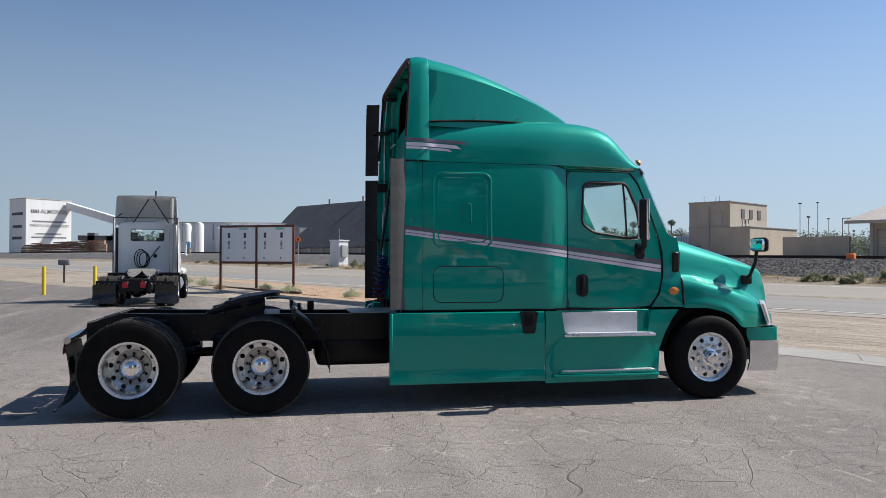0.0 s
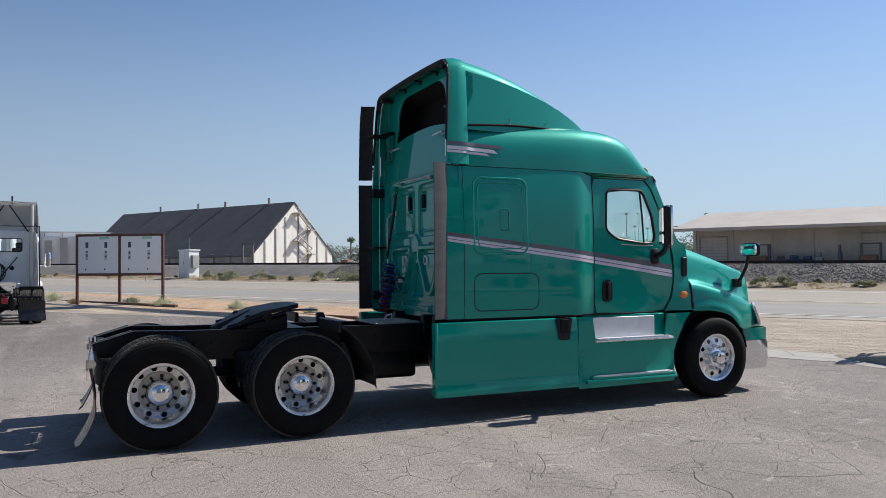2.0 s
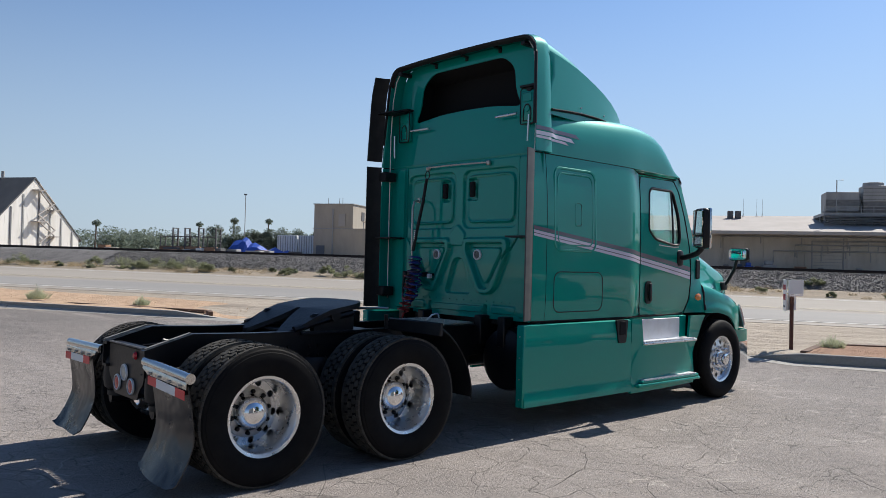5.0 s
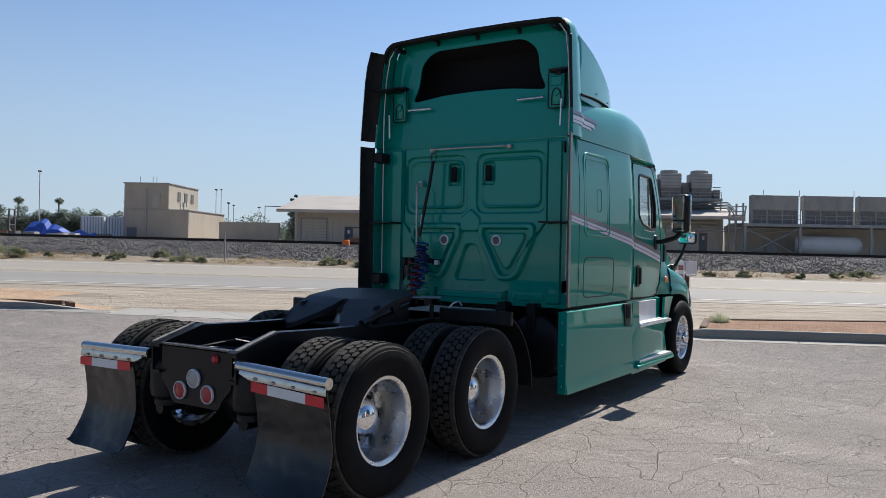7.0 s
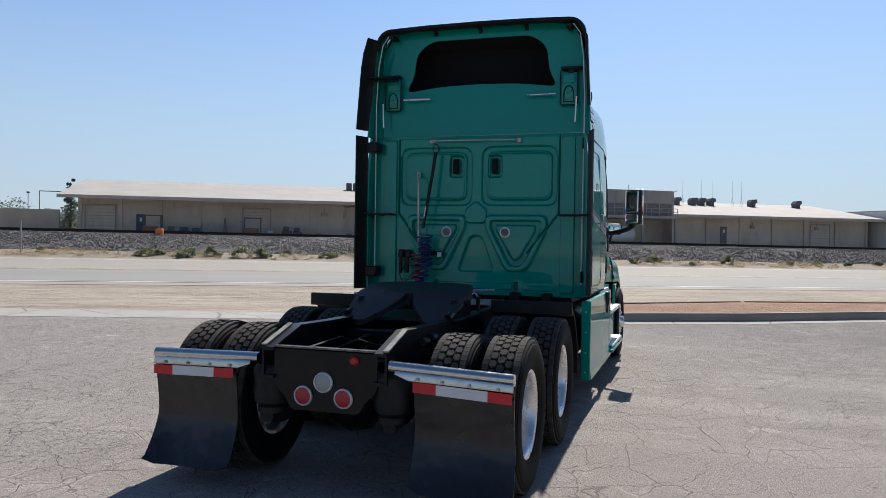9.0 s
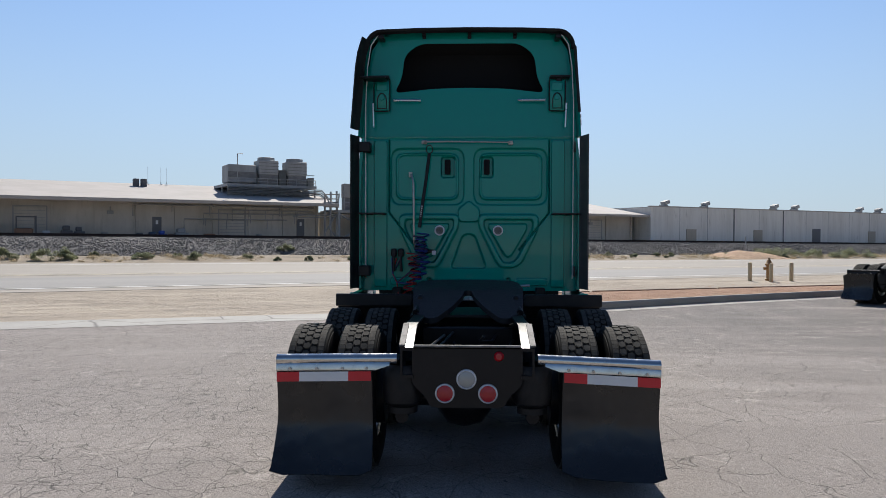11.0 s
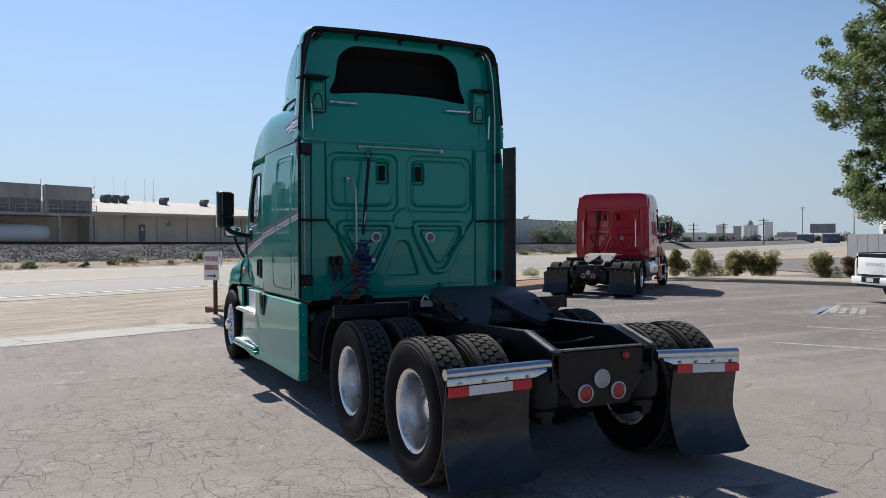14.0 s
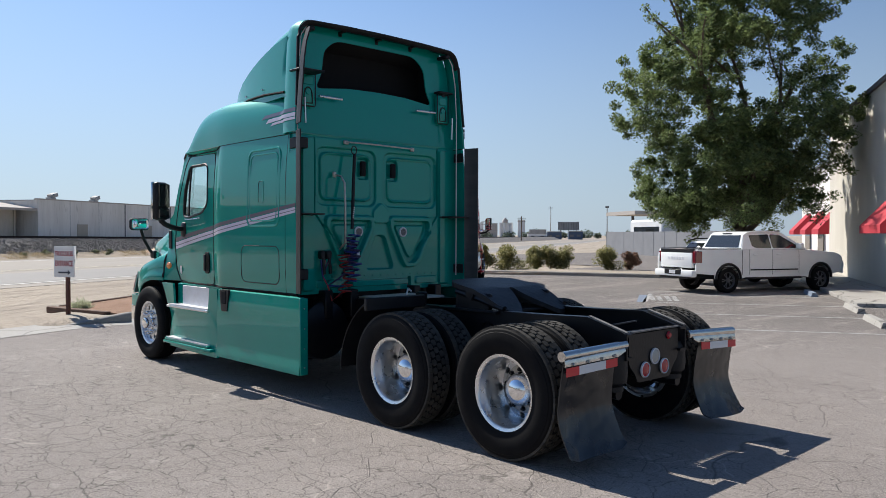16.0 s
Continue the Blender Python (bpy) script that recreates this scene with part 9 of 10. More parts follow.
# yard clutter across the railway
tarp = thing("tarpaulin_heap", "heap covered with blue tarpaulins", "tarpaulin", m=SITE)
bm = B()
rnd = random.Random(5)
for s0, w, h in ((-43.5, 1.6, 2.1), (-41.5, 2.0, 1.7), (-39.0, 1.5, 1.2), (-42.6, 1.0, 2.4), (-37.5, 1.5, 0.9)):
    rows = []
    zb = height(s0, 71)
    for i in range(7):
        u = -1 + i / 3
        rows.append([(s0 + u * w, 71 + v * 1.5, zb + h * max(0, 1 - abs(u) ** 2.2) * max(0, 1 - abs(v) ** 2) + rnd.uniform(-0.1, 0.15)) for v in (-1, -0.5, 0, 0.5, 1)])
    sheet(bm, rows)
part("tarpaulin", bm, "blue", tarp, angle=15)
for s in (-41.2, -38.4):
    c = thing("container", "white box container standing in the yard", "container", "containers", SITE)
    bm = B()
    box(bm, s - 1.3, s + 1.3, 78, 84, 1.6, 4.4, 0.03)
    cw = part("box", bm, "whitesteel", c)
    bm = B()
    for k in range(8):
        box(bm, s - 1.2 + k * 0.32, s - 1.12 + k * 0.32, 77.96, 78.0, 1.7, 4.3)
    part("ribs", bm, "plant", cw)
rnd = random.Random(17)
for i in range(40):
    s, o = rnd.uniform(-62, -36), rnd.uniform(64, 72)
    zb = height(s, o)
    bm = B()
    w, h = rnd.uniform(0.3, 1.0), rnd.uniform(0.3, 1.1)
    box(bm, s - w, s + w, o - 0.5, o + 0.5, zb, zb + h, 0.04, m=None)
    ob = part("scrap_block", bm, ("pallet", "plant", "whitesteel", "louvre", "paleroof")[i % 5], None, "block of scrap material lying in the yard")
    ob.matrix_basis = SITE
    tagged(ob, category="scrap", group="scrap in the yard")

# ---- far right town ----
def town_box(x, y, w, d, h, mat, label, cat="building", name="town_building"):
    b = thing(name, label, cat, m=pose(x, y, 0, 0, 0, -48))
    bm = B()
    box(bm, -d / 2, d / 2, -w / 2, w / 2, -0.5, h)
    wl = part("wall", bm, mat, b)
    bm = B()
    box(bm, -d / 2 - 0.15, d / 2 + 0.15, -w / 2 - 0.15, w / 2 + 0.15, h, h + 0.35)
    part("coping", bm, "plant", wl)
    if h < 6:
        for i in range(max(2, int(w / 6))):
            bm = B()
            y0 = -w / 2 + w * (i + 0.3) / max(2, int(w / 6))
            box(bm, -d / 2 - 0.06, -d / 2 - 0.01, y0, y0 + 1.6, h * 0.3, h * 0.6)
            part("window", bm, "doorgrey", wl)


for x, y, w, h, mt in ((352.0, -300.0, 26.0, 3.4, "whitesteel"), (385.2, -396.8, 5.7, 10.4, "whitesteel"), (377.7, -404.0, 5.0, 9.8, "paleroof"), (336.9, -387.0, 4.8, 11.6, "whitesteel"), (297.5, -286.3, 15.2, 4.6, "whitesteel"), (293.4, -304.6, 16.5, 4.2, "paleroof"), (312.0, -268.0, 18.0, 4.0, "tan"), (226.3, -271.1, 8.7, 2.3, "whitesteel"), (207.9, -260.5, 6.1, 3.0, "bluedoor"), (200.8, -266.0, 5.9, 3.2, "bluedoor"), (264.7, -317.3, 8.9, 4.4, "plant"), (330.0, -250.0, 20.0, 4.0, "paleroof")):
    town_box(x, y, w, 6, h, mt, "pale far off industrial building")
sil = thing("silo_block", "white far off grain silos with pointed top", "silo", m=pose(344.5, -380.2, 0, 0, 0, -48))
bm = B()
for i in range(4):
    sheet(bm, [ring((0, -3.4 + i * 2.27, z), (0, 0, 1), 1.12, 14) for z in (0, 9.4)], True)
parts("silo", bm, "whitesteel", sil)
bm = B()
box(bm, -1.0, 1.0, -4.4, 4.4, 9.4, 10.0)
part("gallery", bm, "whitesteel", sil)
bm = B()
sheet(bm, [ring((0, 0.5, z), (0, 0, 1), r, 8) for z, r in ((10.0, 1.9), (11.4, 1.9), (13.3, 0.3))], True)
part("pointed_top", bm, "paleroof", sil)
bill = thing("billboard", "grey back of a billboard on posts", "billboard", m=pose(209, -272, 0, 0, 0, -52))
bm = B()
box(bm, -0.2, 0.2, -4.6, 4.6, 3.9, 7.6)
bb = part("panel", bm, "plant", bill)
bm = B()
for k in range(9):
    box(bm, -0.5, -0.2, -4.5 + k * 1.1, -4.4 + k * 1.1, 3.8, 7.5)
parts("stringer", bm, "louvre", bb)
bm = B()
for y in (-3.5, 0, 3.5):
    box(bm, 0.2, 0.5, y - 0.15, y + 0.15, 0, 7)
parts("post", bm, "louvre", bill)
for x, y, h in ((271.9, -337.3, 17.9), (137.8, -135.1, 5.6), (174.8, -183.0, 6.7), (139.7, -161.0, 7.0), (183.7, -173.9, 5.5)):
    u = thing("utility_pole", "dark far off utility pole", "pole", "utility poles", Matrix.Translation((x, y, 0)))
    bm = B()
    cyl(bm, (0, 0, 0), (0, 0, h), 0.2, 0.14, n=6)
    pl = part("pole", bm, "wood", u)
    bm = B()
    for z in (h - 0.6, h - 1.6):
        box(bm, -0.9, 0.9, -0.9, 0.9, z, z + 0.12, m=None)
    part("cross_arm", bm, "wood", pl)
# grey compound wall beyond the tree
cw = thing("compound_wall", "long grey metal compound wall", "wall")
bm = B()
p0, p1 = Vector((37.4, -56.0, 0)), Vector((15.5, -42.5, 0))
d = (p1 - p0)
M_W = Matrix.Translation(p0) @ d.normalized().to_track_quat("X", "Z").to_matrix().to_4x4()
box(bm, 0, d.length, -0.15, 0.15, 0, 2.0, m=M_W)
cwo = part("panel_wall", bm, "sheetwall", cw, "grey metal wall")
bm = B()
for i in range(14):
    box(bm, i * 1.9, i * 1.9 + 0.05, -0.165, 0.165, 0, 2.0, m=M_W)
parts("wall_post", bm, "sheetwall", cwo)
rvs = ((35.4, -61.2, 7),)
for x, y, w in rvs:
    r = thing("camper", "white camper standing behind the compound wall", "vehicle", "campers", pose(x, y, 0, 0, 0, -32))
    bm = B()
    box(bm, -w / 2, w / 2, -1.2, 1.2, 0.6, 3.2, 0.2)
    part("body", bm, "whitesteel", r)
    bm = B()
    box(bm, -w / 2 + 0.6, w / 2 - 1.0, 1.19, 1.22, 2.0, 2.5, 0.005)
    part("window", bm, "darkglass", r)
can = thing("fuel_canopy", "flat steel canopy on posts behind the wall", "canopy", m=pose(43.5, -71, 0, 0, 0, -32))
bm = B()
box(bm, -5, 2.6, -3, 3, 3.9, 4.3)
part("roof", bm, "paleroof", can)
for x in (-4, 2):
    bm = B()
    box(bm, x - 0.12, x + 0.12, -0.12, 0.12, 0, 3.9)
    part("post", bm, "louvre", can)

# ---- the dealer's building with awnings ----
wd = Vector((2.6 - 7.9, -20.7 + 30.4, 0)).normalized()
M_B = Matrix.Translation((7.9, -30.4, 0)) @ wd.to_track_quat("X", "Z").to_matrix().to_4x4()
shop = thing("shop_building", "pale stucco building with dark red window awnings", "building", m=M_B)
bm = B()
box(bm, 0, 17.5, 0.0, 9.0, 0, 6.45)
sw = part("wall", bm, "stucco", shop, "pale stucco wall")
bm = B()
box(bm, -0.1, 17.6, -0.1, 9.1, 6.45, 6.6)
part("coping", bm, "louvre", sw, "dark roof coping")
bm = B()
box(bm, -15, -0.004, 0.6, 9.0, 0, 5.2)
wing = part("wing_wall", bm, "whitewall", shop, "set back white wing wall")
bm = B()
box(bm, -15.1, -0.004, 0.5, 9.1, 5.2, 5.4)
part("coping", bm, "louvre", wing)
bm = B()
box(bm, -0.75, -0.25, 0.5, 0.59, 2.9, 4.6)
part("banner", bm, "doorgrey", shop, "dark downpipe")
for x, side in ((-12.0, 0.6), (-6.8, 0.6), (-2.2, 0.6), (13.4, 0),):
    w = 2.0 if side else 2.6
    bm = B()
    box(bm, x - w / 2, x + w / 2, side - 0.05, side - 0.002, 0.5, 1.95)
    wn_ = part("window", bm, "darkglass", shop, "dark shop window")
    bm = B()
    y0 = side - 0.01
    for a in (x - w / 2 - 0.1, x + w / 2 + 0.1):
        v = [bm.verts.new(p) for p in ((a, y0, 2.95), (a, y0 - 0.9, 1.98), (a, y0 - 0.9, 1.75), (a, y0, 1.75))]
        bm.faces.new(v)
    sheet(bm, [[(x - w / 2 - 0.1, y0, 2.95), (x + w / 2 + 0.1, y0, 2.95)], [(x - w / 2 - 0.1, y0 - 0.9, 1.98), (x + w / 2 + 0.1, y0 - 0.9, 1.98)], [(x - w / 2 - 0.1, y0 - 0.9, 1.75), (x + w / 2 + 0.1, y0 - 0.9, 1.75)]])
    part("awning", bm, "awning", wn_, "dark red cloth awning", 20)
bm = B()
tube(bm, [(1.3, -0.1, 0), (1.3, -0.12, 0.7), (1.0, -0.12, 0.75), (1.0, -0.12, 0.1)], 0.05)
part("standpipe", bm, "plant", shop, "grey standpipe")
bm = B()
box(bm, 0, 17.5, -1.9, -0.002, 0.0, 0.1, 0.01, m=M_B)
structure("pavement", bm, "concrete", "pale concrete pavement along the building")

# wheel stops and parking marks
for x, y, mt in ((0.95, -13.3, "concrete"), (-0.35, -10.7, "concrete"), (3.5, -17.3, "bluepaint")):
    w = thing("wheel_stop", "concrete parking wheel stop" if mt == "concrete" else "blue painted parking wheel stop", "wheel stop", "wheel stops", Matrix.Translation((x, y, 0)) @ wd.to_track_quat("X", "Z").to_matrix().to_4x4())
    bm = B()
    rows = [[(a, -0.09, 0), (a, -0.06, 0.11), (a, 0.06, 0.11), (a, 0.09, 0)] for a in (-0.85, 0.85)]
    vs = sheet(bm, rows)
    bm.faces.new(vs[0])
    bm.faces.new(vs[1][::-1])
    part("block", bm, mt, w)


def mark(name, p, q, w, mt, label):
    bm = B()
    a, b = Vector((*p, 0)), Vector((*q, 0))
    n = Vector((-(b - a).y, (b - a).x, 0)).normalized() * w / 2
    sheet(bm, [[a + n + Vector((0, 0, 0.004)), a - n + Vector((0, 0, 0.004))], [b + n + Vector((0, 0, 0.004)), b - n + Vector((0, 0, 0.004))]])
    structure(name, bm, mt, label)


nb = 0
for k in range(5):
    o = Vector((3.8, -9.4)) + Vector((-wd.x, -wd.y)) * (2.75 * k - 2.75)
    nb += 1
    mark("parking_line_%d" % nb, (o.x, o.y), (o.x - 4.4, o.y - 2.6), 0.11, "fadedline", "faded white parking line")
mark("parking_line_8", (5.3, -11.6), (6.8, -14.3), 0.12, "fadedline", "faded white parking line")
side = Vector((-0.86, -0.45, 0)) * 0.16
along = Vector((0.56, -0.83, 0))
for k in range(2):
    bm = B()
    for a in range(4):
        c = Vector((5.52, -12.25, 0.005)) + along * (0.42 * a) + side * (2.6 * k)
        for q in (0, 1):
            d = c + side * 1.2 * q
            sheet(bm, [[d, d + side * 0.8], [d + along * 0.30, d + along * 0.30 + side * 0.8]])
        sheet(bm, [[c + along * 0.30, c + along * 0.30 + side * 2], [c + along * 0.36, c + along * 0.36 + side * 2]])
    structure("parking_mark_%d" % (k + 1), bm, "fadedline", "worn white painted parking lettering")
mark("parking_patch", (5.4, -11.6), (6.7, -13.75), 0.22, "bluepaint", "faded blue painted parking patch")
mark("parking_line_9", (7.2, -14.75), (6.55, -15.75), 0.22, "fadedline", "faded white parking line")

# ---- the big tree ----
tree = thing("shade_tree", "broad leafy shade tree behind the pickup", "tree", m=Matrix.Translation((8.3, -22.6, 0)))
rnd = random.Random(42)
bm = B()
tips = []


def limb(p, d, length, r, depth):
    pts = [p]
    q = p.copy()
    dd = d.copy()
    n = 5
    for i in range(n):
        dd = (dd + Vector((rnd.uniform(-0.22, 0.22), rnd.uniform(-0.22, 0.22), rnd.uniform(-0.05, 0.16)))).normalized()
        q = q + dd * length / n
        pts.append(q.copy())
    rows = []
    up = None
    for i, c in enumerate(pts):
        ax = (pts[min(i + 1, n)] - pts[max(i - 1, 0)]).normalized()
        up = ax.orthogonal() if up is None else (up - ax * ax.dot(up)).normalized()
        rows.append([bm.verts.new(x) for x in ring(c, ax, r * (1 - 0.5 * i / n), 7, up)])
    for a, b in zip(rows, rows[1:]):
        for i in range(7):
            bm.faces.new((a[i], a[(i + 1) % 7], b[(i + 1) % 7], b[i]))
    if depth >= 2:
        tips.append(pts[3])
        tips.append(pts[4])
        tips.append(pts[5])
    if depth < 3:
        for k in range(3 if depth else 5):
            t = rnd.uniform(0.45, 1.0) if depth else rnd.uniform(0.55, 1.0)
            c = pts[min(n, int(t * n + 0.5))]
            e = (dd * 0.75 + Vector((rnd.uniform(-1, 1), rnd.uniform(-1, 1), rnd.uniform(-0.15, 0.55))) * 0.85).normalized()
            limb(c, e, length * rnd.uniform(0.6, 0.85), r * 0.5, depth + 1)


limb(Vector((0, 0, -0.05)), Vector((0.02, 0.02, 1)), 2.7, 0.30, 0)
limb(Vector((0, 0, 2.0)), Vector((0.3, -0.3, 1)), 4.2, 0.2, 1)
limb(Vector((0, 0, 2.2)), Vector((-0.25, 0.35, 1)), 4.6, 0.2, 1)
part("trunk", bm, "bark", tree, "brown trunk and spreading limbs", 60)
GIRTH = [(2.5, 2.5), (3.9, 3.6), (4.9, 3.4), (6.3, 4.1), (7.4, 4.15), (8.3, 3.6), (9.5, 2.9), (10.4, 2.2), (11.2, 1.2), (11.8, 0.5)]
spots = []
for p in tips:
    if 2.4 < p.z < 11.2 and math.hypot(p.x + 0.28 * max(0, p.z - 7.6), p.y) < lerp_table(GIRTH, p.z) + 0.2:
        spots.append((tuple(p), rnd.uniform(0.3, 0.6), 110, 0.066, 0.8))
    elif p.z > 2.4:
        spots.append((tuple(p), rnd.uniform(0.2, 0.36), 70, 0.062, 0.8))
for i in range(138):
    a = i * 2.39996 + rnd.uniform(-0.5, 0.5)
    z = 2.5 + 8.9 * ((i + rnd.random()) / 138) ** 1.05
    lobe = rnd.uniform(0.75, 1.35) * (0.8 if z > 10 else 1)
    rad = max(0.2, lerp_table(GIRTH, z) - lobe * rnd.uniform(0.35, 1.1))
    if i % 6 == 0:
        rad *= rnd.uniform(0.3, 0.75)
    if noise.noise((math.cos(a) * 1.7, math.sin(a) * 1.7, z * 0.5)) < -0.17:
        continue
    lean = max(0.0, z - 7.6) * 0.3
    c = Vector((rad * math.cos(a) - 0.93 * lean, rad * math.sin(a) - 0.35 * lean, z))
    spots.append((tuple(c), lobe * 0.6, 190, 0.074, 0.7))
    for k in range(9):
        d = Vector((rnd.gauss(0, 1), rnd.gauss(0, 1), rnd.gauss(0.2, 0.7))).normalized() * lobe
        q = c + Vector((d.x, d.y, d.z * 0.75))
        spots.append((tuple(q), lobe * rnd.uniform(0.2, 0.36), 160, 0.068, 0.8))
# low drooping skirts of the crown
for i in range(30):
    a = rnd.uniform(0, 6.283)
    a = radians(20) + rnd.uniform(-0.9, 0.9) if i % 3 else a
    rad = rnd.uniform(1.3, 3.5)
    c = Vector((rad * math.cos(a), rad * math.sin(a), rnd.uniform(2.2, 3.3)))
    for k in range(7):
        d = Vector((rnd.gauss(0, 0.4), rnd.gauss(0, 0.4), rnd.gauss(0, 0.28)))
        spots.append((tuple(c + d), rnd.uniform(0.18, 0.34), 110, 0.060, 0.8))
cloud_mesh("crown", spots, "leaf", tree, "dark green leaves in uneven clumps", "stuff")

# ---- hedge bushes and roadside brush ----
def bush(x, y, r, h, mat, label, group, z=0.0, n=4200, size=0.055):
    b = thing("bush", label, "bush", group, Matrix.Translation((x, y, z)))
    rr = random.Random(int(x * 31 + y * 17))
    sp = []
    for i in range(18):
        a = rr.uniform(0, 6.283)
        f = rr.random()
        k = r * rr.uniform(0.1, 0.75) * (1 - 0.45 * f)
        sp.append(((k * math.cos(a), k * math.sin(a), h * (0.14 + 0.72 * f)), r * rr.uniform(0.28, 0.5), n // 18, size, min(1.0, h / r * 0.6)))
    cloud_mesh("foliage", sp, mat, b)
    bm = B()
    for i in range(5):
        a = rr.uniform(0, 6.283)
        tube(bm, [(0, 0, -0.02), (0.3 * r * math.cos(a), 0.3 * r * math.sin(a), h * 0.5)], 0.01, 5)
    parts("stem", bm, "bark", b)


for x, y, r, h, mt in ((19.9, -20.9, 0.62, 1.3, "hedge"), (19.2, -22.0, 0.9, 1.25, "hedge"), (18.5, -23.1, 0.6, 1.3, "hedge"), (18.15, -23.7, 0.7, 1.2, "hedge"), (17.8, -24.3, 0.62, 1.3, "hedge"), (16.6, -26.2, 0.85, 1.15, "hedge"), (16.0, -27.2, 0.6, 0.9, "pallet")):
    bush(x, y, r, h, mt, "green hedge bush in the planter" if mt == "hedge" else "brown dried hedge bush in the planter", "planter bushes")
ribbon("planter", [(20.5, -19.3), (15, -22.6), (9.0, -25.2)], -1.8, 1.6, 0.10, 0.10, "dirt", "dry planter bed behind the kerb", 0.03)

bspots, dspots = [], []
rnd = random.Random(77)


def shrub(s, o, r):
    """A low dome of foliage built of small lumps."""
    z = height(s, min(o, 34)) + max(0.0, (o - 32) * 0.09, (o - 33.8) * 0.3)
    for k in range(12):
        a, q = rnd.uniform(0, 6.283), rnd.random() ** 0.6
        h = 0.75 * r * (1 - q * q)
        bspots.append(((s + q * r * math.cos(a), o + 0.7 * q * r * math.sin(a), z + 0.06 + rnd.uniform(0.3, 1.0) * h), r * rnd.uniform(0.22, 0.38), 110, 0.045, 0.85))


SHRUBS = [(-42.6, -38.5), (-37.5, -35.7), (-31.5, -30.4), (-29.0, -22.1), (-15.5, -13.6), (-7.1, -5.7), (-4.9, -3.0), (-2.6, -0.8), (1.7, 3.0), (4.2, 5.2), (20.0, 21.4), (24.5, 26.1), (46.0, 50.0), (50.8, 53.0), (53.4, 55.1), (56.0, 58.9), (66, 68), (74, 79), (88, 96), (100, 108)]
for s0, s1 in SHRUBS:
    n = max(1, int((s1 - s0) / 0.9))
    for i in range(n):
        shrub(s0 + (s1 - s0) * (i + 0.5) / n + rnd.uniform(-0.2, 0.2), rnd.uniform(32.4, 33.6), rnd.uniform(0.5, 0.8) * (1.15 if s0 < -20 else 1.3 if 44 < s0 < 60 else 0.9))
shrub(9.9, 35.2, 0.5)
for i in range(90):
    shrub(rnd.uniform(-90, 110), rnd.uniform(31.9, 34.0), rnd.uniform(0.16, 0.36))
for i in range(1300):
    s, o = rnd.uniform(-80, 110), rnd.uniform(31.7, 34.2)
    if noise.noise((s * 0.16, 3.1, 0.0)) + rnd.uniform(-0.2, 0.2) > -0.12:
        r = rnd.uniform(0.15, 0.45)
        dspots.append(((s, o, height(s, o) + max(0, o - 32) * 0.08 + r * 0.15), r, 80, 0.04, 0.5))
ob = cloud_mesh("roadside_brush", bspots, "brush", None, "grey green brush along the foot of the embankment", "stuff")
ob.matrix_basis = SITE
tagged(ob, category="brush")
ob = cloud_mesh("dry_grass", dspots, "drygrass", None, "tufts of dry straw coloured grass", "stuff")
ob.matrix_basis = SITE
tagged(ob, category="grass")


def weed(x, y, z, r, h, material, label, n=1000):
    """A low fuzzy dome of short thin blades."""
    root = thing("weed", label, "weed", "verge weeds", Matrix.Translation((x, y, z)))
    rr = random.Random(int(x * 13 + y * 7))
    vs, fs = [], []
    for i in range(n):
        a, k = rr.uniform(0, 6.283), rr.random() ** 0.5
        bx, by = 0.8 * r * k * math.cos(a), 0.8 * r * k * math.sin(a)
        lobe = 0.7 + 0.45 * math.sin(a * 3 + x) * math.sin(a * 2 + y)
        bx, by = bx * lobe * 1.15, by * lobe * 1.15
        rise = h * (1.0 - 0.85 * k) * lobe * rr.uniform(0.1, 1.1) ** 1.2
        d, e, g = rr.uniform(-0.09, 0.09) + bx * 0.2, rr.uniform(-0.09, 0.09) + by * 0.2, rr.uniform(0.04, 0.16)
        c, w2 = 0.004 * math.sin(a), 0.004 * math.cos(a)
        o = len(vs)
        vs += [(bx - c, by - w2, rise - 0.05), (bx + c, by + w2, rise - 0.05), (bx + d * 0.6 + c, by + e * 0.6 + w2, rise + g * 0.5), (bx + d, by + e, rise + g), (bx + d * 0.6 - c, by + e * 0.6 - w2, rise + g * 0.5)]
        fs.append((o, o + 1, o + 2, o + 3, o + 4))
    me = bpy.data.meshes.new("tuft")
    me.from_pydata(vs, [], fs)
    me.materials.append(M[material])
    ob = new("tuft", me)
    ob.parent = root


for s, o, r, h, mt in ((-20.5, 13.0, 0.5, 0.4, "weed"), (-22.8, 13.3, 0.35, 0.25, "weed"), (-16.0, 12.9, 0.4, 0.35, "weed"), (-29.0, 13.4, 0.55, 0.5, "weed"), (-31.5, 13.6, 0.4, 0.4, "weed"), (-33.5, 13.2, 0.5, 0.4, "weed"), (-11.8, 12.4, 0.25, 0.25, "weed"), (6.01, 9.57, 0.24, 0.2, "weed"), (24.6, 11.2, 0.45, 0.4, "weed"), (-26.0, 12.6, 0.3, 0.22, "drygrass"), (25.8, 11.8, 0.3, 0.3, "drygrass")):
    x, y = site_xy(s, o)
    weed(x, y, max(0.14, height(s, o) + 0.03), r, h, mt, "small grey green weed tuft in the sandy verge" if mt == "weed" else "small dry straw tuft in the sandy verge")

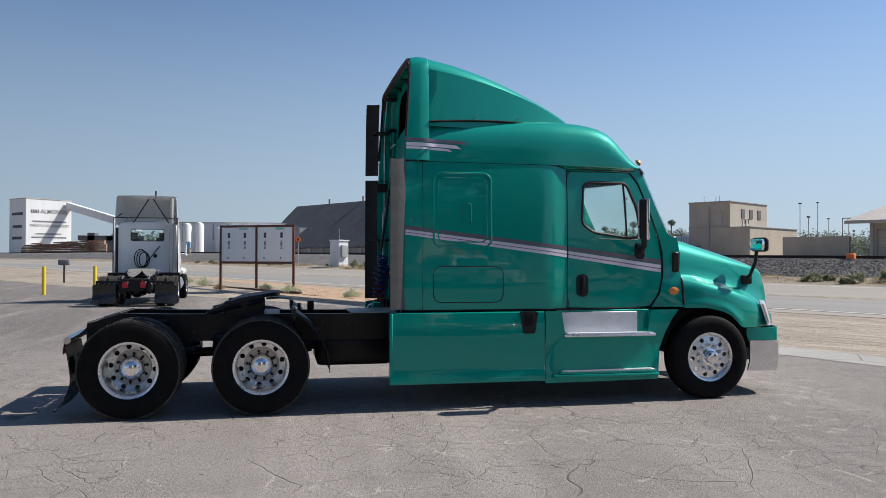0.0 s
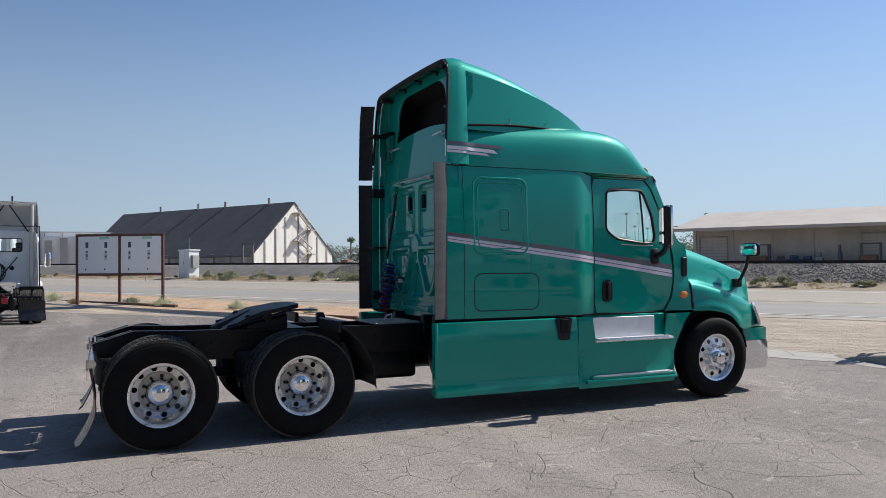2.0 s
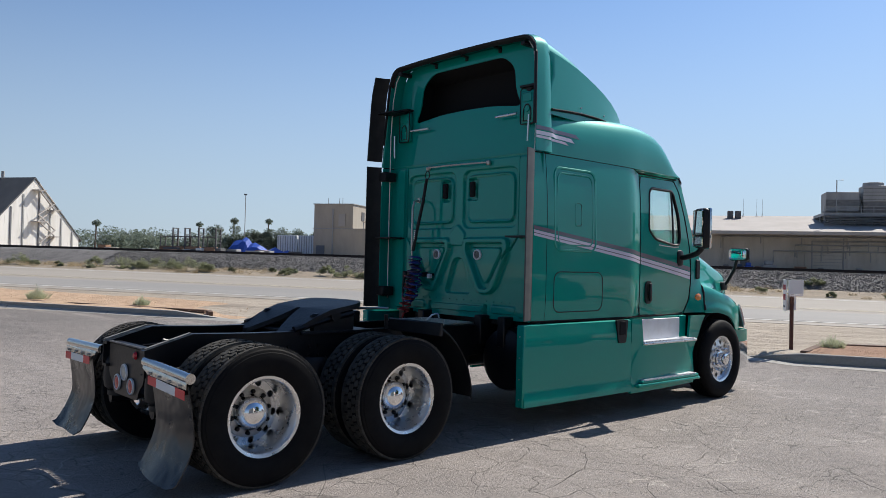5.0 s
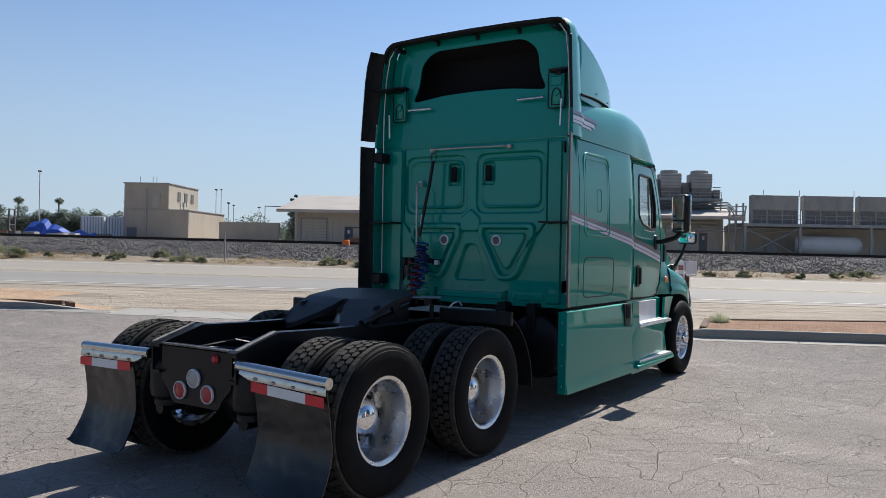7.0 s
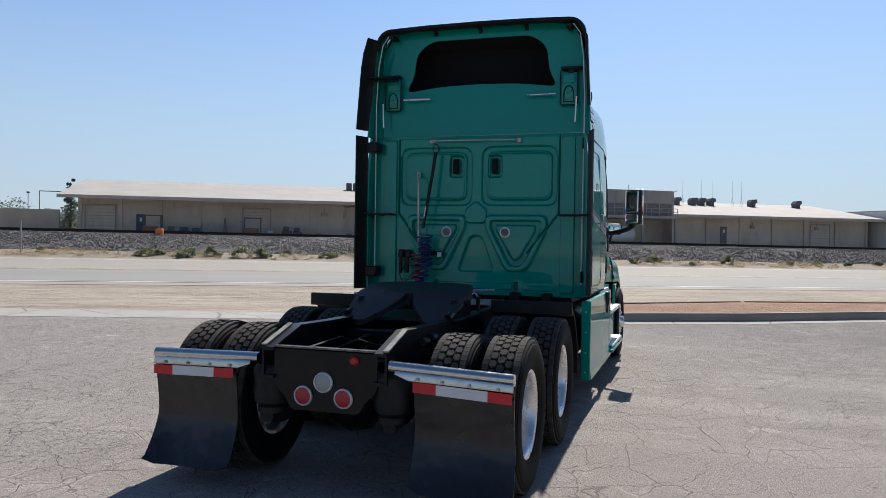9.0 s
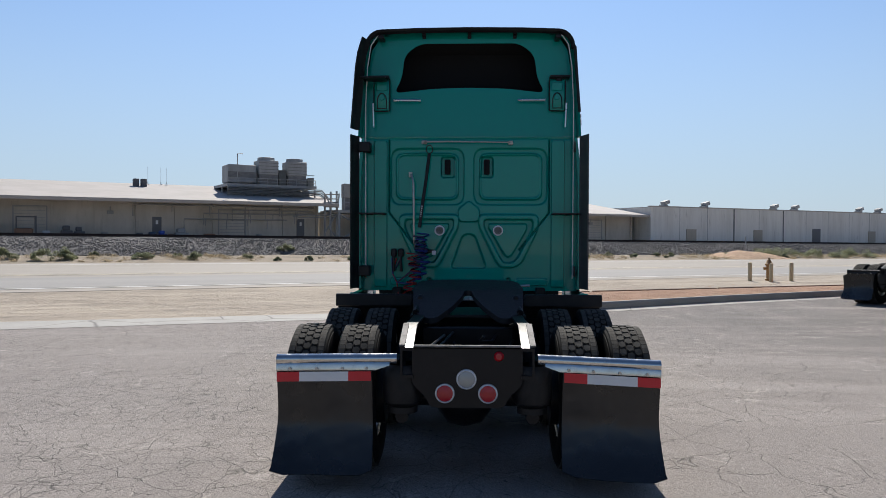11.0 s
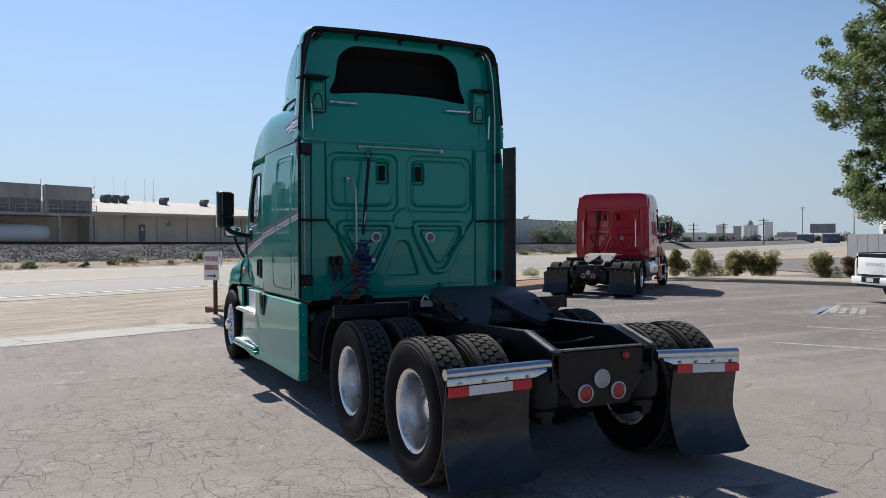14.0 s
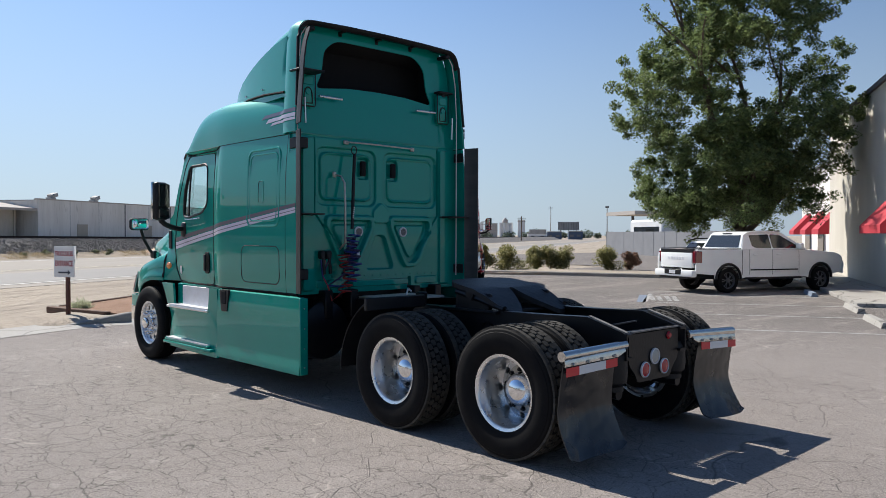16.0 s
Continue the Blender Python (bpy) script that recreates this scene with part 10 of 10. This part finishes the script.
# a dirt heap at the foot of the bank
bm = B()
rows = []
for i in range(13):
    row = []
    for j in range(9):
        u, v = -1 + i / 6, -1 + j / 4
        e = max(0, 1 - u * u) ** 1.2 * max(0, 1 - v * v)
        s, o = 44.5 + u * 4.2, 33.4 + v * 2.0
        row.append((s, o, height(s, o) - 0.05 + 0.6 * e * (1 + 0.35 * noise.noise((u * 3, v * 3, 1.0)))))
    rows.append(row)
sheet(bm, rows)
ob = part("dirt_heap", bm, "sand", None, "low heap of tan dirt at the foot of the bank", 60)
ob.matrix_basis = SITE
tagged(ob, category="dirt heap")

# loose stones on the embankment's face
def stones(name, n, rnd, place, size, mat, label, m=None):
    vs, fs = [], []
    for i in range(n):
        x, y, z = place(rnd)
        s = size * rnd.uniform(0.5, 1.4)
        o = len(vs)
        for a, b, c in ((1, 0, 0), (-1, 0, 0), (0, 1, 0), (0, -1, 0), (0, 0, 1), (0, 0, -1)):
            k = s * rnd.uniform(0.6, 1.2)
            vs.append((x + a * k + rnd.uniform(-0.3, 0.3) * s, y + b * k + rnd.uniform(-0.3, 0.3) * s, z + c * k * 0.8))
        for a, b, c in ((0, 2, 4), (2, 1, 4), (1, 3, 4), (3, 0, 4), (2, 0, 5), (1, 2, 5), (3, 1, 5), (0, 3, 5)):
            fs.append((o + a, o + b, o + c))
    me = bpy.data.meshes.new(name)
    me.from_pydata(vs, [], fs)
    me.materials.append(M[mat])
    ob = new(name, me)
    if m is not None:
        ob.matrix_basis = m
    return tagged(ob, label, "stones", kind="stuff")


def on_bank(r):
    s, o = r.uniform(-32, 100), r.uniform(34.3, 37.3)
    f = lerp_table([(33.6, 0), (34.6, 0.25), (35.6, 0.58), (36.6, 0.9), (37.2, 1.0), (37.6, 1.0)], o)
    return s, o, height(s, 34) + f * BASE + 0.02


stones("ballast_stones", 52000, random.Random(2), on_bank, 0.040, "ballast", "loose grey ballast stones on the bank", SITE)


def on_verge(r):
    while True:
        s, d = (r.uniform(-40, -8), r.uniform(0.3, 2.6)) if r.random() < 0.6 else (r.uniform(9, 20), r.uniform(0.3, 3.0))
        o = (11.0 - (s + 9) * 0.07 if s < 0 else 8.6) + d
        x, y = site_xy(s, o)
        return x, y, max(0.14, height(s, o) + 0.02)


stones("verge_gravel", 1600, random.Random(6), on_verge, 0.013, "sand", "loose orange gravel on the verges")

# timbers edging the verge
for p, q in (((12.0, 0.12), (14.65, -3.3)), ((14.7, -3.45), (16.4, -7.35)), ((16.5, -7.5), (19.0, -13.6)), ((11.98, 0.36), (9.95, -0.1)), ((5.25, 13.95), (5.0, 13.35)), ((5.2, 14.05), (0.9, 22.9)), ((0.8, 23.1), (-3.6, 31.8))):
    a, b = Vector((*p, 0)), Vector((*q, 0))
    z = max(0.13, height(*to_site(*((a + b) / 2).xy)))
    t = thing("timber", "weathered brown timber edging the verge", "timber", "verge timbers", Matrix.Translation(a + Vector((0, 0, z - (0.08 if a.y < 5 else 0.10)))) @ (b - a).normalized().to_track_quat("X", "Z").to_matrix().to_4x4())
    bm = B()
    box(bm, 0, (b - a).length, -0.07, 0.07, 0, 0.14, 0.012)
    part("beam", bm, "timber", t)

# trodden dirt behind the end of the kerb
bm = B()
ku = Vector((-0.1, -1.3, 0)).normalized()
kv = Vector((-ku.y, ku.x, 0))
rows = []
for i in range(24):
    u = -0.7 + 2.2 * i / 23
    row = []
    for j in range(16):
        v = 0.03 + 3.0 * j / 15
        e = min(max((u + 0.7) / 1.3, 0), 1) * min(max((3.03 - v) / 1.5, 0), 1) * min(1, 0.4 + v / 0.2)
        p = Vector((9.62, 0.98, 0)) + ku * u + kv * v
        row.append((p.x, p.y, -0.02 + 0.15 * e * e * (3 - 2 * e) + 0.012 * noise.noise((p.x * 2, p.y * 2, 0))))
    rows.append(row)
sheet(bm, rows)
structure("dirt_mound", bm, "dirt", "tan trodden dirt behind the kerb")

# ---- small roadside things ----
sign = thing("entrance_sign", "white wedge shaped board sign with red lettering on brown post", "sign", m=pose(10.6, 0.425, 0.1, 0, 0, -60))
bm = B()
box(bm, -0.034, 0.034, -0.034, 0.034, -0.1, 1.25, 0.006)
part("post", bm, "brownsteel", sign, "brown wooden post")
bm = B()
box(bm, -0.133, -0.118, -0.27, 0.21, 0.76, 1.36, 0.003)
board = part("board", bm, "signwhite", sign, "white sign board with red lettering")
FS = Matrix.Translation((-0.137, -0.03, 0)) @ Matrix.Rotation(-math.pi / 2, 4, "Z") @ Matrix.Rotation(math.pi / 2, 4, "X")
for w, z in (("TRUCK SALES", 1.21), ("ENTRANCE", 1.02)):
    text_mesh("lettering", w, 0.082 if w[0] == "T" else 0.095, "signred", board, Matrix.Translation((0, 0, z)) @ FS @ Matrix.Diagonal((0.84, 1.6, 1, 1)), "red lettering")
bm = B()
box(bm, -0.140, -0.135, -0.13, 0.10, 0.835, 0.865)
v = [bm.verts.new((-0.1375, y, z)) for y, z in ((-0.12, 0.80), (-0.12, 0.90), (-0.19, 0.85))]
bm.faces.new(v)
part("arrow", bm, "signdark", board, "dark arrow")
M_V = Matrix.Rotation(radians(136), 4, "Z")
bm = B()
box(bm, -0.133, -0.118, -0.16, 0.265, 1.08, 1.36, 0.003, m=M_V)
part("upper_board", bm, "signwhite", sign, "plain white second board")
bm = B()
box(bm, 0.040, 0.055, -0.18, 0.10, 0.77, 1.08, 0.003, m=M_V)
part("lower_board", bm, "signwhite", sign, "plain white lower board")
bm = B()
box(bm, -0.117, 0.02, -0.02, 0.02, 1.18, 1.22, 0.004, m=M_V)
box(bm, -0.117, -0.099, -0.16, 0.20, 1.045, 1.075, 0.004, m=M_V)
box(bm, -0.117, 0.0, -0.02, 0.02, 1.10, 1.14, 0.004)
part("cross_bar", bm, "plate", sign, "pale cross bar")

bd = thing("notice_frame", "brown steel frame holding foil faced foam boards", "notice board", m=pose(-2.75, 28.3, 0.2, 0, 0, -31.0))
for x in (0, 1.93, 3.86):
    bm = B()
    box(bm, x - 0.05, x + 0.05, -0.05, 0.05, -0.3, 2.97, 0.006)
    part("post", bm, "brownsteel", bd, "brown steel post")
bm = B()
for z in (1.24, 2.92):
    box(bm, -0.05, 3.91, -0.055, 0.055, z - 0.05, z + 0.05, 0.006)
part("cross_rail", bm, "brownsteel", bd, "brown steel cross rail")
for x in (0.06, 1.99):
    bm = B()
    box(bm, x, x + 1.81, -0.03, 0.03, 1.30, 2.86, 0.004)
    p = part("foam_board", bm, "foam", bd, "white foil faced foam board")
    bm = B()
    for i in range(2):
        for dx, z, w, h in ((0.28, 2.38, 0.13, 0.24), (0.27, 1.42, 0.06, 0.08)):
            a = x + 0.05 + i * 0.86 + dx
            box(bm, a, a + w, -0.034, -0.031, z, z + h)
        for j in range(7):
            a = x + 0.05 + i * 0.86 + 0.29
            box(bm, a, a + 0.10, -0.034, -0.031, 1.88 + j * 0.055, 1.915 + j * 0.055)
    parts("print_bar", bm, "print", p, "unreadable dark print")
    bm = B()
    box(bm, x + 0.95, x + 1.4, -0.034, -0.031, 2.74, 2.85)
    parts("print_bar", bm, "teal", p)
flag = thing("orange_sign", "round orange warning sign beyond the road", "sign", m=pose(1.4, 52.4, height(-43.9, 28.6), 0, 0, -31))
bm = B()
lathe(bm, [(0, -0.01), (0.22, -0.01), (0.22, 0.01), (0, 0.01)], 20, (0, 0, 2.35))
part("disc", bm, "orange", flag, "orange disc")
bm = B()
lathe(bm, [(0, -0.02), (0.12, -0.02), (0.12, -0.011)], 16, (0, 0, 2.35))
part("disc_centre", bm, "redlens", flag)
bm = B()
cyl(bm, (0, 0.03, -0.1), (0, 0.03, 2.6), 0.03, n=8)
part("post", bm, "plant", flag)

s, o = -45.3, 34.2
cabn = thing("signal_cabinet", "white steel railway signal cabinet", "cabinet", m=SITE @ Matrix.Translation((s, o - 0.6, height(s, o - 0.6) + 0.28)))
bm = B()
box(bm, -0.62, 0.62, -0.5, 0.5, -0.4, 1.95, 0.03)
cb = part("body", bm, "whitesteel", cabn, "white cabinet body")
bm = B()
box(bm, -0.7, 0.7, -0.56, 0.56, 1.95, 2.05, 0.02)
part("lid", bm, "whitesteel", cb)
bm = B()
box(bm, -0.56, 0.1, -0.52, -0.502, 0.25, 1.8, 0.006)
d = part("door", bm, "whitesteel", cb)
bm = B()
box(bm, -0.02, 0.03, -0.54, -0.52, 0.95, 1.1)
part("handle", bm, "louvre", d)
bm = B()
box(bm, 0.62, 0.85, -0.3, 0.3, 0.6, 1.6, 0.02)
part("meter_box", bm, "plant", cb)
bm = B()
tube(bm, [(0, 0, 2.0), (0, 0, 3.0)], 0.02)
part("antenna", bm, "plant", cb)

for x, y in ((-10.3, 28.0), (-8.7, 30.4)):
    b = thing("bollard", "yellow painted steel bollard", "bollard", "yellow bollards", Matrix.Translation((x, y, 0)))
    bm = B()
    cyl(bm, (0, 0, 0), (0, 0, 1.25), 0.085, n=14)
    lathe(bm, [(0, 0)], 3)
    part("post", bm, "yellow", b)
mb = thing("mail_box", "dark mailbox on a post beyond the verge", "mailbox", m=Matrix.Translation((-12.2, 39.0, 0.2)))
bm = B()
box(bm, -0.05, 0.05, -0.05, 0.05, 0, 1.0)
part("post", bm, "wood", mb)
bm = B()
box(bm, -0.3, 0.3, -0.2, 0.2, 1.0, 1.35, 0.08, seg=2)
part("box", bm, "doorgrey", mb)

for i, (x, y) in enumerate(((23.0, -10.7), (23.6, -12.5))):
    p = thing("guard_post", "cream painted steel guard post beside the hydrant", "post", "guard posts", Matrix.Translation((x, y, height(*to_site(x, y)))))
    bm = B()
    sheet(bm, [ring((0, 0, z), (0, 0, 1), r, 14) for z, r in ((-0.1, 0.075), (0.64, 0.075), (0.68, 0.06), (0.70, 0.01))], True)
    part("post", bm, "cream_post", p)
p = thing("guard_post", "cream painted steel guard post before the hydrant", "post", "guard posts", Matrix.Translation((22.75, -11.4, height(*to_site(22.75, -11.4)))))
bm = B()
sheet(bm, [ring((0, 0, z), (0, 0, 1), r, 14) for z, r in ((-0.1, 0.075), (0.62, 0.075), (0.66, 0.06), (0.68, 0.01))], True)
part("post", bm, "cream_post", p)
hy = thing("fire_hydrant", "weathered yellow fire hydrant", "hydrant", m=Matrix.Translation((23.5, -11.6, height(*to_site(23.4, -11.6)))))
bm = B()
sheet(bm, [ring((0, 0, z), (0, 0, 1), r, 16) for z, r in ((-0.1, 0.12), (0.05, 0.15), (0.08, 0.10), (0.55, 0.10), (0.58, 0.15), (0.63, 0.15), (0.66, 0.11), (0.76, 0.08), (0.80, 0.03), (0.86, 0.03), (0.87, 0.001))], True)
hb = part("barrel", bm, "hydrant", hy)
for a in (0, 90, 180):
    bm = B()
    d = Vector((math.cos(radians(a)), math.sin(radians(a)), 0))
    cyl(bm, d * 0.08 + Vector((0, 0, 0.45)), d * 0.2 + Vector((0, 0, 0.45)), 0.055, n=12)
    part("nozzle", bm, "hydrant", hb)
for s in (-6.4,):
    mk = thing("rail_marker", "orange marker beside the rails", "marker", "rail markers", SITE @ Matrix.Translation((s, 37.3, height(s, 34) + BASE)))
    bm = B()
    box(bm, -0.2, 0.2, -0.15, 0.15, -0.3, 0.3, 0.04)
    part("body", bm, "orange", mk)
for s, o in ((-12.0, 33.0), (44.5, 33.2), (-100, 46)):
    mk = thing("marker_post", "thin grey marker post by the railway", "post", "marker posts", SITE @ Matrix.Translation((s, o, height(s, o))))
    bm = B()
    cyl(bm, (0, 0, -0.1), (0, 0, 1.6), 0.04, n=8)
    part("post", bm, "plant", mk)
gate = thing("loading_frame", "dark steel portal frame beside the barn", "frame", m=SITE)
bm = B()
for s in (-94.0, -91.6):
    box(bm, s - 0.12, s + 0.12, 82, 82.24, 1, 5.8)
box(bm, -94.3, -91.3, 82, 82.24, 5.6, 5.8)
part("frame", bm, "louvre", gate)
